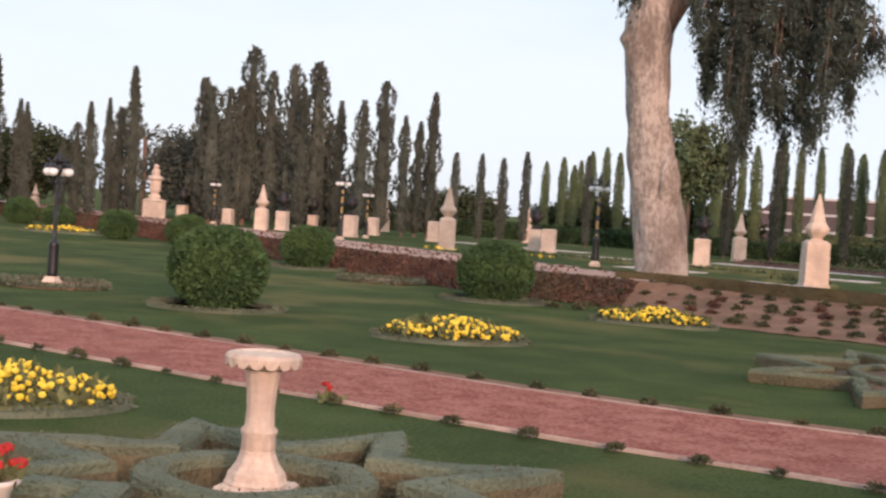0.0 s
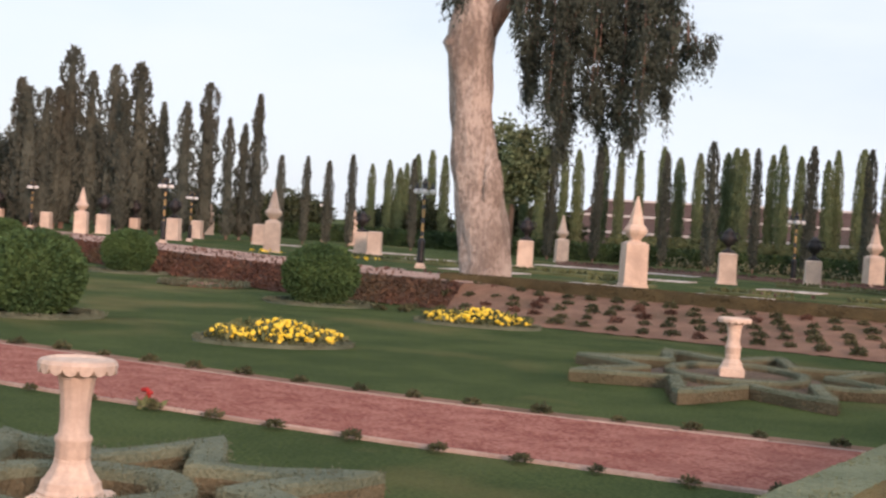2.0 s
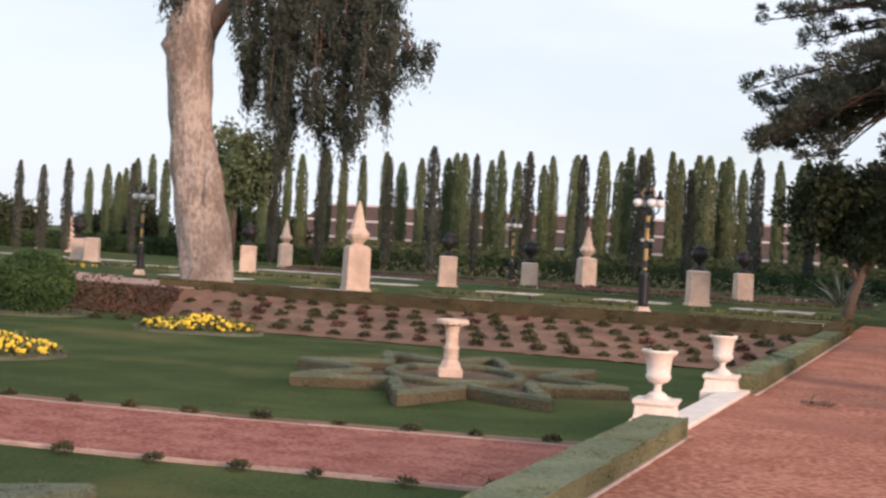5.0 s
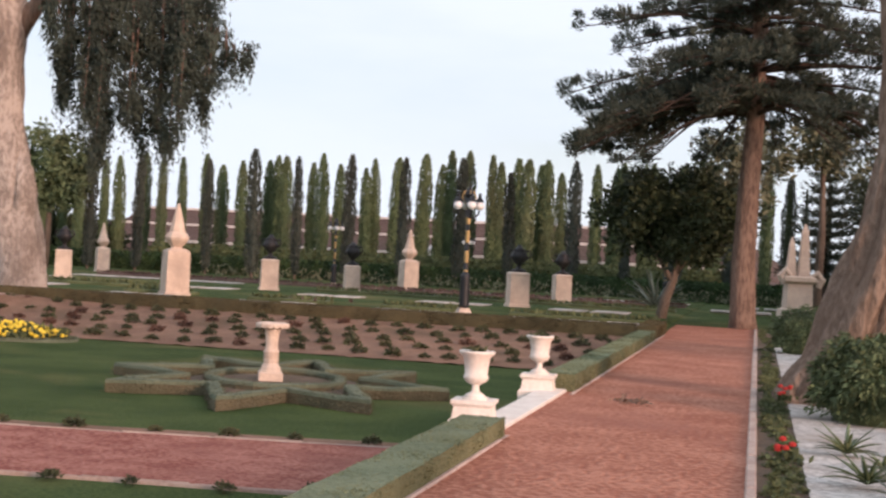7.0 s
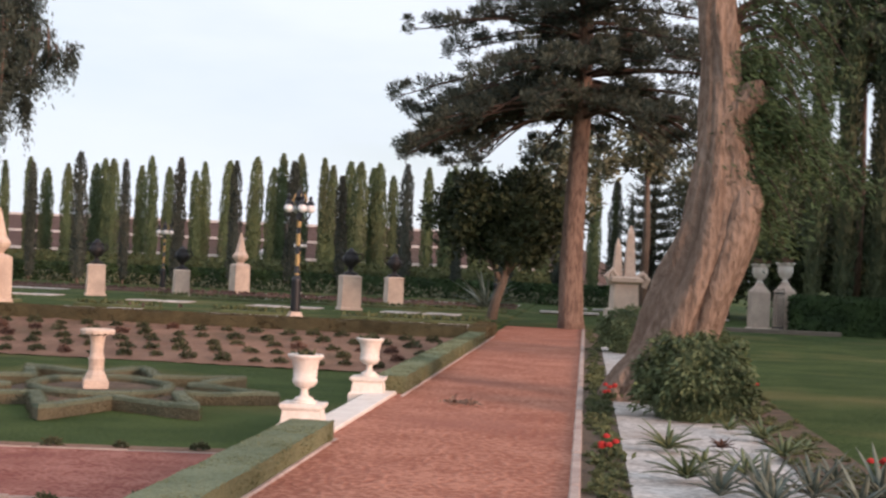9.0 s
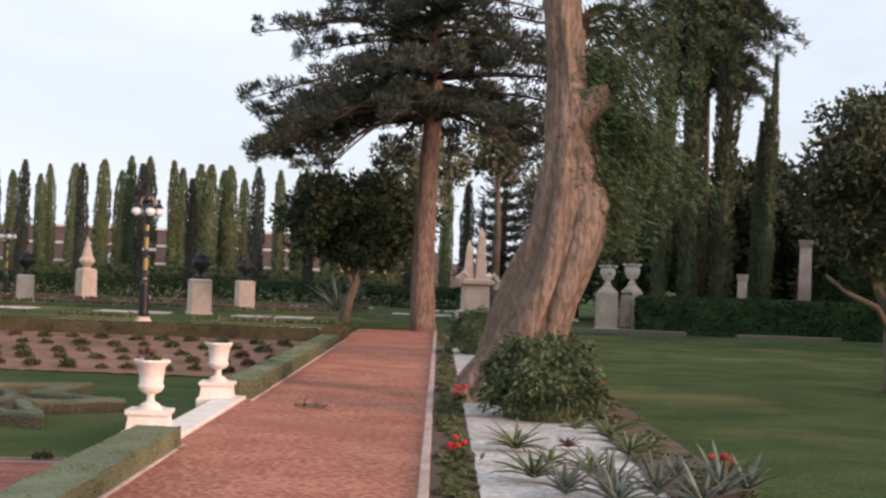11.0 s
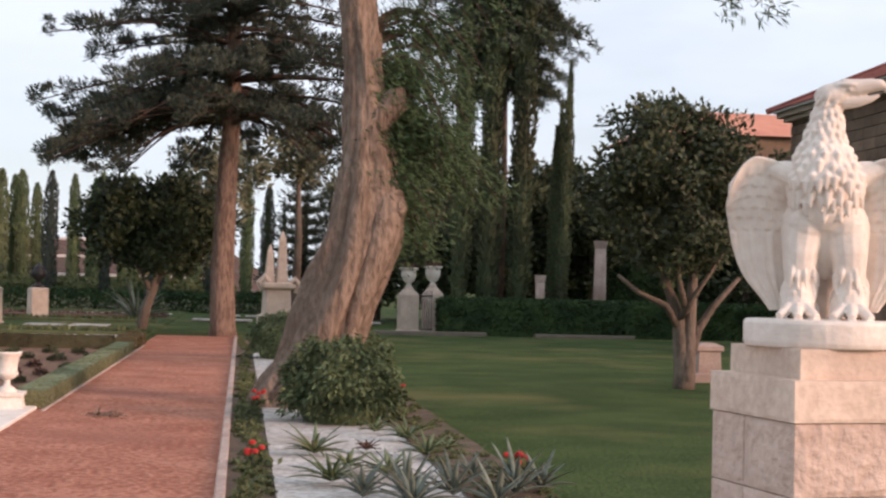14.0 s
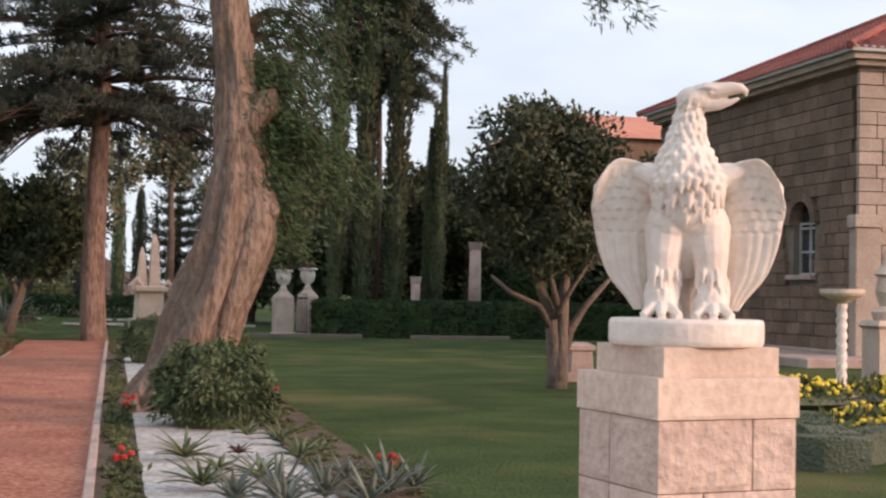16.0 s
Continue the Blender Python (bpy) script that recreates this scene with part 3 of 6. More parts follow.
star_hedge(-6.88, 7.19, LOW, 13, 2.02, 0.28, 0.70, 0.30)
star_hedge(-7.22, 21.4, LOW, 0, 2.6, 0.19, 1.04, 0.2, ((1.0, -0.165), (-0.073, 1.34)), 0.11)


def pedestal(x, y, z, h, foot=1.0):
    """Fluted stone pedestal with a scalloped top."""
    t = thing("stone_pedestal", x, y, z, "pale stone pedestal with a scalloped dish top", "pedestal", "scalloped pedestals")
    k = h
    part("base", Shape().square_lathe([(0.225 * foot, -0.05), (0.225 * foot, 0.15 * k), (0.2 * foot, 0.17 * k)], turn=0.4).lathe([(0.20 * foot, 0.14 * k), (0.21 * foot, 0.18 * k), (0.195 * foot, 0.2 * k), (0.185 * foot, 0.245 * k), (0.17 * foot, 0.26 * k), (0.135 * foot, 0.31 * k), (0.115, 0.36 * k), (0.112, 0.385 * k)], 48, flute=0.035, lobes=8), STONE, t)
    part("shaft", Shape().lathe([(0.108, 0.38 * k), (0.108, 0.39 * k), (0.115, 0.4 * k), (0.113, 0.48 * k), (0.122, 0.495 * k), (0.122, 0.515 * k), (0.1, 0.535 * k), (0.094, 0.64 * k), (0.102, 0.76 * k), (0.116, 0.86 * k), (0.135, 0.9 * k)], 48, flute=0.02, lobes=12), STONE, t, "", True)
    dish = Shape().lathe([(0.12, 0.885 * k), (0.2, 0.915 * k), (0.236, 0.945 * k), (0.25, 0.945 * k), (0.253, 0.968 * k), (0.238, 0.99 * k), (0.2, 1.0 * k), (0.17, 0.985 * k), (0.02, 0.978 * k)], 96, flute=0.012, lobes=16)
    for row in (2, 3):                         # drooping scallops round the lip
        dish.v[0][row * 96:(row + 1) * 96, 2] -= 0.038 * k * np.abs(np.sin(np.arange(96) * math.pi * 8 / 48)) ** 0.6
    part("dish", dish, STONE, t, "scalloped dish rim")
    return t


pedestal(-6.88, 7.19, LOW + 0.03, 1.06)
pedestal(-7.27, 21.28, LOW + 0.1, 0.9, 0.8)


def topiary(x, y, z, r, h, ring):
    t = thing("topiary_bush", x, y, z, "round clipped dark green topiary bush in the lawn", "bush", "topiary balls", random.uniform(0, 360))
    s = Shape()
    s.ball((0, 0, h * 0.5), (r * 0.93, r * 0.93, h * 0.5), 20, 12)
    n = int(9000 * r * r) + 1500
    d = rng.normal(0, 1, (n, 3))
    d /= np.linalg.norm(d, axis=1)[:, None]
    lump = np.array([1 + 0.07 * noise.noise(Vector(q) * 3.1) for q in d])
    p = d * lump[:, None] * np.array([r, r, h * 0.5]) * 0.97 + np.array([0, 0, h * 0.5])
    p[:, 2] = np.maximum(p[:, 2], 0.02)
    s.leaves(p, d, 0.11, 0.5, 0.7)
    part("foliage", s, TOPIARY, t)
    if ring:
        e = Shape()
        n = int(2600 * ring)
        a = rng.uniform(0, 2 * math.pi, n)
        rr = ring + rng.normal(0, 0.05, n)
        e.lathe([(ring - 0.09, 0.0), (ring - 0.07, 0.05), (ring + 0.07, 0.05), (ring + 0.09, 0.0)], 36)
        e.leaves(np.stack([rr * np.cos(a), rr * np.sin(a), rng.uniform(0.01, 0.06, n)], 1), (0, 0, 1), 0.06, 0.5, 0.9)
        part("edging", e, HEDGE_GREY, t, "low grey-green edging plants")
    return t


for bx, by, r, h, ring in ((-19.78, 19.17, 0.9, 1.5, 1.2), (-20.26, 28.89, 0.9, 1.42, 1.25), (-31.1, 33.9, 0.8, 1.3, 1.2),
                           (-41.3, 38.2, 0.8, 1.25, 0), (-47.5, 40.0, 0.76, 1.2, 0), (-58, 45.0, 0.78, 1.05, 0), (-62.3, 46.0, 0.85, 1.3, 0)):
    topiary(bx, by, LOW, r, h, ring)


def flower_bed(x, y, z, rx, ry, n, size, rz=0.0, label="oval bed of yellow marigolds edged with grey plants"):
    t = thing("flower_bed", x, y, z, label, "flower bed", "yellow flower beds", rz)
    s = Shape().ball((0, 0, 0.02), (rx * 0.95, ry * 0.95, 0.15), 20, 8)
    a, q = rng.uniform(0, 2 * math.pi, n * 5), np.sqrt(rng.random(n * 5))
    p = np.stack([rx * q * np.cos(a), ry * q * np.sin(a), 0.03 + 0.2 * (1 - q ** 3) * rng.random(n * 5)], 1)
    s.leaves(p + (0, 0, 0.05), (0, 0, 1), 0.15, 0.4, 0.7)
    part("leaves", s, SMALLPLANT, t)
    f = Shape()
    for k in range(int(n * 1.5)):
        a, q = random.uniform(0, 2 * math.pi), math.sqrt(random.random()) * 0.97
        hz = 0.11 + 0.21 * (1 - q ** 4) * (0.75 + 0.25 * math.sin(5 * q * math.cos(a) + 1)) + random.uniform(-0.06, 0.06)
        r = size * random.uniform(0.55, 1.0)
        tx, ty = random.uniform(-0.02, 0.02), random.uniform(-0.05, 0)
        f.lathe([(0.3 * r, -0.85 * r), (0.9 * r, -0.4 * r), (1.0 * r, 0.15 * r), (0.7 * r, 0.7 * r), (0.1 * r, 0.85 * r)], 7, (rx * q * math.cos(a) + tx, ry * q * math.sin(a) + ty, hz))
    part("blossoms", f, YELLOW, t, "bright yellow blossoms")
    e = Shape()
    m = int(420 * (rx + ry) / 2 * 3)
    a = rng.uniform(0, 2 * math.pi, m)
    k = 1.1 + rng.normal(0, 0.03, m)
    e.lathe([(1.02, 0.0), (1.04, 0.06), (1.14, 0.06), (1.16, 0.0)], 32)
    e.v[-1][:, :2] *= np.array([rx, ry])
    e.leaves(np.stack([rx * k * np.cos(a), ry * k * np.sin(a), rng.uniform(0.01, 0.07, m)], 1), (0, 0, 1), 0.06, 0.5, 0.9)
    part("edging", e, HEDGE_GREY, t, "low grey-green edging plants")
    return t


flower_bed(-11.75, 8.6, LOW, 1.15, 0.85, 230, 0.045, 60)
flower_bed(-14.3, 19.2, LOW, 1.15, 0.85, 230, 0.05, 50)
flower_bed(-15.0, 27.3, LOW, 1.2, 0.8, 190, 0.05, 20)
flower_bed(-52.0, 40.6, LOW, 1.6, 0.8, 90, 0.06, 40)


def ring_bed(x, y, z, r):
    s = Shape().lathe([(r, 0), (r * 0.97, 0.05), (0.05, 0.07)], 28)
    n = int(1500 * r)
    a = rng.uniform(0, 2 * math.pi, n)
    rr = r + rng.normal(0, 0.07, n)
    t = thing("round_bed", x, y, z, "round soil bed edged with low grey plants", "flower bed")
    part("soil", s, SOIL, t)
    part("edging", Shape().leaves(np.stack([rr * np.cos(a), rr * np.sin(a), rng.uniform(0.0, 0.1, n)], 1), (0, 0, 1), 0.1, 0.5, 0.9), HEDGE_GREY, t, "low grey-green edging plants")


ring_bed(-24.54, 19.1, LOW, 1.05)
ring_bed(-25.9, 31.3, LOW, 1.15)


# ---- rows of seedlings ----
def tuft_mesh(name, r, h, n, material, leaf=0.09):
    s = Shape()
    d = rng.normal(0, 1, (n, 3))
    d[:, 2] = np.abs(d[:, 2])
    d /= np.linalg.norm(d, axis=1)[:, None]
    s.leaves(d * np.array([r, r, h]) * rng.uniform(0.3, 0.9, (n, 1)), d, leaf, 0.5, 0.5)
    return s.mesh(name, material)


TUFTS = [tuft_mesh("seedling", random.uniform(0.13, 0.17), random.uniform(0.09, 0.13), 170, DARKPLANT, 0.06) for _ in range(4)]
TUFTS_RED = [tuft_mesh("seedling", 0.15, 0.11, 170, REDPLANT, 0.06) for _ in range(2)]
TUFTS_GREEN = [tuft_mesh("border_plant", 0.12, 0.1, 120, SMALLPLANT, 0.06) for _ in range(3)]
RED_HEAD = Shape().lathe([(0.008, -0.018), (0.032, -0.008), (0.03, 0.016), (0.006, 0.028)], 8).mesh("red_flower", RED)


def seedling(x, y, z, sc, group, red=False, cat="plant"):
    o = new("seedling", random.choice(TUFTS_RED if red else TUFTS))
    o.matrix_basis = pose(x, y, z, random.uniform(-8, 8), random.uniform(-8, 8), random.uniform(0, 360)) @ Matrix.Diagonal((sc, sc, sc * random.uniform(0.8, 1.2), 1))
    tagged(o, "small dark green bedding plant in brown soil" if not red else "small reddish bedding plant in brown soil", cat, group)
    return o


for i in range(62):
    x = -3.3 - i * 0.82 - random.uniform(-0.1, 0.1)
    seedling(x, float(swing(x, GY1 + 0.26)), LOW + 0.03, random.uniform(0.6, 0.95), "path border plants")
    if i < 40:
        seedling(x - 0.3, float(swing(x - 0.3, GY0 - 0.2)), LOW + 0.03, random.uniform(0.45, 0.85), "path border plants")
for row in range(5):
    for i in range(24):
        x = -18.6 + i * 0.66 + (0.33 if row % 2 else 0) + random.uniform(-0.1, 0.1)
        y = BY0 + 0.5 + row * 0.82 + random.uniform(-0.08, 0.08)
        if x < -2.9:
            seedling(x, y, height(x, y) + 0.02, random.uniform(0.95, 1.3), "bank plants", random.random() < 0.12)
# dense cover on the left-hand bank
n = 26000
px, pu = rng.uniform(-85, -18.0, n), rng.random(n)
py = foot_line(px) + 0.85 * pu
cover = Shape().leaves(np.stack([px, py, LOW + (TOP + 0.1 - LOW) * pu + 0.01], 1), (0.3, -0.5, 0.8), 0.10, 0.7, 0.6)
tagged(part("ground_cover", cover, REDPLANT), "dense reddish-brown ground cover on the bank", "plants", "", "stuff")
red_spots = [(-11.2, GY0 - 0.2, LOW + 0.2), (-10.2, GY0 - 0.2, LOW + 0.16), (0.30, 18.6, 0.2), (0.24, 12.7, 0.2), (2.3, 20.3, 0.2), (2.2, 20.0, 0.22), (2.4, 12.3, 0.2)]


def red_flower(x, y, z0, h):
    t = thing("red_flower_plant", x, y, z0, "small plant with bright red blossoms", "flower", "red flowers", random.uniform(0, 360))
    part("leaves", Shape().leaves(rng.normal(0, 0.05, (40, 3)) * (1, 1, 0.4) + (0, 0, h * 0.3), (0, 0, 1), 0.1, 0.5, 0.6), SMALLPLANT, t)
    for _ in range(6):
        o = new("blossom", RED_HEAD)
        o.parent = t
        o.location = (random.uniform(-0.09, 0.09), random.uniform(-0.06, 0.06), h + random.uniform(-0.05, 0.05))


for x, y, z in red_spots:
    red_flower(x, y, z - 0.17, 0.17)


# ---- marble urns and threshold ----
def marble_urn(x, y, z):
    t = thing("marble_urn", x, y, z, "white marble urn with a flared rim on a square plinth", "urn", "marble urns", 3)
    part("plinth", Shape().square_lathe([(0.25, -0.1), (0.25, 0.03), (0.215, 0.06), (0.20, 0.17), (0.23, 0.2), (0.23, 0.235)]), MARBLE, t)
    part("foot", Shape().square_lathe([(0.13, 0.233), (0.13, 0.255)]).lathe([(0.12, 0.25), (0.10, 0.285), (0.045, 0.31), (0.038, 0.36), (0.05, 0.385)], 20), MARBLE, t, "", True)
    part("bowl", Shape().lathe([(0.05, 0.38), (0.105, 0.405), (0.132, 0.44), (0.135, 0.47), (0.122, 0.475), (0.128, 0.56), (0.145, 0.65), (0.185, 0.685), (0.195, 0.70), (0.185, 0.715), (0.15, 0.71), (0.13, 0.68), (0.02, 0.66)], 28, flute=0.012, lobes=14), MARBLE, t, "", True)
    tagged(part("planting", Shape().leaves(rng.normal(0, 0.05, (120, 3)) * (1, 1, 0.3) + (0, 0, 0.685), (0, 0, 1), 0.07, 0.5, 0.8), DARKPLANT, t, "dark low plants"), kind="stuff")
    t.scale = (0.92, 0.92, 1.0)
    return t


marble_urn(-2.75, 14.35, 0.0)
marble_urn(-2.68, 18.15, 0.0)
marble_urn(-5.93, 4.38, LOW)
for dx, dy in ((0.0, 0.0), (0.07, 0.05), (-0.06, 0.07)):
    red_flower(-5.93 + dx, 4.38 + dy, LOW + 0.68, 0.13)
slab = setting("threshold", Shape().box(-2.684, -2.355, 13.45, 18.4, -0.25, 0.05, 0.012), MARBLE, "white marble threshold between two urns", "threshold")

# twigs on the path
tw = Shape()
for _ in range(18):
    p = np.array([-1.44 + random.gauss(0, 0.1), 17.6 + random.gauss(0, 0.12), 0.025])
    a = random.uniform(0, 6.3)
    tw.tube([p, p + 0.09 * np.array([math.cos(a), math.sin(a), 0.15]), p + 0.18 * np.array([math.cos(a + 0.4), math.sin(a + 0.4), 0.05])], [0.008, 0.007, 0.004], 5)
tw.leaves(np.stack([rng.normal(-1.44, 0.12, 60), rng.normal(17.6, 0.14, 60), np.full(60, 0.025)], 1), (0.5, 0, 0.1), 0.08, 0.5, 0.5)
tagged(part("fallen_twigs", tw, BARK_RED), "small heap of fallen brown twigs on gravel", "twigs", "", "stuff")


# ---- terrace ----
def strip(x0, x1, y, w, material, name, label, h=0.05):
    s = Shape()
    m = max(2, int((x1 - x0) / 1.2))
    for i in range(m):
        a, b2 = x0 + (x1 - x0) * i / m, x0 + (x1 - x0) * (i + 1) / m - 0.02
        e, g = random.uniform(-0.2, 0.2), random.uniform(-0.2, 0.2)
        s.box(a + 0.1, b2 - 0.1, y - w / 2 + e, y + w / 2 + g, TOP - 0.03, TOP + h + 0.004 * (i % 3), 0.01)
    return tagged(part(name, s, material), label, "edging", "", "structure")


for x0, x1, y in ((-19.6, -17.3, 39.4), (-15.2, -12.7, 38.9), (-11.0, -8.4, 38.8), (-7.1, -2.8, 38.6), (-21.5, -19, 50), (-16.2, -13.8, 49.2), (-11.8, -9.1, 49), (-7.1, -4.2, 49), (-26, -23, 43.5), (-33, -28, 53), (-45, -36, 58),
                  (-20, -12, 66), (-10, -3, 68), (-15, -9, 57.5), (-30, -22, 59), (-2.0, 6, 60), (-1, 5, 68)):
    strip(x0, x1, y + (1.4 if y < 45 else 0.8), 1.5 if y < 45 else 1.5, WHITE_GRAVEL, "gravel_strip", "flat white gravel strip in the terrace lawn", 0.03)


def bedding(x0, x1, y0, y1, n, material, label, size=0.16):
    p = np.stack([rng.uniform(x0, x1, n), rng.uniform(y0, y1, n), np.full(n, TOP)], 1)
    s = Shape().box(x0, x1, y0, y1, TOP - 0.05, TOP + 0.1, 0.03).leaves(p + (0, 0, 0.08), (0, 0, 1), size, 0.5, 0.6)
    tagged(part("bedding_plants", s, material), label, "plants", "", "stuff")


for x0, x1, y0 in ((-19.5, -17.3, 42.3), (-15.2, -12.7, 41.8), (-11.0, -8.4, 41.7), (-7.1, -2.8, 41.5), (-17, -3, 54.5), (-33, -20, 47), (-30, -3, 62)):
    bedding(x0, x1, y0, y0 + 0.9, int((x1 - x0) * 90), PURPLE if y0 < 40 or y0 > 60 else SMALLPLANT, "low row of dark purple bedding plants" if y0 < 40 or y0 > 60 else "low row of green bedding plants")
n = 1300
px = rng.uniform(-80, -20.5, n)
tagged(part("bedding_plants", Shape().leaves(np.stack([px, foot_line(px) + rng.uniform(1.0, 3.8, n), np.full(n, TOP + 0.13)], 1), (0, 0, 1), 0.14, 0.6, 0.8), PURPLE), "reddish planted border along the terrace edge", "plants", "", "stuff")
s = Shape()
for k in range(46):
    x = -22.0 - 1.2 * k
    y = float(foot_line(x)) + 3.9
    s.add([(x, y, TOP + 0.2), (x - 1.17, y + 0.49, TOP + 0.2), (x - 1.17, y + 0.74, TOP + 0.2), (x, y + 0.25, TOP + 0.2), (x, y, 0), (x - 1.17, y + 0.49, 0)], [(3, 2, 1, 0), (0, 1, 5, 4)])
tagged(part("stone_edging", s, KERB), "pinkish stone edging along the terrace", "edging", "", "structure")
for x0, x1, y0 in ((-13.5, -11, 40.2), (-30, -28, 43), (-33, -31.5, 42)):
    n = 9 if x0 > -20 else 22
    tagged(part("flower_patch", Shape().leaves(np.stack([rng.uniform(x0, x1, n), rng.uniform(y0, y0 + 0.6, n), np.full(n, TOP + 0.14)], 1), (0, 0, 1), 0.12, 0.9, 0.9), PURPLE if x0 > -20 else YELLOW), "patch of coloured flowers on the terrace", "flowers", "", "stuff")


def obelisk(x, y, h):
    """Stone plinth, bulbous knop and spire."""
    k = h / 2.66
    t = thing("stone_obelisk", x, y, TOP, "pale stone obelisk finial on a square plinth", "obelisk", "stone obelisks", random.uniform(-4, 4) + 36)
    part("plinth", Shape().square_lathe([(0.40 * k, -0.05), (0.40 * k, 0.07 * k), (0.36 * k, 0.1 * k), (0.345 * k, 1.3 * k), (0.33 * k, 1.34 * k), (0.24 * k, 1.41 * k)]), STONE, t)
    part("spire", Shape().lathe([(0.22 * k, 1.39 * k), (0.17 * k, 1.46 * k), (0.24 * k, 1.54 * k), (0.35 * k, 1.66 * k), (0.38 * k, 1.75 * k), (0.33 * k, 1.84 * k), (0.25 * k, 1.93 * k), (0.235 * k, 2.0 * k), (0.17 * k, 2.28 * k), (0.09 * k, 2.58 * k), (0.025 * k, 2.8 * k)], 8), STONE, t)
    return t


for x, y, h in ((-17.68, 42.07, 2.7), (-34.97, 46.28, 2.43), (-47.3, 48.27, 2.1), (-69.4, 55.8, 1.6), (-71.6, 53.8, 1.45), (-15.89, 65.17, 2.7), (-32.43, 67.6, 2.35), (-47.63, 70.8, 2.1), (-57.7, 69.9, 1.85), (-67.9, 64.6, 1.5)):
    obelisk(x, y, h)


def bronze_urn_plinth(x, y, h, urn=True):
    k = h / 1.2
    t = thing("stone_plinth", x, y, TOP, "square pale stone plinth on the terrace lawn", "plinth", "stone plinths", 24)
    part("block", Shape().square_lathe([(0.38 * k, -0.05), (0.38 * k, 0.08), (0.335 * k, 0.1), (0.325 * k, 1.08 * k), (0.335 * k, 1.1 * k), (0.335 * k, 1.15 * k), (0.25 * k, 1.2 * k)]), STONE, t)
    if urn:
        u = thing("bronze_urn", x, y, TOP + h, "dark bronze urn on a stone plinth", "urn", "bronze urns")
        part("bowl", Shape().lathe([(0.26, 0), (0.26, 0.06), (0.1, 0.12), (0.08, 0.25), (0.2, 0.34), (0.3, 0.5), (0.27, 0.66), (0.17, 0.72), (0.22, 0.78), (0.12, 0.84), (0.05, 0.95)], 12, flute=0.05, lobes=6), BRONZE, u, "", True)
        part("side_scroll", Shape().tube([(0.28, 0, 0.45), (0.42, 0, 0.6), (0.36, 0, 0.76), (0.2, 0, 0.72)], [0.03] * 4, 6), BRONZE, u)
        part("side_scroll", Shape().tube([(-0.28, 0, 0.45), (-0.42, 0, 0.6), (-0.36, 0, 0.76), (-0.2, 0, 0.72)], [0.03] * 4, 6), BRONZE, u)


for x, y, h, u in ((-18.48, 53.14, 1.2, True), (-16.41, 57.47, 1.1, True), (-8.28, 50.25, 1.23, True), (-7.74, 57.84, 1.18, True), (-27.24, 53.34, 1.14, True), (-35.36, 54.38, 1.06, False), (-36.9, 55.6, 1.0, True),
                   (-43.67, 56.72, 1.0, False), (-58.9, 56.83, 0.85, False), (-55.6, 54.2, 0.9, False), (-50.1, 52.6, 1.0, True), (-53.9, 59.0, 0.85, True), (-49.3, 58.7, 0.95, False), (-45.4, 52.4, 1.05, True), (-59.5, 54.5, 0.9, True), (-62, 55.0, 0.85, False), (-64.0, 56.5, 0.9, False), (-70.2, 56.6, 1.0, False), (-58.5, 70.5, 1.0, False)):
    bronze_urn_plinth(x, y, h, u)

# tall carved finial with a ball top
t = thing("carved_finial", -57.85, 51.0, TOP, "tall carved pale stone finial on a plinth", "finial")
part("plinth", Shape().square_lathe([(0.42, 0), (0.42, 1.0), (0.46, 1.05), (0.3, 1.15)]), STONE, t)
part("shaft", Shape().lathe([(0.3, 1.1), (0.34, 1.3), (0.2, 1.42), (0.3, 1.6), (0.3, 2.1), (0.42, 2.2), (0.38, 2.3), (0.2, 2.4), (0.24, 2.6), (0.12, 2.75), (0.16, 2.88), (0.02, 2.98)], 12), STONE, t)


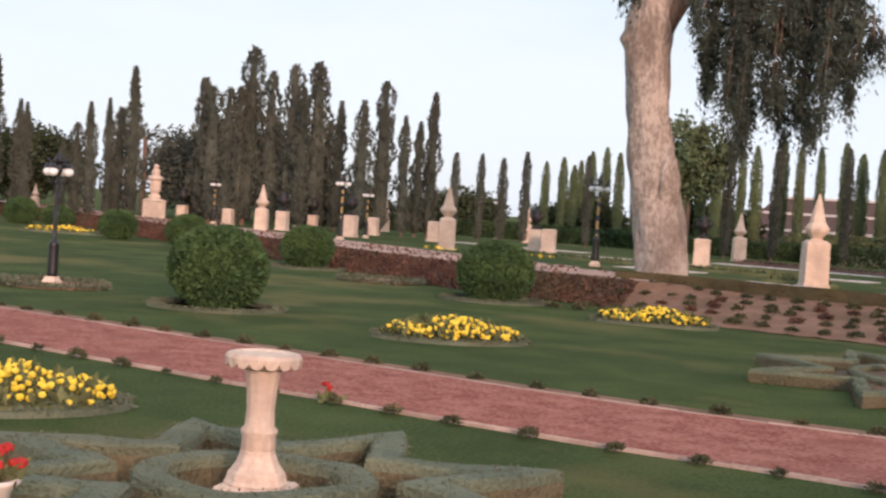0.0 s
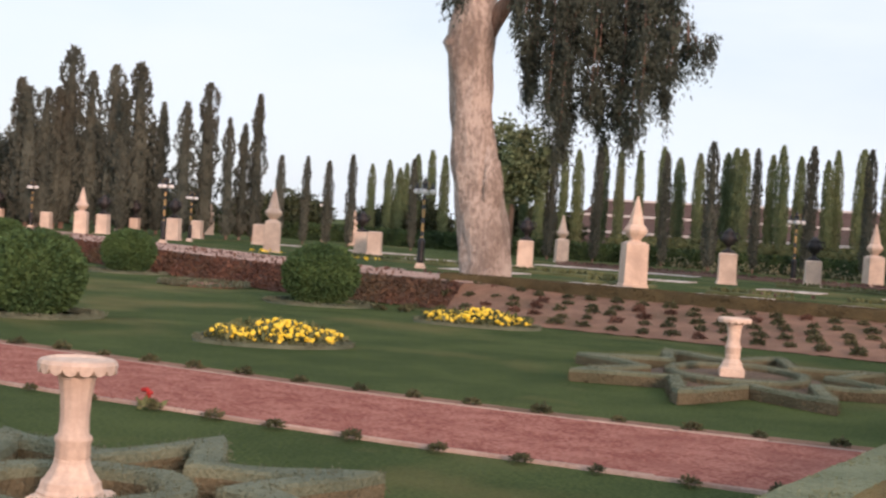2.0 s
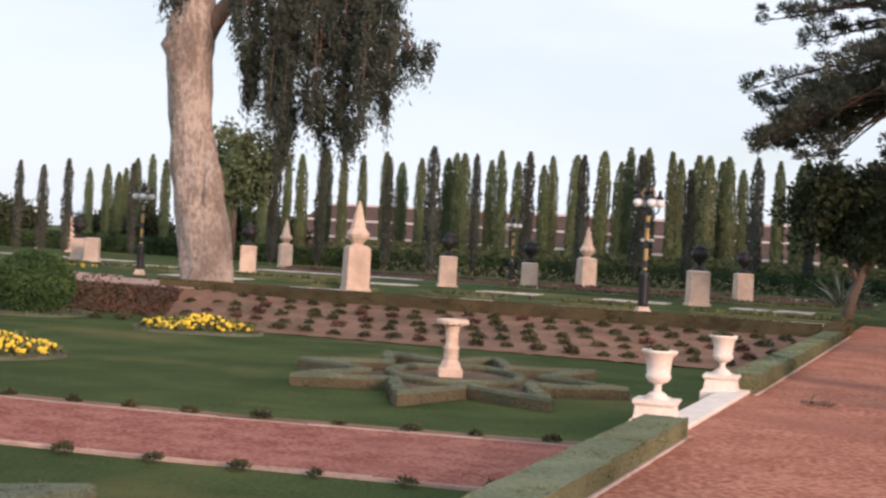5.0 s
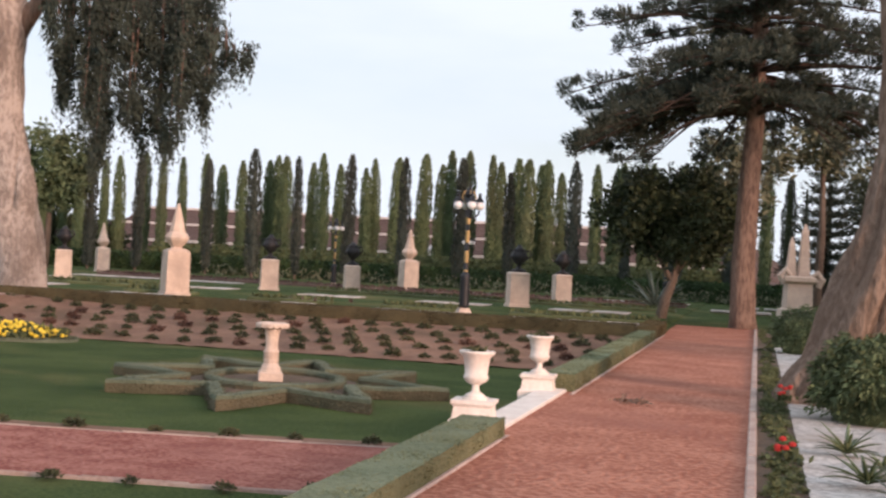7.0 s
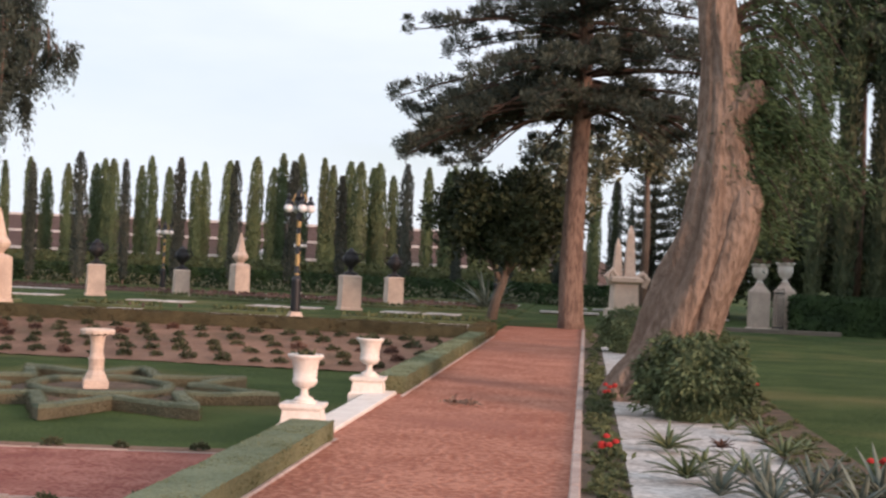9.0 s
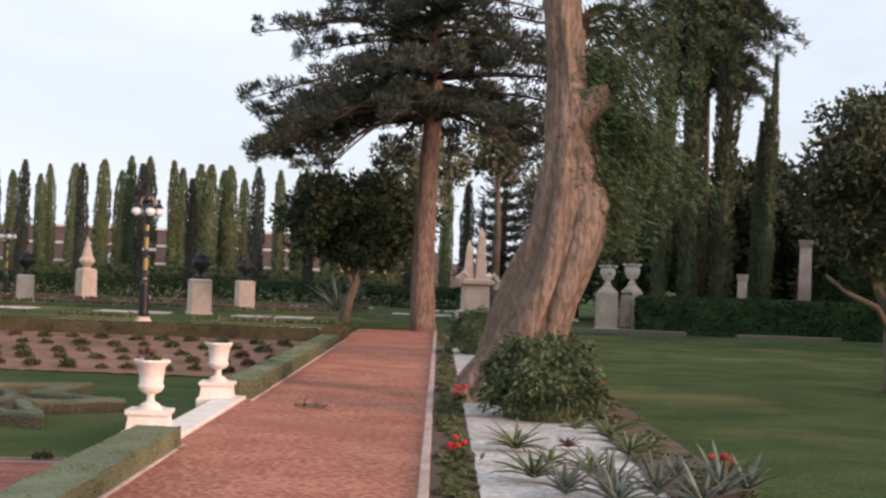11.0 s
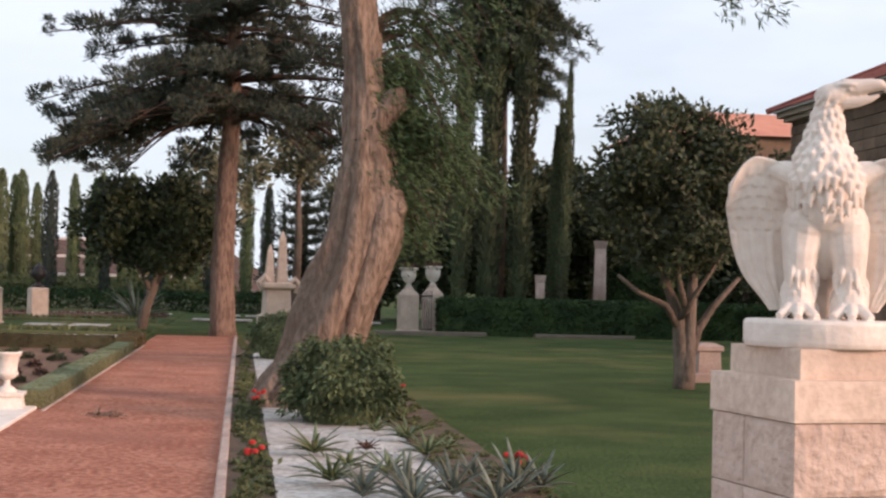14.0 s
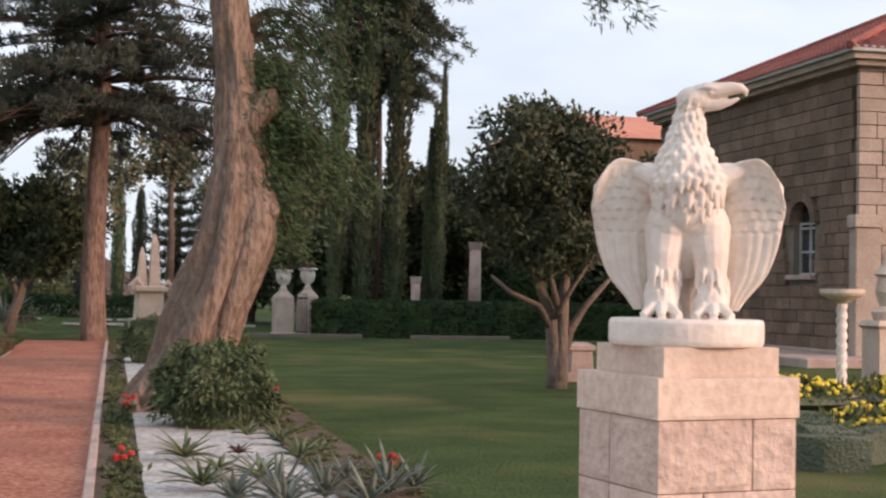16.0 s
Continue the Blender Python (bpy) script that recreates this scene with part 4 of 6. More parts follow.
def lamp(x, y, z, h, globes=4, label="black and gold ornate garden lamp with white globes", trim=None):
    trim = trim or GOLD
    t = thing("garden_lamp", x, y, z, label, "lamp", "garden lamps", 25)
    k = h / 3.7
    part("base", Shape().square_lathe([(0.19 * k, -0.03), (0.19 * k, 0.1 * k), (0.15 * k, 0.16 * k), (0.14 * k, 0.22 * k)]), STONE, t, "pale stone base")
    part("pole", Shape().lathe([(0.14 * k, 0.2 * k), (0.14 * k, 0.3 * k), (0.135 * k, 1.05 * k), (0.14 * k, 1.1 * k), (0.09 * k, 1.16 * k), (0.06 * k, 1.22 * k), (0.055 * k, 2.95 * k)], 12), BLACK, t, "", True)
    for z0, zl in ((1.18, 0.1), (1.45, 0.34), (2.0, 0.34), (2.5, 0.2)):
        part("band", Shape().lathe([(0.056 * k, z0 * k), (0.066 * k, (z0 + 0.02) * k), (0.062 * k, (z0 + zl - 0.02) * k), (0.056 * k, (z0 + zl) * k)], 12), trim, t, "gilded band" if trim is GOLD else "")
    for j in range(globes):
        a = 2 * math.pi * j / globes
        c, s = math.cos(a), math.sin(a)
        arm = part("arm", Shape().tube([(0, 0, 2.75 * k), (0.14 * k * c, 0.14 * k * s, 2.68 * k), (0.27 * k * c, 0.27 * k * s, 2.78 * k), (0.3 * k * c, 0.3 * k * s, 2.92 * k)], [0.022 * k] * 4, 6), BLACK, t)
        part("globe", Shape().ball((0.3 * k * c, 0.3 * k * s, 3.02 * k), (0.135 * k, 0.135 * k, 0.12 * k)), GLOBE, arm, "white glass globe", True)
        part("cap", Shape().lathe([(0.13 * k, 3.13 * k), (0.09 * k, 3.2 * k), (0.04 * k, 3.26 * k), (0.05 * k, 3.32 * k), (0.01 * k, 3.38 * k)], 10, (0.3 * k * c, 0.3 * k * s, 0)), BLACK, arm, "dark metal cap")
        part("scroll", Shape().tube([(0.06 * c * k, 0.06 * s * k, 3.0 * k), (0.2 * c * k, 0.2 * s * k, 3.25 * k), (0.12 * c * k, 0.12 * s * k, 3.42 * k), (0.03 * c * k, 0.03 * s * k, 3.36 * k)], [0.016 * k] * 4, 5), trim, t, "gilded scroll" if trim is GOLD else "")
    part("finial", Shape().lathe([(0.055 * k, 2.9 * k), (0.1 * k, 3.05 * k), (0.06 * k, 3.2 * k), (0.13 * k, 3.32 * k), (0.08 * k, 3.45 * k), (0.03 * k, 3.55 * k), (0.005 * k, 3.7 * k)], 10), BLACK, t)
    return t


lamp(-24.54, 19.07, LOW + 0.04, 2.85, 4, "black garden lamp with white globes on the lawn", BLACK)
for x, y, h in ((-7.97, 39.34, 3.75), (-25.84, 42.69, 3.25), (-40.76, 46.4, 2.95), (-56.5, 54.0, 2.6), (-71.0, 60.0, 2.6), (-27.5, 49.5, 2.9), (-19.0, 63.5, 3.3), (-44.5, 52.5, 2.5), (-14.5, 72.0, 3.0), (-4.5, 72, 3.2), (-58, 62, 2.6), (-52, 74, 2.8)):
    lamp(x, y, TOP, h)


# ---- trees ----
def spindle(h, r, n, leaf, material, ragged=0.12, name="crown", full=None):
    """Columnar crown: a dark core under upright sprays."""
    s = Shape()
    core = [(0.15 * r, 0.0), (0.5 * r, 0.06 * h), (0.68 * r, 0.25 * h), (0.62 * r, 0.5 * h), (0.4 * r, 0.75 * h), (0.14 * r, 0.92 * h), (0.02, 0.97 * h)]
    s.lathe(core, 10, flute=0.1, lobes=3)
    u = rng.random(n) ** 0.9
    ph = rng.random(4) * 6
    a = rng.uniform(0, 2 * math.pi, n)
    prof = np.interp(u, [0, 0.05, 0.25, 0.5, 0.75, 0.88, 0.95, 1], full or [0.4, 0.8, 1.0, 0.95, 0.72, 0.4, 0.14, 0.03])
    prof *= 1 + ragged * (np.sin(17 * u + ph[0] + 2 * a) + 0.7 * np.sin(31 * u + ph[1] - a) + 0.6 * np.sin(9 * u + ph[2] + 3 * a))
    rr = r * prof * np.sqrt(rng.uniform(0.55, 1.0, n))
    p = np.stack([rr * np.cos(a), rr * np.sin(a), u * h * 0.97], 1)
    ax = np.stack([0.35 * np.cos(a), 0.35 * np.sin(a), np.ones(n)], 1)
    s.leaves(p, ax, leaf, 0.35, 0.25)
    return s.mesh(name, material)


def cypress_kind(h, r, n, leaf, material, label, ragged=0.12, group="cypress row", full=None):
    t = thing("cypress_tree", 0, 0, 0, label, "tree", group)
    part("trunk", Shape().tube([(0, 0, -0.2), (0.03, 0, h * 0.3), (0, 0.02, h * 0.8)], [r * 0.22, r * 0.18, 0.03], 7), BARK_RED, t)
    o = new("crown", spindle(h - 0.3, r, n, leaf, material, ragged, "crown", full))
    o.location = (0, 0, 0.3)
    o.parent = t
    return t


def stand(kinds, places):
    first = set()
    for x, y, z, sc, k in places:
        m = pose(x, y, z, random.uniform(-1.2, 1.2), random.uniform(-1.2, 1.2), random.uniform(0, 360)) @ Matrix.Diagonal((sc * random.uniform(0.85, 1.15), sc * random.uniform(0.85, 1.15), sc, 1))
        if k not in first:
            first.add(k)
            kinds[k].matrix_basis = m
        else:
            c = copy_thing(kinds[k], m)
            c.matrix_basis = m


COLUMN = [0.5, 0.85, 1.0, 1.0, 0.88, 0.66, 0.4, 0.06]
GREEN_C = [cypress_kind(8.0, w, 3600, 0.2, CYPRESS, "tall narrow green cypress behind the terrace", 0.07, "cypress row", COLUMN) for w in (0.42, 0.36, 0.46)]
DARK_C = [cypress_kind(8.0, w, 2600, 0.22, CYPRESS_DARK, "tall narrow dark brownish cypress by the terrace", 0.15, "cypress row", COLUMN) for w in (0.36, 0.42, 0.34)]
TALL_C = [cypress_kind(9.5, w, 2300, 0.30, CYPRESS_DARK, "old ragged dark cypress with gaps in its crown", 0.34, "old cypresses", p) for w, p in ((0.64, COLUMN), (0.5, None), (0.68, [0.3, 0.7, 1.0, 0.98, 0.8, 0.6, 0.42, 0.1]))]
AVENUE = [cypress_kind(17.0, 0.43, 4800, 0.26, AVENUE_LEAF, "very tall dark green cypress behind the hedge", 0.15, "tall avenue cypresses") for _ in range(3)]



def by_bearing(rows, d, wob, full):
    """Trees at a bearing and with tops at an elevation, both in degrees, seen from the path."""
    out = []
    for az, el in rows:
        q = d + random.uniform(-wob, wob)
        out.append((q * math.sin(radians(az)), q * math.cos(radians(az)), 0.0, (1.6 + q * math.tan(radians(el))) / full, random.randrange(3)))
    return out


# near, darker row
stand(DARK_C, by_bearing([(-36.9, 2.4), (-35.9, 2.4), (-35.0, 2.3), (-34.1, 2.6), (-31.6, 2.6), (-28.4, 2.9), (-26.2, 3.0), (-24.4, 3.6), (-21.7, 3.5), (-19.9, 4.0), (-18.2, 3.8), (-16.2, 4.0), (-14.0, 4.0), (-11.8, 4.1), (-9.8, 3.6), (-7.3, 4.2), (-5.2, 3.9), (-3.3, 4.0), (-1.2, 3.8), (1.0, 3.9)], 80, 1.5, 8.0))
# far, greener rows
stand(GREEN_C, by_bearing([(-33.3, 2.3), (-32.6, 2.5), (-32.2, 2.2), (-31.9, 2.4), (-31.5, 2.8), (-30.9, 3.0), (-30.4, 2.8), (-29.8, 2.9), (-29.3, 3.1), (-28.6, 2.9), (-28.0, 3.1), (-27.2, 3.2), (-26.6, 3.1), (-25.7, 3.3), (-25.1, 3.4), (-24.2, 3.6)], 98, 3.0, 8.0)
      + by_bearing([(-23.5, 3.5), (-22.7, 3.5), (-21.8, 3.7), (-21.2, 3.3), (-20.4, 3.5), (-19.4, 3.6), (-19.1, 3.8), (-18.75, 3.8), (-17.7, 3.6), (-17.2, 4.0), (-16.6, 3.6), (-15.5, 3.5), (-15.2, 3.9), (-14.3, 4.0), (-13.3, 4.2), (-12.6, 3.8), (-12.2, 4.4), (-11.4, 4.4)], 98, 2.0, 8.0)
      + by_bearing([(-10.5, 4.3), (-10.2, 4.0), (-9.6, 4.2), (-9.2, 4.2), (-8.6, 4.0), (-8.3, 4.2), (-7.7, 3.7), (-6.4, 4.1), (-5.7, 4.0), (-5.4, 4.2), (-4.5, 4.2), (-4.2, 4.2), (-3.0, 4.2), (-2.4, 4.0), (-1.8, 4.2), (-0.6, 4.1), (0.2, 4.2)], 98, 2.0, 8.0))
# old ragged group
pl = by_bearing([(-54.8, 4.8), (-53.8, 3.2), (-53.5, 3.1), (-56.5, 3.2), (-52.1, 1.9), (-51.6, 2.5), (-51.1, 3.3), (-50.4, 3.5), (-50.1, 3.2), (-49.5, 4.8), (-46.9, 4.6), (-46.5, 4.3), (-46.0, 4.3), (-45.5, 4.4), (-45.2, 6.0)], 80, 2.5, 9.5)
pl += by_bearing([(-44.2, 5.1), (-43.5, 5.4), (-43.0, 4.5), (-42.4, 5.6), (-41.6, 4.1), (-42.0, 3.3), (-40.7, 4.2), (-39.8, 5.0), (-38.9, 3.7), (-38.4, 3.5), (-37.9, 4.7)], 80, 2.5, 9.5)
stand(TALL_C, pl)
stand(AVENUE, [(8.74, 57.7, 0, 0.9, 0), (9.85, 57.5, 0, 1.1, 1), (11.1, 57.3, 0, 1.0, 2), (12.78, 57.0, 0, 0.655, 1), (13.0, 57.6, 0, 0.56, 2), (12.5, 57.4, 0, 0.5, 0), (7.0, 62, 0, 0.5, 2), (1.25, 70, 0, 0.36, 0), (2.2, 74, 0, 0.36, 1), (3.3, 76, 0, 0.4, 2), (14.6, 64, 0, 0.42, 2)])


def clump_crown(name, clumps, per, leaf, material, parent, axis=(0, 0, 0.4), wide=0.5, flat=1.0, label="", spread=0.9):
    """A crown of many leaf clumps: (x, y, z, radius)."""
    s = Shape()
    for x, y, z, r in clumps:
        m = max(12, int(per * r * r))
        d = rng.normal(0, 1, (m, 3))
        d /= np.linalg.norm(d, axis=1)[:, None]
        q = rng.random((m, 1)) ** 0.45
        s.leaves(np.array([x, y, z]) + d * q * np.array([r, r, r * flat]), d * 0.6 + np.array(axis), leaf, wide, spread)
    return part(name, s, material, parent, label)


def round_tree(x, y, z, rx, rz, zc, material, trunk, label, leaf=0.2, clumps=90, per=420, name="round_tree", shift=0.0):
    t = thing(name, x, y, z, label, "tree")
    tr = Shape()
    for pts, r0 in trunk:
        pts = np.array(pts)
        tr.tube(pts, np.linspace(r0, r0 * 0.35, len(pts)), 9, 0.12, 3, 0.08)
    part("trunk", tr, BARK_GREY, t, "", True)
    cl = []
    for _ in range(clumps):
        d = rng.normal(0, 1, 3)
        d /= np.linalg.norm(d)
        q = rng.random() ** 0.35 * 0.86
        cl.append((shift + d[0] * q * rx, d[1] * q * rx, zc + d[2] * q * rz * (1 if d[2] > 0 else 0.95), rx * rng.uniform(0.13, 0.25)))
    clump_crown("crown", cl, per, leaf, material, t)
    return t


# dark dome-shaped tree at the end of the path
round_tree(-2.75, 47.3, 0, 2.75, 1.65, 3.35, DARKLEAF, [([(-0.35, 0, -0.1), (-0.2, 0, 0.7), (0.0, 0, 1.3), (0.15, 0, 1.9), (0.1, 0.1, 2.8)], 0.2), ([(-0.05, 0, 1.3), (-0.4, 0, 1.9), (-0.9, 0.1, 2.6)], 0.1), ([(0.05, 0, 1.5), (0.5, -0.1, 2.1), (0.9, -0.2, 2.8)], 0.1)],
           "dark dense dome-shaped tree with a crooked trunk", 0.2, 110, 520, "dome_tree")
# orange tree on the right-hand lawn
round_tree(7.5, 23.9, 0, 1.72, 1.72, 3.45, ORANGELEAF, [([(0.0, 0, -0.1), (0.0, 0, 0.3), (-0.06, 0, 0.8), (-0.1, 0, 1.2), (-0.3, 0, 1.7), (-0.6, 0.1, 2.6)], 0.17), ([(0.05, 0, -0.1), (0.06, -0.06, 0.4), (0.08, -0.04, 1.0), (0.16, 0.1, 1.7), (0.2, 0, 2.9)], 0.16),
                                                      ([(0.1, 0, 0.5), (0.24, 0, 1.0), (0.5, 0, 1.4), (0.95, 0, 1.9)], 0.1), ([(-0.08, 0, 1.0), (-0.35, -0.1, 1.4), (-0.85, -0.1, 1.62), (-1.2, -0.1, 1.9)], 0.075), ([(-0.1, -0.1, 1.2), (0.15, -0.3, 1.7), (0.5, -0.5, 2.3)], 0.06), ([(0.0, -0.1, 1.3), (-0.25, -0.4, 1.9), (-0.3, -0.6, 2.5)], 0.06)],
           "round dark green orange tree with several stems", 0.12, 150, 1150, "orange_tree", -0.22)
# broad trees in the distance
for x, y, rx, rz, zc, material, lab in ((-60, 80, 4.2, 1.5, 1.3, DARKLEAF, "low spreading dark shrub behind the cypresses"), (-53, 85, 4.2, 1.6, 1.4, DARKLEAF, "low spreading dark shrub behind the cypresses"), (-46, 90, 4.2, 1.7, 1.5, DARKLEAF, "low spreading dark shrub behind the cypresses"), (-67, 76, 4.0, 1.5, 1.3, DARKLEAF, "low spreading dark shrub behind the cypresses"), (-66, 62, 4.5, 3.0, 3.2, CYPRESS_DARK, "broad grey-green tree behind the garden"), (-78, 58, 4.5, 2.5, 2.8, DARKLEAF, "broad dark tree behind the garden"), (-72, 72, 5, 3.2, 3.6, CYPRESS_DARK, "broad grey-green tree behind the garden"),
                                        (-37.4, 71, 2.8, 2.6, 5.2, CYPRESS, "bright green young tree behind the eucalyptus"), (-0.9, 60.4, 2.4, 2.3, 5.9, OLIVE, "grey olive tree with thin leaves behind the pine"), (2.3, 61, 1.7, 1.3, 7.0, OLIVE, "grey olive tree with thin leaves behind the pine"), (9.6, 66, 3.4, 3.4, 5.2, OLIVE, "grey olive tree with thin leaves behind the cypresses"),
                                        (11.8, 68, 3.4, 3.0, 4.4, OLIVE, "grey olive tree with thin leaves behind the cypresses"), (6.6, 70, 3.2, 3.4, 5.6, OLIVE, "grey olive tree with thin leaves behind the gate"), (10.2, 72, 3.6, 3.6, 6.5, OLIVE, "grey olive tree with thin leaves behind the cypresses"), (14.8, 60, 2.3, 2.9, 3.9, DARKLEAF, "dark broad tree behind the hedge"), (8.6, 60.5, 2.2, 1.8, 2.2, DARKLEAF, "dark broad tree behind the hedge"), (18.5, 66, 3.5, 2.4, 4.0, DARKLEAF, "dark broad tree behind the cypresses"), (15.5, 65, 3.6, 3.0, 3.2, DARKLEAF, "dark broad tree behind the hedge"), (7.5, 66, 3.0, 2.6, 2.8, DARKLEAF, "dark broad tree behind the hedge"), (12, 62, 2.4, 2.2, 2.4, DARKLEAF, "dark broad tree behind the hedge"), (20.5, 57, 2.6, 2.4, 2.6, DARKLEAF, "dark broad tree behind the hedge"), (23.5, 60, 3.6, 3.4, 5.0, DARKLEAF, "dark broad tree beside the house"), (12.3, 63, 1.9, 2.6, 4.9, DARKLEAF, "dark broad tree behind the cypresses"), (14.6, 65, 2.2, 2.6, 5.2, DARKLEAF, "dark broad tree behind the cypresses"), (13.2, 66, 2.0, 2.2, 5.6, OLIVE, "grey olive tree with thin leaves behind the cypresses")):
    round_tree(x, y, 0, rx, rz, zc, material, [([(0, 0, -0.1), (0.1, 0, zc * 0.5), (0, 0.1, zc)], 0.22)], lab, 0.3, 80, 190 if material is OLIVE else 330, "broad_tree")


# conifers behind the gate and the leaning tree
def tiered_conifer(x, y, z, h, r):
    t = thing("tiered_conifer", x, y, z, "young conifer with flat separate tiers of branches", "tree")
    part("trunk", Shape().tube([(0, 0, -0.1), (0, 0, h)], [0.12, 0.02], 7), BOUGH, t)
    s = Shape()
    zz = 1.6
    while zz < h:
        ln = r * (1 - 0.8 * (zz - 1.6) / (h - 1.6))
        for k in range(7):
            a = k * 0.9 + zz * 2
            u = np.linspace(0.1, 1, max(3, int(ln * 8)))
            c = np.stack([math.cos(a) * ln * u, math.sin(a) * ln * u, zz - 0.1 * u + 0.35 * u ** 3], 1)
            s.tube(c, np.linspace(0.03, 0.008, len(u)), 4)
            c = np.repeat(c, 17, 0)
            s.leaves(c + rng.normal(0, 1, c.shape) * (0.16, 0.16, 0.08), (math.cos(a), math.sin(a), 0.5), 0.2, 0.3, 0.5)
        zz += random.uniform(0.42, 0.6)
    part("crown", s, PINE, t)


tiered_conifer(2.9, 68.0, 0, 7.4, 2.0)


def sprayed_conifer(x, y, z):
    t = thing("tall_conifer", x, y, z, "tall conifer with loose drooping sprays", "tree")
    part("trunk", Shape().tube([(0, 0, -0.2), (0.1, 0, 6), (0, 0, 14)], [0.16, 0.12, 0.05], 9), BARK_RED, t, "", True)
    br, lf = Shape(), Shape()
    for k in range(190):
        a, zc = rng.uniform(0, 2 * math.pi), rng.uniform(9.6, 16.0)
        d = np.array([math.cos(a), math.sin(a)])
        ln = rng.uniform(1.4, 3.6) * (1.2 if zc > 11 else 0.75)
        u = np.linspace(0, 1, 8)
        p = np.stack([d[0] * ln * u, d[1] * ln * u, zc + 0.5 * np.sin(2.6 * u) - 0.9 * u * u], 1)
        br.tube(p, np.linspace(0.05, 0.008, 8), 5)
        for q in np.arange(0.3, 1.0, 0.14):
            c = np.array([np.interp(q, u, p[:, i]) for i in range(3)])
            side = np.array([-d[1], d[0], 0]) * rng.uniform(-0.5, 0.5) + np.array([d[0] * 0.3, d[1] * 0.3, rng.uniform(-0.25, 0.15)])
            w = np.linspace(0, 1, 6)
            tw = c + side * w[:, None] - np.array([0, 0, 0.15]) * (w ** 2)[:, None]
            br.tube(tw, [0.01] * 6, 4)
            m = np.repeat(tw, 13, 0)
            lf.leaves(m + rng.normal(0, 0.07, m.shape), (side[0], side[1], 0.1), 0.24, 0.2, 0.5)
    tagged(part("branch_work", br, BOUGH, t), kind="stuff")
    part("crown", lf, SPRAY, t)


sprayed_conifer(10.7, 59.2, 0)


# eucalyptus
def eucalyptus(x, y, z):
    t = thing("eucalyptus_tree", x, y, z, "tall eucalyptus with pale peeling bark and hanging leaves", "tree", "", 28.65)
    pts = [(0.05, 0, -0.4), (0.05, 0, 0.05), (0.04, 0, 0.45), (0.0, 0, 0.9), (-0.12, 0, 1.73), (-0.27, 0, 2.5), (-0.42, 0, 3.23), (-0.52, 0, 4.0), (-0.61, 0, 4.74), (-0.68, 0, 5.5), (-0.74, 0, 6.25), (-0.72, 0, 6.9), (-0.66, 0, 7.8), (-0.6, 0.1, 9.4), (-0.6, 0.2, 12)]
    rad = [0.95, 0.76, 0.71, 0.69, 0.67, 0.65, 0.64, 0.605, 0.57, 0.55, 0.62, 0.64, 0.5, 0.42, 0.3]
    pts = np.array([np.array([np.interp(k, range(15), [p[i] for p in pts]) for i in range(3)]) for k in np.linspace(0, 14, 57)])
    rad = np.interp(np.linspace(0, 14, 57), range(15), rad)
    tr = Shape().tube(pts, rad, 36, 0.14, 5, 0.03)
    tr.tube([(-0.05, -0.3, 1.7), (0.02, -0.36, 2.2), (0.05, -0.4, 2.7), (-0.02, -0.38, 3.3), (-0.2, -0.3, 3.9)], [0.1, 0.24, 0.32, 0.26, 0.08], 18, 0.9)
    tr.tube([(-1.1, -0.1, 6.0), (-1.22, -0.1, 6.5), (-1.1, -0.1, 7.0)], [0.15, 0.3, 0.12], 10, 0.4)
    part("trunk", tr, BARK_EUC, t, "", True)
    limb = Shape().tube([(-0.5, 0, 6.5), (-0.2, -0.1, 7.1), (0.15, -0.2, 7.6), (0.9, -0.3, 8.2), (2.2, -0.3, 8.7), (4.0, -0.4, 8.8), (5.2, -0.4, 8.2)], [0.3, 0.27, 0.22, 0.17, 0.13, 0.09, 0.04], 12, 0.1)
    plumes = [(0.4, 6.7, 8.4, 0.13), (0.65, 6.0, 8.5, 0.18), (0.95, 5.3, 8.6, 0.22), (1.3, 4.4, 8.6, 0.24), (1.6, 3.6, 8.6, 0.22), (2.0, 3.9, 8.7, 0.26), (2.4, 4.7, 8.8, 0.28), (2.8, 4.6, 8.8, 0.28), (3.2, 4.2, 8.9, 0.3),
              (3.5, 4.0, 8.8, 0.28), (3.9, 4.1, 8.7, 0.26), (4.25, 4.5, 8.4, 0.2), (4.4, 5.6, 8.2, 0.24), (4.75, 6.0, 7.5, 0.2), (5.1, 6.25, 7.0, 0.16), (5.4, 6.4, 6.95, 0.13), (5.65, 6.6, 6.9, 0.08),
              (1.9, 6.2, 9.6, 0.5), (3.0, 6.2, 9.8, 0.5), (4.0, 7.1, 9.4, 0.35), (-1.45, 7.4, 9.0, 0.3), (-1.15, 7.0, 8.6, 0.16)]
    s = Shape()
    for x0, low, top, w in plumes:
        for q in range(3):
            xx, yy, lo = x0 + rng.normal(0, 0.12), rng.normal(0, 0.75), low + abs(rng.normal(0, 0.35)) * (q > 0)
            hgt = top - lo
            if hgt < 0.25:
                continue
            if x0 > 0:
                limb.tube([(xx, yy * 0.4, top), (xx + 0.05, yy, lo + hgt * 0.5), (xx, yy, lo + 0.25)], [0.035, 0.02, 0.008], 5)
            k = max(3, int(hgt * 5.2))
            for _ in range(k):
                u = rng.random()
                c = np.array([xx + rng.normal(0, w * (0.35 + 0.65 * u)), yy + rng.normal(0, w * (0.35 + 0.65 * u)), lo + hgt * u])
                m = 64
                g_ = np.abs(rng.normal(0, 0.34, m))
                s.leaves(c + np.stack([rng.normal(0, 0.085, m), rng.normal(0, 0.085, m), 0.2 - g_], 1), (0.12, 0, -1), 0.145, 0.27, 0.4)
    part("limb", limb, BARK_RED, t, "", True)
    part("crown", s, EUCA, t)
    return t


eucalyptus(-18.67, 34.17, 0.0)

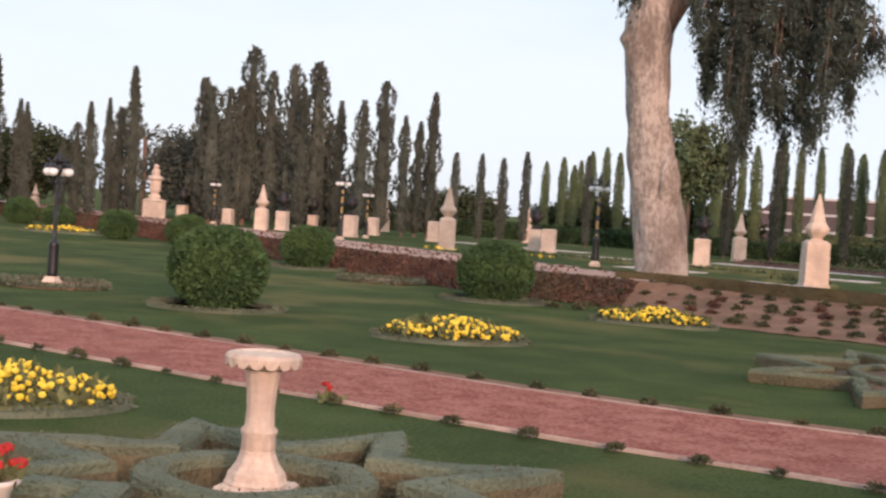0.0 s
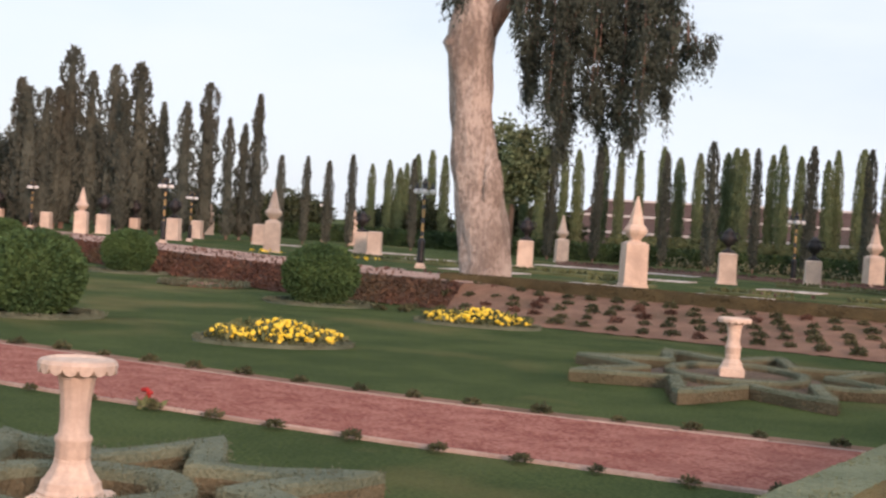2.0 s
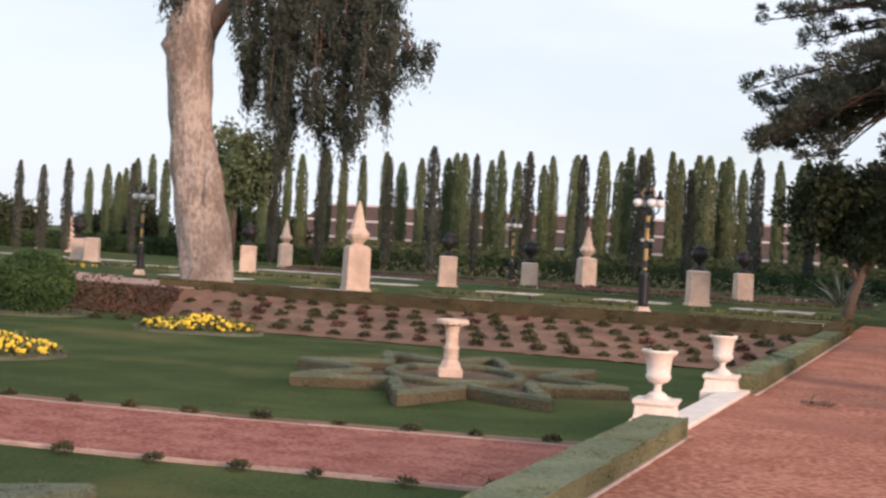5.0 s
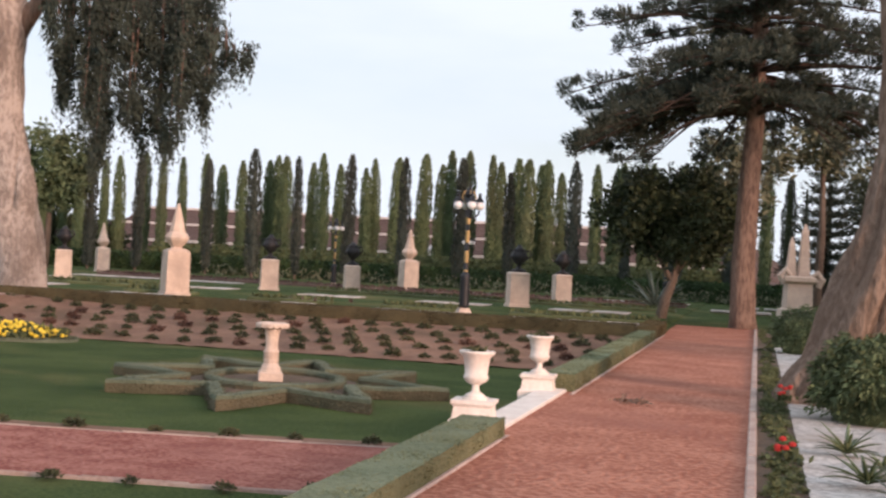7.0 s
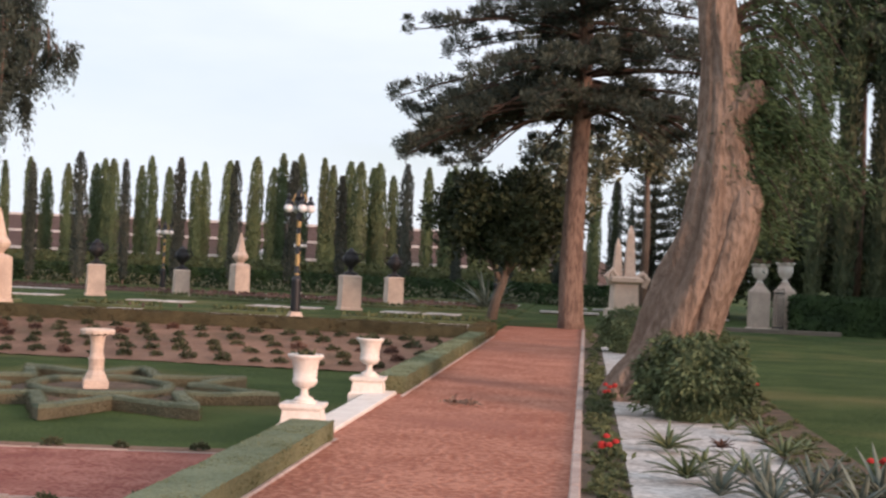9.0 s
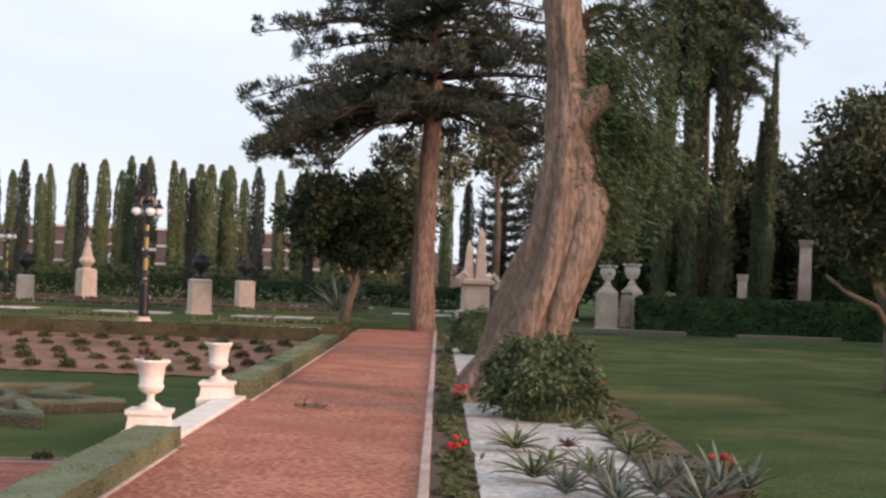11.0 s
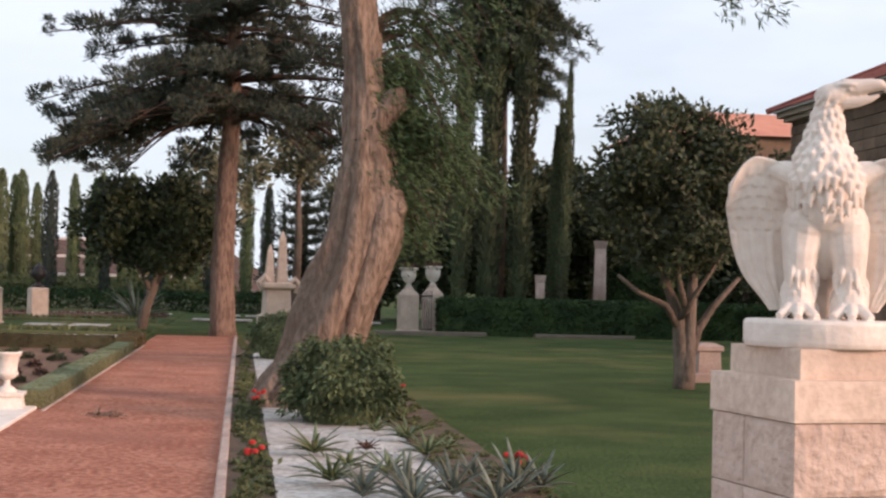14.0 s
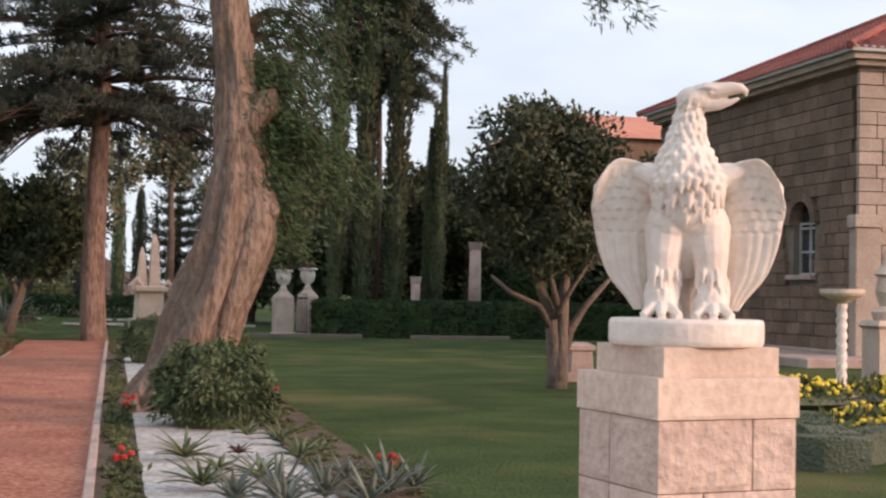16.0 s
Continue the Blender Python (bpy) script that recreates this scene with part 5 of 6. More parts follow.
rng = np.random.default_rng(11)


# pine at the end of the path: spreading whorls with upturned tufts
def pine(x, y, z):
    t = thing("norfolk_pine", x, y, z, "dark pine with spreading tiers of tufted branches", "tree")
    part("trunk", Shape().tube([(0, 0, -0.2), (-0.05, 0, 0.3), (-0.1, 0, 2.0), (-0.05, 0, 4), (0.05, 0, 6.5), (0.05, 0, 10), (0.1, 0, 16)], [0.46, 0.38, 0.34, 0.31, 0.27, 0.22, 0.1], 18, 0.18, 4, 0.06), BARK_RED, t, "", True)
    br, lf = Shape(), Shape()

    def clump(c, r, m, out):
        d_ = rng.normal(0, 1, (m, 3))
        d_ /= np.linalg.norm(d_, axis=1)[:, None]
        lf.leaves(c + d_ * r * rng.random((m, 1)) ** 0.5 * (1, 1, 0.7), d_ * 0.5 + np.array([out[0] * 0.4, out[1] * 0.4, 0.7]), 0.18, 0.22, 0.4)

    for b_ in range(158):
        zc = 6.3 + 8.2 * rng.random() ** 1.35
        a = rng.uniform(0, 2 * math.pi)
        low = b_ >= 126                        # the lowest boughs sweep down on two sides
        if low:
            zc, a = rng.uniform(6.5, 7.4), rng.normal(math.pi if b_ < 148 else 0.0, 0.4)
        d = np.array([math.cos(a), math.sin(a)])
        left = max(0.0, -d[0])
        ln = rng.uniform(2.6, 4.9) + 1.1 * left + 0.7 * max(0.0, d[0])
        fall = float(np.interp(zc, [6.3, 8.3, 10.5], [1.5, 0.9, -0.4])) * rng.uniform(0.5, 1.15) * (0.75 + 0.5 * left)
        if low:
            ln, fall = rng.uniform(3.2, 5.6), rng.uniform(1.5, 2.3)
        u = np.linspace(0, 1, 9)
        bend = rng.normal(0, 0.35)
        pts = np.stack([d[0] * ln * u - d[1] * bend * u * u, d[1] * ln * u + d[0] * bend * u * u, zc + 0.35 * np.sin(u * 3 + rng.normal(0, 0.4)) - fall * u ** 1.4 + 0.3 * u ** 4], 1)
        br.tube(pts, np.linspace(0.075, 0.014, 9), 5)
        q = rng.uniform(0.12, 0.3)
        while q < 1.0:
            i = q * 8
            c0 = pts[int(i)] * (1 - i % 1) + pts[min(8, int(i) + 1)] * (i % 1)
            sl = rng.uniform(-0.75, 0.75) * (1.25 - q)
            tip = c0 + np.array([-d[1] * sl + 0.25 * d[0], d[0] * sl + 0.25 * d[1], rng.uniform(-0.12, 0.28)])
            br.tube([c0, (c0 + tip) / 2 - (0, 0, 0.05), tip], [0.02, 0.015, 0.008], 4)
            clump(tip, rng.uniform(0.17, 0.36), int(rng.uniform(80, 150)), d)
            q += rng.uniform(0.16, 0.36) / ln * 2.0
        clump(pts[-1], 0.24, 90, d)
    for b_ in range(62):                       # inner foliage round the stem
        a, zc = rng.uniform(0, 2 * math.pi), 7.3 + 7.0 * rng.random()
        r = rng.uniform(0.3, 3.2)
        clump(np.array([r * math.cos(a), r * math.sin(a), zc + rng.normal(0, 0.2)]), rng.uniform(0.35, 0.6), 170, (math.cos(a), math.sin(a)))
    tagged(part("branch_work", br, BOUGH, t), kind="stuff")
    part("crown", lf, PINE, t)
    return t


pine(-0.41, 43.83, 0)


# big leaning tree beside the path
def leaning_tree(x, y, z):
    t = thing("leaning_tree", x, y, z, "large leaning tree with ribbed brown bark", "tree")
    pts = [(0.05, 0, -0.3), (0.17, 0, 0.09), (0.36, 0, 0.5), (0.54, 0, 0.85), (0.72, 0, 1.35), (0.87, 0, 1.81), (1.02, 0, 2.3), (1.10, 0, 2.7), (1.11, 0, 3.21), (1.05, 0, 3.6), (0.98, 0, 4.5), (0.88, 0, 5.3), (0.82, 0, 6.4), (0.85, 0, 8)]
    rad = [0.62, 0.52, 0.49, 0.49, 0.50, 0.51, 0.49, 0.45, 0.37, 0.315, 0.265, 0.255, 0.24, 0.2]
    kk = np.linspace(0, 13, 53)
    pts = np.stack([np.interp(kk, range(14), [p[i] for p in pts]) for i in range(3)], 1)
    rad = np.interp(kk, range(14), rad)
    tr = Shape().tube(pts, rad * 0.96, 56, 0.2, 6, 0.075)
    tr.tube([(0.2, -0.38, 0.2), (0.5, -0.42, 0.95), (0.74, -0.42, 1.6), (0.9, -0.38, 2.2), (0.96, -0.3, 2.8), (0.98, -0.2, 3.6), (0.95, -0.14, 4.6)], [0.16, 0.17, 0.17, 0.16, 0.14, 0.12, 0.1], 16, 0.3)
    tr.tube([(-0.1, -0.2, 0.0), (0.2, -0.26, 0.6), (0.5, -0.28, 1.3), (0.68, -0.26, 2.0), (0.78, -0.2, 2.7), (0.82, -0.12, 3.3)], [0.2, 0.18, 0.17, 0.15, 0.12, 0.08], 16, 0.3)
    tr.tube([(0.72, -0.34, 0.7), (1.02, -0.38, 1.6), (1.24, -0.32, 2.3), (1.34, -0.2, 2.75), (1.3, -0.05, 3.2)], [0.1, 0.18, 0.21, 0.2, 0.08], 16, 0.3)
    tr.tube([(1.15, 0, 2.3), (1.36, -0.05, 2.62), (1.42, -0.05, 2.95)], [0.26, 0.2, 0.08], 12, 0.2)
    tr.tube([(1.0, -0.05, 3.5), (1.22, -0.12, 3.85), (1.42, -0.2, 4.02), (1.52, -0.24, 4.05)], [0.22, 0.21, 0.17, 0.15], 14, 0.3)
    tr.ball((1.46, -0.3, 2.62), (0.10, 0.12, 0.14))
    part("trunk", tr, BARK, t, "", True)
    lb, lf = Shape(), Shape()
    for k in range(96):
        a = rng.uniform(-0.6, 1.2)
        upper = k >= 58                        # thin sprays high up, with sky between them
        z0 = rng.uniform(4.3, 8.0) if upper else rng.uniform(2.5, 4.3)
        ln = rng.uniform(0.7, 2.3) if upper else (0.4 + 1.5 * rng.random() ** 1.4) * (0.6 if z0 < 3.2 else 1)
        d = np.array([math.cos(a), math.sin(a)])
        u = np.linspace(0, 1, 7)
        pp = np.stack([1.05 + d[0] * ln * u, d[1] * ln * u, z0 + 0.5 * np.sin(u * 2.6) - 0.8 * u ** 2], 1)
        lb.tube(pp, np.linspace(0.03, 0.006, 7), 5)
        for q in np.linspace(0.2, 1, int(ln * 9) + 2):
            i = q * 6
            c = pp[int(i)] * (1 - i % 1) + pp[min(6, int(i) + 1)] * (i % 1)
            m = 15 if upper else 36
            w = rng.normal(0, 0.15, (m, 3)) * (1, 1, 0.7)
            lf.leaves(c + w, (d[0] * 0.6, d[1] * 0.6, -0.5), 0.11, 0.18, 0.4)
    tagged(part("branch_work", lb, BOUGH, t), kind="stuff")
    part("crown", lf, FEATHER, t, "fine feathery green sprays")
    return t


leaning_tree(0.6, 19.2, 0)
# spray hanging from above, over the lawn
hs = Shape()
for k in range(9):
    u = np.linspace(0, 1, 5)
    e = np.array([rng.uniform(-0.3, 0.55), rng.uniform(-0.2, 0.2), rng.uniform(-0.9, -0.25)])
    pp = np.array([[0, 0, 0.6]]) + u[:, None] * (e - (0, 0, 0.0))
    hs.tube(pp, np.linspace(0.012, 0.004, 5), 5)
    hs.leaves(np.repeat(pp, 30, 0) + rng.normal(0, 0.07, (150, 3)), (0.5, 0, -0.5), 0.12, 0.18, 0.5)
for k in range(1):
    hs.tube([(0, 0, 0.6), (-0.8, 0.6, 1.2), (-2.6, 2.0, 1.9), (-4.2, 4.0, 1.8)], [0.012, 0.02, 0.035, 0.05], 6)
o = part("hanging_branch", hs, FEATHER)
o.location = (5.15, 14.6, 4.82)
tagged(o, "thin hanging branch with feathery leaves overhead", "branch")


# ---- shrubs, aloes and agaves ----
def drooping_shrub(x, y, r, h, n=9000):
    t = thing("shrub", x, y, 0.02, "rounded shrub with drooping light green leaves", "shrub", "", random.uniform(0, 360))
    s = Shape().ball((0, 0, h * 0.3), (r * 0.7, r * 0.7, h * 0.52), 14, 8)
    d = rng.normal(0, 1, (n, 3))
    d[:, 2] = np.abs(d[:, 2]) * 1.1 - 0.3
    d /= np.linalg.norm(d, axis=1)[:, None]
    q = np.array([[0.88 + 0.26 * noise.noise(Vector(k) * 3.1) + 0.1 * noise.noise(Vector(k) * 8.0)] for k in d]) * rng.uniform(0.82, 1.04, (n, 1))
    p = d * q * np.array([r, r, h * 0.68]) + (0, 0, h * 0.34)
    p[:, 2] = np.maximum(p[:, 2], 0.03)
    s.leaves(p, d * (0.8, 0.8, 0.1) + (0, 0, -0.6), 0.085, 0.36, 0.4)
    part("foliage", s, SHRUB, t)
    for k in range(7):
        a = k * 0.9
        part("stem", Shape().tube([(0, 0, -0.02), (0.12 * math.cos(a), 0.12 * math.sin(a), h * 0.3), (0.4 * r * math.cos(a), 0.4 * r * math.sin(a), h * 0.7)], [0.02, 0.016, 0.008], 5), BARK, t)
    return t


drooping_shrub(1.25, 17.0, 0.74, 1.02)
drooping_shrub(0.95, 31.0, 0.75, 1.05, 5000)
drooping_shrub(2.5, 33.0, 0.7, 0.8, 4000)


def rosette(name, x, y, z, n, ln, wd, up, material, label, cat, group=""):
    t = thing(name, x, y, z, label, cat, group)
    for k in range(n):
        a = k * 2.39996 + random.uniform(-0.15, 0.15)
        lift = up * (0.35 + 0.65 * k / n) + random.uniform(-0.06, 0.06)
        L = ln * random.uniform(0.75, 1.1)
        s = Shape()
        v, m = [], 6
        for i in range(m + 1):
            u = i / m
            rad_ = L * u * math.cos(lift * (1 - 0.25 * u))
            zz = L * u * math.sin(lift) - 0.45 * L * u * u * (1.15 - lift)
            w = wd * (1 - u) ** 0.7 * (0.7 + 0.6 * u)
            for sx, dz in ((-1, 0.35 * w), (0, 0), (1, 0.35 * w), (0, -0.3 * w)):
                v.append((rad_ * math.cos(a) - sx * w * math.sin(a), rad_ * math.sin(a) + sx * w * math.cos(a), max(0.01, zz + dz + 0.03)))
        s.add(v, [(i * 4 + j, i * 4 + (j + 1) % 4, i * 4 + 4 + (j + 1) % 4, i * 4 + 4 + j) for i in range(m) for j in range(4)])
        part("leaf", s, material, t, "", True)
    return t


for x, y, n, ln in ((0.76, 13.6, 24, 0.40), (0.80, 11.7, 24, 0.40), (1.77, 14.9, 22, 0.36), (1.79, 13.5, 20, 0.36), (1.29, 12.1, 20, 0.34), (1.0, 12.6, 16, 0.26), (2.05, 14.0, 14, 0.25), (1.5, 15.6, 14, 0.25)):
    rosette("aloe", x, y, 0.04, n, ln, 0.03, 0.95, ALOE, "green aloe rosette on white gravel", "aloe", "aloes")
rosette("aloe", 1.27, 13.9, 0.04, 18, 0.17, 0.025, 0.9, REDPLANT, "small reddish aloe on white gravel", "aloe", "aloes")
for x, y, n, ln in ((1.31, 10.95, 20, 0.42), (1.66, 11.0, 22, 0.38), (2.16, 11.1, 20, 0.40), (1.95, 11.9, 16, 0.28), (0.98, 10.9, 18, 0.3), (1.3, 10.45, 18, 0.36), (2.4, 11.35, 18, 0.32), (1.9, 10.5, 16, 0.36)):
    rosette("agave", x, y, 0.04, n, ln, 0.036, 1.25, AGAVE, "grey-green agave with stiff pointed leaves", "agave", "agaves")
rosette("agave", -4.0, 58.0, TOP, 30, 1.9, 0.09, 1.1, AGAVE, "large pale agave on the terrace", "agave")
for i in range(190):                       # border beside the kerb
    y = 9 + i * 0.115 + random.uniform(-0.08, 0.08) if i < 145 else 25.8 + (i - 145) * 0.4
    o = new("border_plant", random.choice(TUFTS_GREEN))
    o.matrix_basis = pose(0.18 + random.uniform(-0.12, 0.12), y, 0.02, 0, 0, random.uniform(0, 360)) @ Matrix.Diagonal((0.62, 0.62, 0.5, 1))
    tagged(o, "small green border plant beside the kerb", "plant", "kerb border plants")
for i in range(84):
    o = new("border_plant", random.choice(TUFTS_GREEN))
    o.matrix_basis = pose(2.12 + random.uniform(-0.3, 0.28), 10.2 + i * 0.16, 0.03, 0, 0, random.uniform(0, 360)) @ Matrix.Diagonal((0.7, 0.7, 0.6, 1))
    tagged(o, "small green border plant at the lawn's edge", "plant", "lawn border plants")


# ---- far hedges, gate, columns ----
hedge_box("dark_hedge", 6.9, 19.5, 49.0, 50.2, 0.0, 1.2, HEDGE_DARK, "dark clipped hedge across the lawn", leaf=0.14, dens=320, step=0.3)
hedge_box("tall_hedge", 10.6, 24, 61.5, 62.7, 0.0, 2.7, HEDGE_DARK, "tall dark hedge behind the cypresses", leaf=0.25, dens=80, step=0.5)
hedge_box("dark_hedge", -40, 4, 78.0, 79.2, 0.0, 0.95, HEDGE_DARK, "long dark hedge behind the terrace", leaf=0.25, dens=80, step=0.5)
hedge_box("dark_hedge", -75, -40, 78.0, 79.2, 0.0, 1.0, HEDGE_DARK, "long dark hedge behind the terrace", leaf=0.25, dens=80, step=0.5)
hedge_box("green_hedge", -38, -0.5, 86, 88, 0.0, 1.5, SMALLPLANT, "broad green hedge below the terraced bank", leaf=0.3, dens=60, step=0.6)
setting("kerb_lawn_end", Shape().box(3.2, 8.3, 48.2, 48.5, -0.05, 0.14, 0.02).box(10, 13.5, 48.3, 48.55, -0.05, 0.12, 0.02), MORTAR, "low stone kerb at the lawn's end", "kerb")
n = 900
tagged(part("silver_shrubs", Shape().leaves(np.stack([rng.uniform(-30, 3, n * 2), rng.uniform(74, 77.5, n * 2), rng.uniform(0, 0.8, n * 2) * rng.uniform(0.3, 1, n * 2)], 1), (0, 0, 1), 0.2, 0.4, 0.7), OLIVE), "silvery low shrubs before the far hedge", "shrubs", "", "stuff")


def gate_pier(x, y, h):
    t = thing("gate_pier", x, y, 0, "pale stone gate pier topped by an urn", "gate pier", "gate piers", 8)
    part("pier", Shape().square_lathe([(0.36, -0.05), (0.36, 0.1), (0.31, 0.14), (0.31, 1.2 * h), (0.3, 1.25 * h), (0.24, 1.32 * h), (0.15, 1.42 * h), (0.1, 1.52 * h)]), STONE, t)
    part("urn", Shape().lathe([(0.12, 1.5 * h), (0.11, 1.56 * h), (0.07, 1.6 * h), (0.2, 1.7 * h), (0.26, 1.84 * h), (0.265, 1.98 * h), (0.24, 2.03 * h), (0.33, 2.07 * h), (0.33, 2.12 * h), (0.02, 2.1 * h)], 20), MARBLE, t, "", True)
    part("planting", Shape().leaves(np.abs(rng.normal(0, 0.12, (160, 3))) * rng.choice([-1, 1], (160, 3)) * (1, 1, 0.25) + (0, 0, 2.14 * h), (0, 0, 1), 0.13, 0.5, 0.7), REDPLANT, t, "dark red bedding plants")


gate_pier(5.85, 50.2, 1.08)
gate_pier(6.75, 50.6, 1.12)
pillar = thing("iron_gate", 6.38, 49.2, 0, "dark iron gate leaf between two piers", "gate")
for i in range(5):
    part("bar", Shape().tube([(-0.16 + 0.08 * i, 0, 0.05), (-0.16 + 0.08 * i, 0, 1.5)], [0.015, 0.015], 5), BLACK, pillar)
part("rail", Shape().box(-0.2, 0.2, -0.02, 0.02, 0.15, 0.2).box(-0.2, 0.2, -0.02, 0.02, 1.3, 1.35), BLACK, pillar)


def column(x, y, z, h, r, label):
    t = thing("stone_column", x, y, z, label, "column", "stone columns")
    # kerb stone, darker than the limestone, puts the trees' shade into the colour
    part("base", Shape().square_lathe([(r * 1.5, -0.05), (r * 1.5, 0.2), (r * 1.2, 0.3)]), KERB, t)
    part("shaft", Shape().lathe([(r, 0.3), (r * 0.96, h * 0.5), (r * 0.88, h - 0.3)], 16), KERB, t, "", True)
    part("capital", Shape().lathe([(r * 0.9, h - 0.3), (r * 1.1, h - 0.12), (r * 1.15, h)], 8), KERB, t)


column(-76.6, 59.4, 0, 3.2, 0.34, "pale stone column before dark trees")
column(13.25, 52.4, 0, 3.5, 0.24, "pale stone column before the cypresses, darkened for tree shade")
column(11.5, 54.8, 0, 2.2, 0.2, "pale stone column before the cypresses, darkened for tree shade")


def garden_obelisks(x, y):
    t = thing("carved_monument", x, y, TOP, "pale carved stone monument with two slender obelisks", "monument", "", 10)
    part("base", Shape().square_lathe([(0.65, -0.05), (0.65, 0.3), (0.5, 0.36), (0.46, 1.3), (0.62, 1.4), (0.62, 1.55), (0.4, 1.6)]), STONE, t)
    part("scroll", Shape().tube([(-0.6, -0.3, 1.3), (-0.75, -0.3, 1.6), (-0.55, -0.3, 1.85), (-0.35, -0.3, 1.6)], [0.12, 0.13, 0.12, 0.08], 8), STONE, t)
    part("scroll", Shape().tube([(0.7, -0.3, 1.2), (0.85, -0.3, 1.5), (0.65, -0.3, 1.75), (0.4, -0.3, 1.55)], [0.12, 0.13, 0.12, 0.08], 8), STONE, t)
    part("obelisk", Shape().square_lathe([(0.24, 1.55), (0.2, 1.9), (0.12, 3.3), (0.02, 3.62)], (0.18, 0, 0)), STONE, t)
    part("obelisk", Shape().square_lathe([(0.2, 1.55), (0.17, 1.85), (0.1, 2.8), (0.02, 3.1)], (-0.28, 0.1, 0)), STONE, t)


garden_obelisks(1.45, 57.0)

# ---- terraced bank behind the cypresses ----
bank = Shape()
for i, (y0, z1) in enumerate(((104, 1.9), (109, 3.3), (114, 4.75))):
    v = []
    z0 = (0, 1.9, 3.3)[i]
    bank.add([(-53, y0, z0), (-2, y0, z0), (-2, y0 + 3, z1), (-53, y0 + 3, z1), (-53, y0 + 5.5, z1), (-2, y0 + 5.5, z1), (4, y0, 0), (-53, y0 + 5.5, 0), (6, y0 + 5.5, 0)], [(0, 1, 2, 3), (3, 2, 5, 4), (1, 6, 2), (2, 6, 8, 5), (4, 5, 8, 7)])
tb = setting("terraced_bank", bank, BANK, "brown terraced bank with pale edging lines", "bank")
for y0, z1 in ((104, 1.9), (109, 3.3), (114, 4.75)):
    s = Shape()
    for k in range(25):
        s.box(-53 + k * 2.04, -53 + k * 2.04 + 2.0, y0 + 2.9, y0 + 3.25, z1 - 0.1, z1 + 0.14)
    part("bank_edging", s, WHITEWALL, tb, "pale stone edging line")
part("stair_flank", Shape().add([(-24, 103.6, 2.3), (-22.9, 103.6, 2.3), (-21.6, 108.5, 4.6), (-22.6, 108.5, 4.6), (-24, 103.6, 0), (-22.9, 103.6, 0)], [(0, 1, 2, 3), (4, 5, 1, 0)]), WHITEWALL, tb, "pale stair flank")

# low distant house and garden wall on the left
fh = thing("far_house", -52, 120, 0, "pale distant house beyond the cypresses", "house")
part("wall", Shape().box(-5, 5, 0, 6, 0, 3.2), WHITEWALL, fh)
part("roof", Shape().add([(-5.4, -0.4, 3.2), (5.4, -0.4, 3.2), (5.4, 6.4, 3.2), (-5.4, 6.4, 3.2), (-2.5, 3, 4.6), (2.5, 3, 4.6)], [(0, 1, 5, 4), (1, 2, 5), (2, 3, 4, 5), (3, 0, 4)]), BANK, fh)


def palm(x, y, h):
    t = thing("palm_tree", x, y, 0, "distant palm with a tuft of dark fronds", "tree", "palms")
    part("trunk", Shape().tube([(0, 0, -0.1), (0.1, 0, h * 0.5), (0, 0, h)], [0.25, 0.2, 0.18], 8), BARK_RED, t)
    s = Shape()
    for k in range(26):
        a = k * 2.4
        el = rng.uniform(-0.5, 1.1)
        d = np.array([math.cos(a) * math.cos(el), math.sin(a) * math.cos(el), math.sin(el)])
        q = np.linspace(0.1, 1.6, 14)
        s.leaves(np.array([0, 0, h]) + q[:, None] * d - np.stack([0 * q, 0 * q, 0.25 * q * q], 1), d, 0.45, 0.2, 0.4)
    part("fronds", s, CYPRESS_DARK, t)


palm(-78.5, 68, 5.4)
palm(-85, 72, 5.2)


# ---- house with stone walls and tiled roof ----
HX, HY, HW, HL, HE = 18.2, 33.0, 12.0, 13.5, 7.75
house = thing("stone_house", HX, HY, 0, "house of brown coursed stone with a red tiled hip roof", "house")
core = Shape()
WY0, WY1, WZ0, WZ1 = 2.5, 3.75, 2.25, 4.25        # arched window in the west wall
WR = (WY1 - WY0) / 2
core.box(0.12, 0.5, 0.1, WY0, 0, HE).box(0.12, 0.5, WY1, HL, 0, HE).box(0.12, 0.5, WY0, WY1, 0, WZ0).box(0.12, 0.5, WY0, WY1, WZ1, HE)
core.box(0.5, HW, 0.1, 0.5, 0, HE).box(0.5, HW, HL - 0.4, HL, 0, HE).box(HW - 0.4, HW, 0.5, HL - 0.4, 0, HE)
wall = part("wall", core, MORTAR, house)
part("ceiling", Shape().box(0.2, HW, 0.2, HL, HE - 0.2, HE - 0.05), WHITEWALL, house)
CH = 0.335
blocks = {}
for L in (0.5, 0.66, 0.82):
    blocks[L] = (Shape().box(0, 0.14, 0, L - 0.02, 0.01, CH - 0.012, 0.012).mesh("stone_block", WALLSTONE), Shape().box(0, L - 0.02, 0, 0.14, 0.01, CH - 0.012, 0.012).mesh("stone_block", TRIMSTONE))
far_rest = Shape()
count = 0
for row in range(int((HE - 0.3) / CH)):
    z = 0.3 + row * CH
    y = 0.42 - random.uniform(0, 0.4)
    while y < HL - 0.3:
        L = random.choice((0.5, 0.66, 0.82))
        clash = y + L > WY0 - 0.1 and y < WY1 + 0.1 and z + CH > WZ0 and z < WZ1
        if not clash:
            if count < 290:
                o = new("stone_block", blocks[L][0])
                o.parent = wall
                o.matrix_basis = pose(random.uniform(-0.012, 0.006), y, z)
                count += 1
            else:
                far_rest.box(0, 0.14, y, y + L - 0.02, z + 0.01, z + CH - 0.012)
        y += L
tagged(part("stone_coursing", far_rest, WALLSTONE, house), kind="stuff")
count = 0
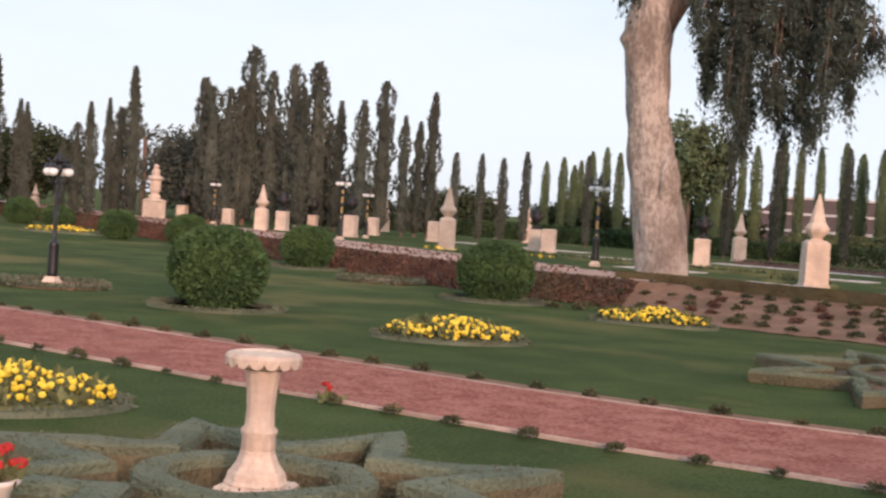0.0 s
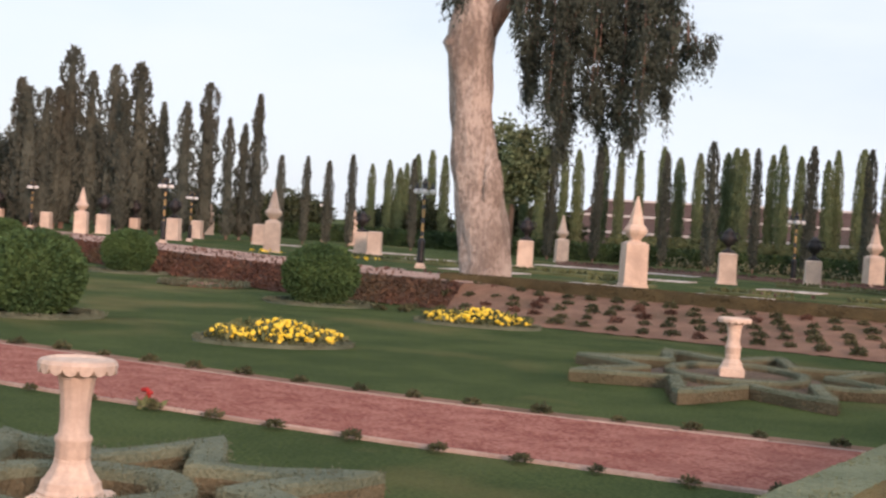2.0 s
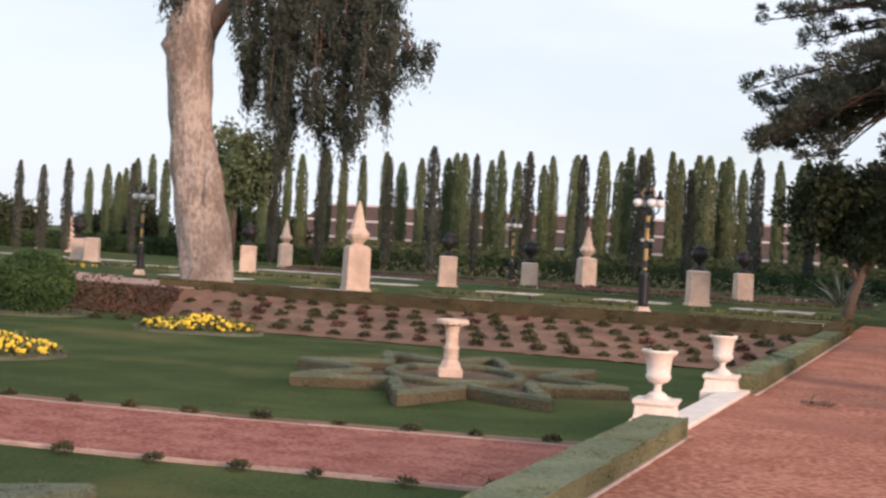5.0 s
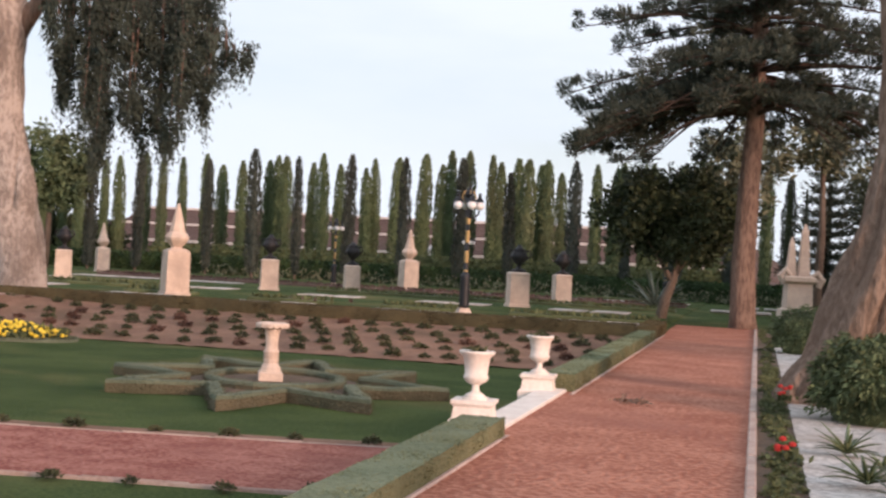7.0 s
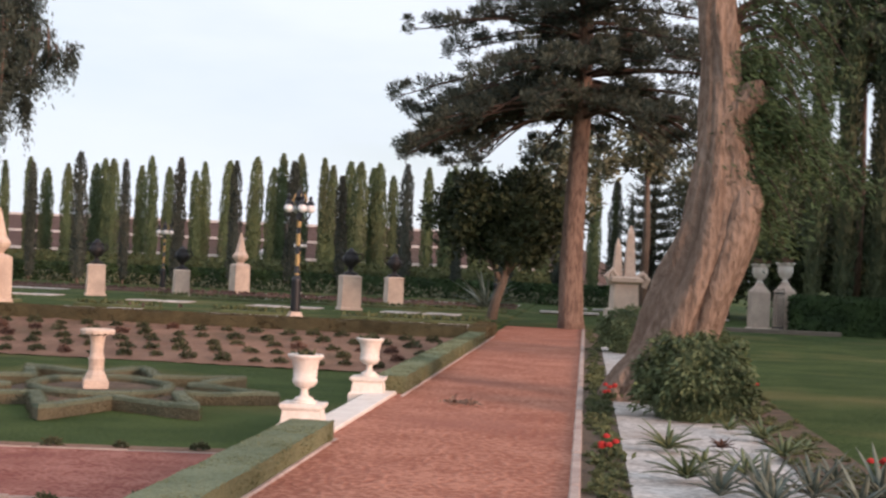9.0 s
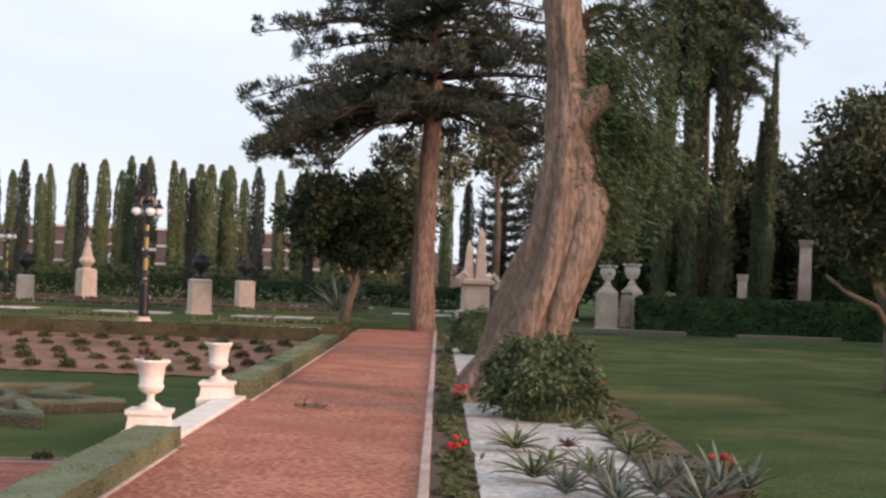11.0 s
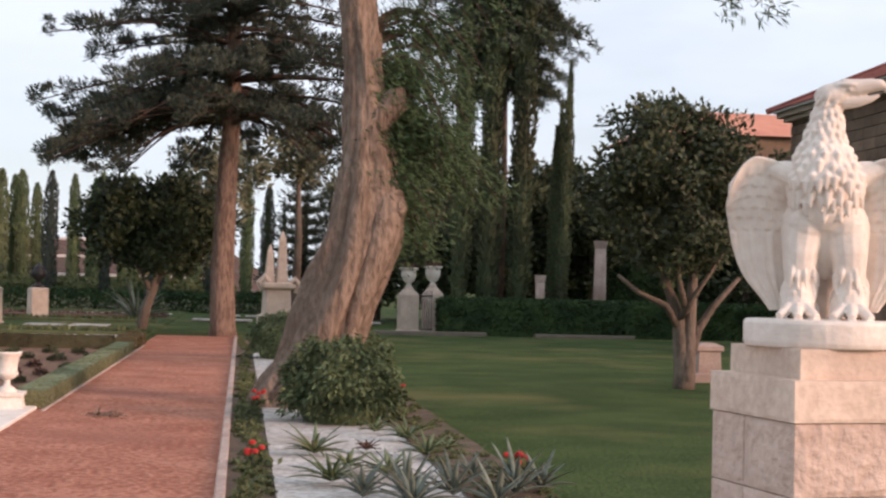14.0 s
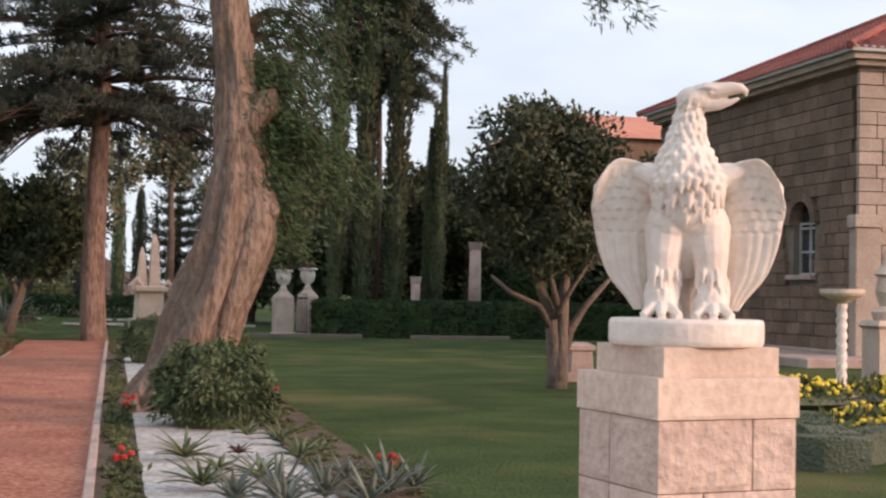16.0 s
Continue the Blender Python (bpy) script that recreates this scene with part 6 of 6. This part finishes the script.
for row in range(int((HE - 0.3) / CH)):
    z = 0.3 + row * CH
    x = 0.0
    while x < 3.6:
        L = random.choice((0.5, 0.66, 0.82))
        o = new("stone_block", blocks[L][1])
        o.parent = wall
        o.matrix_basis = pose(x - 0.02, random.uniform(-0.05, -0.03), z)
        x += L
part("plinth_course", Shape().box(-0.12, HW, -0.16, 0.1, -0.1, 0.3, 0.03).box(-0.12, 0.12, 0.1, HL, -0.1, 0.3, 0.03), TRIMSTONE, house)
part("cornice", Shape().box(-0.25, HW, -0.3, 0.1, HE - 0.3, HE - 0.16, 0.02).box(-0.25, 0.12, 0.1, HL, HE - 0.3, HE - 0.16, 0.02).box(-0.42, HW, -0.46, 0.1, HE - 0.16, HE + 0.04, 0.03).box(-0.42, 0.12, 0.1, HL + 0.2, HE - 0.16, HE + 0.04, 0.03), TRIMSTONE, house)
part("gutter", Shape().box(-0.56, HW, -0.6, -0.44, HE + 0.0, HE + 0.14, 0.03).box(-0.56, -0.4, -0.44, HL + 0.2, HE, HE + 0.14, 0.03), WOODWHITE, house, "pale rain gutter")
win = part("window", Shape().box(0.36, 0.4, WY0, WY1, WZ0, WZ1 - WR).add([(0.38, (WY0 + WY1) / 2 + WR * math.cos(a), WZ1 - WR + WR * math.sin(a)) for a in np.linspace(0, math.pi, 13)], [tuple(range(13))]), GLASS, house)
fr = Shape()
for y in (WY0, (WY0 + WY1) / 2 - 0.03, WY1 - 0.06):
    fr.box(0.30, 0.36, y, y + 0.06, WZ0, WZ1 - (WR if y != (WY0 + WY1) / 2 - 0.03 else 0.02))
for z in (WZ0, WZ0 + 0.6, WZ0 + 1.25, WZ1 - WR):
    fr.box(0.30, 0.36, WY0, WY1, z, z + 0.06)
part("window_frame", fr, WOODWHITE, win, "pale painted frame")
for k in range(9):
    va = Shape()
    a0, a1 = math.pi * k / 9, math.pi * (k + 1) / 9
    cy, cz = (WY0 + WY1) / 2, WZ1 - WR
    q = [(WR, a0), (WR + 0.26, a0), (WR + 0.26, a1 - 0.02), (WR, a1 - 0.02)]
    va.add([(x_, cy + r * math.cos(a), cz + r * math.sin(a)) for x_ in (-0.03, 0.3) for r, a in q], [(0, 1, 2, 3), (7, 6, 5, 4), (0, 4, 5, 1), (1, 5, 6, 2), (2, 6, 7, 3), (3, 7, 4, 0)])
    part("arch_stone", va, WALLSTONE, win, "wedge-shaped arch stone")
part("window_sill", Shape().box(-0.08, 0.36, WY0 - 0.12, WY1 + 0.12, WZ0 - 0.12, WZ0, 0.02), TRIMSTONE, win)
# hip roof with rows of tiles
OV, RZ = 0.6, 2.9
cw = HW / 2
ridge = [(cw, cw), (cw, HL - cw)]
roof = part("roof", Shape().add([(-OV, -OV, HE + 0.08), (HW + OV, -OV, HE + 0.08), (HW + OV, HL + OV, HE + 0.08), (-OV, HL + OV, HE + 0.08), (cw, cw, HE + 0.08 + RZ), (cw, HL - cw, HE + 0.08 + RZ)], [(0, 1, 4), (1, 2, 5, 4), (2, 3, 5), (3, 0, 4, 5)]), ROOF, house)
tiles = Shape()
for i in range(64):                               # west slope, tile columns running up
    y = -OV + (HL + 2 * OV) * (i + 0.5) / 64
    top = min(1.0, (y + OV) / (cw + OV), (HL + OV - y) / (cw + OV))
    rows_ = max(1, int(18 * top))
    for j in range(rows_):
        u0, u1 = j / 18, (j + 1.12) / 18
        lift = 0.075
        xa, za = -OV + u0 * (cw + OV), HE + 0.08 + u0 * RZ
        xb, zb = -OV + u1 * (cw + OV), HE + 0.08 + u1 * RZ
        w = 0.11
        tiles.add([(xa, y - w, za), (xa, y, za + lift), (xa, y + w, za), (xb, y - w * 0.8, zb), (xb, y, zb + lift * 0.6), (xb, y + w * 0.8, zb)], [(0, 1, 4, 3), (1, 2, 5, 4), (0, 2, 1)])
for i in range(60):                               # south slope
    x = -OV + (HW + 2 * OV) * (i + 0.5) / 60
    top = min(1.0, (x + OV) / (cw + OV), (HW + OV - x) / (cw + OV))
    for j in range(max(1, int(18 * top))):
        u0, u1 = j / 18, (j + 1.12) / 18
        ya, za = -OV + u0 * (cw + OV), HE + 0.08 + u0 * RZ
        yb, zb = -OV + u1 * (cw + OV), HE + 0.08 + u1 * RZ
        w = 0.11
        tiles.add([(x - w, ya, za), (x, ya, za + 0.075), (x + w, ya, za), (x - w * 0.8, yb, zb), (x, yb, zb + 0.045), (x + w * 0.8, yb, zb)], [(0, 1, 4, 3), (1, 2, 5, 4), (0, 2, 1)])
tagged(part("roof_tiles", tiles, ROOF, roof), kind="stuff")
part("ridge_tiles", Shape().tube([(-OV, -OV, HE + 0.12), (cw, cw, HE + 0.14 + RZ), (cw, HL - cw, HE + 0.14 + RZ), (-OV, HL + OV, HE + 0.12)], [0.11] * 4, 8), ROOF, roof)
# pilaster and porch ledge by the corner
part("pilaster", Shape().box(-0.35, 0.35, -0.5, -0.16, 0, 3.4, 0.03).box(-0.42, 0.42, -0.58, -0.16, 3.4, 3.7, 0.03), TRIMSTONE, house)
setting("house_terrace", Shape().box(15.8, 18.0, 31.0, 40, -0.05, 0.22, 0.03), KERB, "low pale paved ledge before the house", "pavement")

# second roof far behind
r2 = thing("far_house", 27.0, 72, 0, "distant house with an orange tiled roof", "house")
part("wall", Shape().box(-6, 6, 0, 8, 0, 9.9), WALLSTONE, r2)
part("roof", Shape().add([(-6.5, -0.5, 9.9), (6.5, -0.5, 9.9), (6.5, 8.5, 9.9), (-6.5, 8.5, 9.9), (-3.6, 4, 11.6), (3.6, 4, 11.6)], [(0, 1, 5, 4), (1, 2, 5), (2, 3, 4, 5), (3, 0, 4)]), ROOF2, r2)

# ---- bed and twisted column before the house ----
flower_bed(8.35, 14.75, 0.1, 1.0, 0.7, 120, 0.042, 40, "bed of yellow flowers inside a clipped hedge")
flower_bed(9.9, 19.9, 0.1, 1.0, 0.7, 110, 0.045, 10, "bed of yellow flowers beside a twisted column")
flower_bed(12.0, 20.4, 0.1, 1.2, 0.8, 130, 0.045, 10, "bed of yellow flowers beside a twisted column")
for y0, y1, turn in ((0.0, 0.42, 34), (-0.42, 0.0, 71)):
    o = hedge_box("bed_hedge", 0.0, 3.4, y0, y1, 0, 0.31, HEDGE_GREY, "low clipped grey-green hedge round a flower bed", leaf=0.03, dens=1800, step=0.12, amp=0.025)
    o.matrix_basis = pose(6.51, 12.53, 0, 0, 0, turn)
tc = thing("twisted_column", 10.72, 20.0, 0.0, "slender twisted white stone column with a dish top", "column")
part("base", Shape().square_lathe([(0.2, -0.05), (0.2, 0.15), (0.12, 0.22)]), STONE, tc)
sh = Shape().lathe([(0.075, 0.2 + 0.03 * i) for i in range(46)], 20, flute=0.16, lobes=3)
v = sh.v[0]
for i in range(46):
    a = 0.42 * i
    c, s_ = math.cos(a), math.sin(a)
    q = v[i * 20:(i + 1) * 20, :2].copy()
    v[i * 20:(i + 1) * 20, 0], v[i * 20:(i + 1) * 20, 1] = q[:, 0] * c - q[:, 1] * s_, q[:, 0] * s_ + q[:, 1] * c
part("shaft", sh, MARBLE, tc, "twisted shaft", True)
part("dish", Shape().lathe([(0.08, 1.54), (0.14, 1.58), (0.3, 1.66), (0.33, 1.7), (0.33, 1.76), (0.05, 1.76)], 24), STONE, tc)
bp_ = thing("baluster_post", 13.2, 23.0, 0, "pale turned stone baluster post near the house", "post")
part("post", Shape().square_lathe([(0.3, -0.05), (0.3, 1.1), (0.36, 1.16), (0.3, 1.25)]).lathe([(0.22, 1.2), (0.26, 1.4), (0.12, 1.5), (0.2, 1.75), (0.15, 2.0), (0.22, 2.05), (0.1, 2.2), (0.03, 2.5)], 16), STONE, bp_)
# darker kerb stone carries the shade that falls on this post
st = thing("garden_post", 8.6, 26.0, 0, "short stone post behind the orange tree, darkened for its shade", "post")
part("body", Shape().square_lathe([(0.30, -0.03), (0.30, 0.14), (0.22, 0.18), (0.20, 0.55), (0.25, 0.58), (0.25, 0.66), (0.12, 0.72)]), KERB, st)

# ---- eagle statue on its pedestal ----
EX, EY, ER = 2.544, 6.30, 9.9
ped = thing("eagle_pedestal", EX, EY, 0, "square pedestal of pale rough-faced stone blocks", "pedestal", "", ER)
HWD = 0.338
inner = part("core", Shape().box(-HWD + 0.03, HWD - 0.03, -HWD + 0.03, HWD - 0.03, -0.05, 1.1), MORTAR, ped)


def rough_block(x0, x1, y0, y1, z0, z1, amp, draft=0.02):
    """A quarried block: chiselled margins and a rough, bulging face."""
    s = Shape()
    n = 10
    for (o, a, b2, nn) in (((x0, y0, z0), (x1 - x0, 0, 0), (0, 0, z1 - z0), (0, -1, 0)), ((x1, y1, z0), (x0 - x1, 0, 0), (0, 0, z1 - z0), (0, 1, 0)),
                           ((x1, y0, z0), (0, y1 - y0, 0), (0, 0, z1 - z0), (1, 0, 0)), ((x0, y1, z0), (0, y0 - y1, 0), (0, 0, z1 - z0), (-1, 0, 0)),
                           ((x0, y0, z1), (x1 - x0, 0, 0), (0, y1 - y0, 0), (0, 0, 1)), ((x0, y1, z0), (x1 - x0, 0, 0), (0, y0 - y1, 0), (0, 0, -1))):
        vs = []
        for j in range(n + 1):
            for i in range(n + 1):
                e = min(i, n - i, j, n - j)
                p = np.array(o) + np.array(a) * i / n + np.array(b2) * j / n
                d = (amp * (0.6 + 0.9 * noise.noise(Vector(p) * 14)) if e >= 1 else 0.0) if nn[2] == 0 else 0.0
                vs.append(p + d * np.array(nn))
        s.add(vs, [(j * (n + 1) + i, j * (n + 1) + i + 1, (j + 1) * (n + 1) + i + 1, (j + 1) * (n + 1) + i) for j in range(n) for i in range(n)])
    allv = np.concatenate(s.v)
    _, first, inv = np.unique(np.round(allv, 5), axis=0, return_index=True, return_inverse=True)
    inv = np.ravel(inv)
    w = Shape()
    return w.add(allv[first], [tuple(inv[i] for i in q) for q in s.f])


for z0, z1, cut in ((0.0, 0.26, -0.1), (0.265, 0.525, 0.1), (0.53, 0.79, -0.12), (0.795, 1.09, 0.12)):
    for x0, x1, y0, y1 in ((-HWD, cut - 0.004, -HWD, 0.06), (cut + 0.004, HWD, -HWD, 0.06), (-HWD, cut - 0.004, 0.068, HWD), (cut + 0.004, HWD, 0.068, HWD)):
        part("stone_block", rough_block(x0, x1, y0, y1, z0, z1, 0.008), ROUGH_STONE, ped)
part("cap", rough_block(-HWD - 0.01, HWD + 0.01, -HWD - 0.01, HWD + 0.01, 1.095, 1.265, 0.006), STONE, ped, "smooth stone cap")
part("upper_cap", rough_block(-0.285, 0.285, -0.285, 0.285, 1.265, 1.39, 0.003), STONE, ped, "smaller smooth stone step")


def eagle(x, y, z, turn):
    s = Shape()
    s.lathe([(0.33, 0), (0.338, 0.02), (0.338, 0.10), (0.328, 0.115), (0.0, 0.118)], 40)
    b0 = 0.115
    # body, breast, neck
    s.tube([(0, 0.10, b0 + 0.20), (0, 0.05, b0 + 0.34), (0, 0.0, b0 + 0.48), (0.0, -0.03, b0 + 0.60), (-0.005, -0.02, b0 + 0.69), (-0.012, 0.0, b0 + 0.77), (-0.008, 0.01, b0 + 0.85), (0.01, 0.0, b0 + 0.93)], [0.08, 0.105, 0.13, 0.145, 0.118, 0.086, 0.067, 0.062], 24)
    s.ball((0.025, -0.01, b0 + 0.965), (0.082, 0.06, 0.058), 16, 10)
    s.ball((0.06, -0.015, b0 + 0.99), (0.062, 0.052, 0.044), 16, 10)
    # long open beak, turned to the side and hooked at the tip
    s.tube([(0.07, -0.02, b0 + 0.995), (0.13, -0.03, b0 + 1.0), (0.18, -0.034, b0 + 1.008), (0.222, -0.037, b0 + 1.008), (0.243, -0.038, b0 + 0.995), (0.247, -0.038, b0 + 0.972)], [0.046, 0.037, 0.031, 0.025, 0.016, 0.005], 12)
    s.tube([(0.07, -0.02, b0 + 0.94), (0.13, -0.03, b0 + 0.938), (0.18, -0.034, b0 + 0.95), (0.215, -0.036, b0 + 0.966)], [0.034, 0.024, 0.016, 0.007], 10)
    s.ball((0.085, -0.062, b0 + 1.008), (0.042, 0.016, 0.012), 10, 6)
    s.ball((0.09, -0.06, b0 + 0.988), (0.014, 0.011, 0.011), 10, 6)
    for k in range(46):                       # small feathers over the head
        a, e_ = random.uniform(-3.0, 0.4), random.uniform(-0.4, 1.0)
        p = np.array([0.02 + 0.08 * math.cos(a) * math.cos(e_) * 0.8, -0.01 + 0.058 * math.sin(a) * math.cos(e_), b0 + 0.955 + 0.056 * math.sin(e_)])
        if p[0] < 0.04:
            s.tube([p, p + np.array([-0.012, -0.004, -0.022])], [0.007, 0.004], 6)
    s.ball((0, -0.01, b0 + 0.48), (0.14, 0.135, 0.14), 18, 12)
    # tail
    s.tube([(0, 0.12, b0 + 0.3), (0, 0.16, b0 + 0.12), (0, 0.17, b0 + 0.0)], [0.09, 0.09, 0.10], 10)
    for sx in (-1, 1):
        s.tube([(sx * 0.085, 0.0, b0 + 0.40), (sx * 0.10, -0.03, b0 + 0.28), (sx * 0.105, -0.03, b0 + 0.15), (sx * 0.11, -0.05, b0 + 0.03)], [0.105, 0.08, 0.064, 0.078], 14)
        s.ball((sx * 0.075, 0.0, b0 + 0.41), (0.108, 0.115, 0.11), 16, 10)
        for k in range(30):
            a, zl = random.uniform(0, 6.28), random.uniform(0.06, 0.22)
            rl = float(np.interp(zl, [0.03, 0.15, 0.28, 0.4], [0.072, 0.062, 0.078, 0.10]))
            p = np.array([sx * 0.105 + rl * math.cos(a), -0.03 + rl * math.sin(a), b0 + zl])
            s.tube([p + (0, 0, 0.02), p + np.array([0.008 * math.cos(a), 0.008 * math.sin(a), -0.01]), p + np.array([0.016 * math.cos(a), 0.016 * math.sin(a), -0.065])], [0.005, 0.011, 0.003], 6)
        for k, a in enumerate((-0.55, 0.0, 0.55)):
            q = (sx * 0.11 + 0.15 * math.sin(a), -0.05 - 0.15 * math.cos(a), b0 + 0.012)
            s.tube([(sx * 0.11, -0.05, b0 + 0.04), ((sx * 0.11 + q[0]) / 2, (q[1] - 0.05) / 2, b0 + 0.045), q], [0.034, 0.028, 0.018], 8)
        s.tube([(sx * 0.105, -0.04, b0 + 0.14), (sx * 0.11, -0.08, b0 + 0.06), (sx * 0.115, -0.11, b0 + 0.04)], [0.02, 0.018, 0.014], 6)
        # half-open wing: a thick curved shell
        n, m = 44, 64
        fr_, bk = [], []
        for j in range(m + 1):
            w = j / m                                   # 0 at the shoulder, 1 at the tip
            zz = b0 + 0.70 - 0.665 * w
            inn = np.interp(w, [0, 0.1, 0.4, 0.7, 0.88, 1], [0.11, 0.10, 0.08, 0.07, 0.08, 0.12])
            out = np.mean([np.interp(w + q_, [0, 0.03, 0.08, 0.2, 0.45, 0.7, 0.88, 1], [0.395, 0.405, 0.415, 0.425, 0.412, 0.375, 0.305, 0.20]) for q_ in (-0.12, -0.08, -0.04, 0, 0.04, 0.08, 0.12)])
            for i in range(n + 1):
                u = i / n
                xx = inn + (out - inn) * u
                yy = 0.10 - 0.10 * math.sin(u * 2.2) + 0.08 * w - 0.05 * (1 - w)
                zb = zz - (0.15 * max(0.0, (u - 0.55) / 0.45) ** 2.6 + 0.05 * max(0.0, 1 - u / 0.6) ** 1.3) * max(0.0, 1 - w / 0.4)
                if w < 0.5:                             # short coverts, overlapping in rows
                    row = (w - 0.06) / 0.072 + 0.35 * u
                    col = u * 7.0 + 0.5 * (math.floor(row) % 2)
                    dip = 0.55 * (row % 1.0) + 0.6 * (2 * (col % 1.0) - 1) ** 2
                    rid = 0.011 * min(1.0, dip) * (1.0 if w > 0.06 else 0.0)
                else:                                   # long flight feathers
                    rid = 0.010 * abs(math.sin((u - 0.18 * (w - 0.5)) * 8.5 * math.pi / 1.1)) ** 0.7
                rim = 0.03 * math.exp(-((u - 0.97) / 0.11) ** 2) * (1 - 0.6 * w) + 0.022 * math.exp(-(w / 0.07) ** 2)
                fr_.append((sx * xx, yy - rid - rim - 0.012, zb))
                bk.append((sx * xx, yy + 0.05, zb))
        c = n + 1
        f = [(j * c + i, j * c + i + 1, (j + 1) * c + i + 1, (j + 1) * c + i) for j in range(m) for i in range(n)]
        o2 = len(fr_)
        f += [tuple(o2 + k for k in q[::-1]) for q in f]
        rim_ = [i for i in range(c)] + [j * c + n for j in range(1, m + 1)] + [m * c + i for i in range(n - 1, -1, -1)] + [j * c for j in range(m - 1, 0, -1)]
        f += [(rim_[k], rim_[(k + 1) % len(rim_)], rim_[(k + 1) % len(rim_)] + o2, rim_[k] + o2) for k in range(len(rim_))]
        s.add(fr_ + bk, f)
        s.ball((sx * 0.17, 0.03, b0 + 0.61), (0.13, 0.07, 0.08), 14, 8)
        s.tube([(sx * 0.12, -0.02, b0 + 0.60), (sx * 0.24, -0.01, b0 + 0.655), (sx * 0.33, -0.015, b0 + 0.645), (sx * 0.385, 0.0, b0 + 0.57), (sx * 0.40, 0.01, b0 + 0.45)], [0.05, 0.042, 0.036, 0.03, 0.016], 12)
    # shaggy neck and breast feathers
    for row in range(12):
        zz = b0 + 0.47 + 0.037 * row
        r = float(np.interp(zz - b0, [0.36, 0.45, 0.6, 0.7, 0.78, 0.86, 0.95], [0.11, 0.125, 0.142, 0.113, 0.083, 0.062, 0.056]))
        fat = float(np.interp(zz - b0, [0.6, 0.85], [1.0, 0.55]))
        for k in range(11):
            a = -math.pi / 2 + (k - 5 + 0.5 * (row % 2)) * 0.42 + random.uniform(-0.06, 0.06)
            cx = float(np.interp(zz - b0, [0.6, 0.77, 0.95], [0, -0.012, 0.012]))
            zj = zz + random.uniform(-0.014, 0.014)
            cy = float(np.interp(zz - b0, [0.36, 0.5, 0.6, 0.8], [0.04, -0.005, -0.03, 0.0]))
            p = np.array([cx + r * math.cos(a), cy + r * math.sin(a), zj])
            dv = np.array([math.cos(a), math.sin(a), 0])
            s.tube([p - 0.012 * dv + (0, 0, 0.025), p + 0.010 * fat * dv, p + 0.020 * fat * dv - (0, 0, 0.05 + random.uniform(0, 0.02))], [0.010 * fat, 0.021 * fat, 0.005], 7)
    ob = part("eagle_statue", s, MARBLE, None, "", True)
    ob.matrix_basis = pose(x, y, z, 0, 0, turn)
    rm = ob.modifiers.new("blend", "REMESH")
    rm.mode, rm.voxel_size, rm.use_smooth_shade = "VOXEL", 0.005, True
    sm = ob.modifiers.new("soften", "SMOOTH")
    sm.factor, sm.iterations = 0.5, 2
    return tagged(ob, "white marble eagle statue with half-open wings on a round base", "statue")


eagle(EX, EY, 1.39, -21)
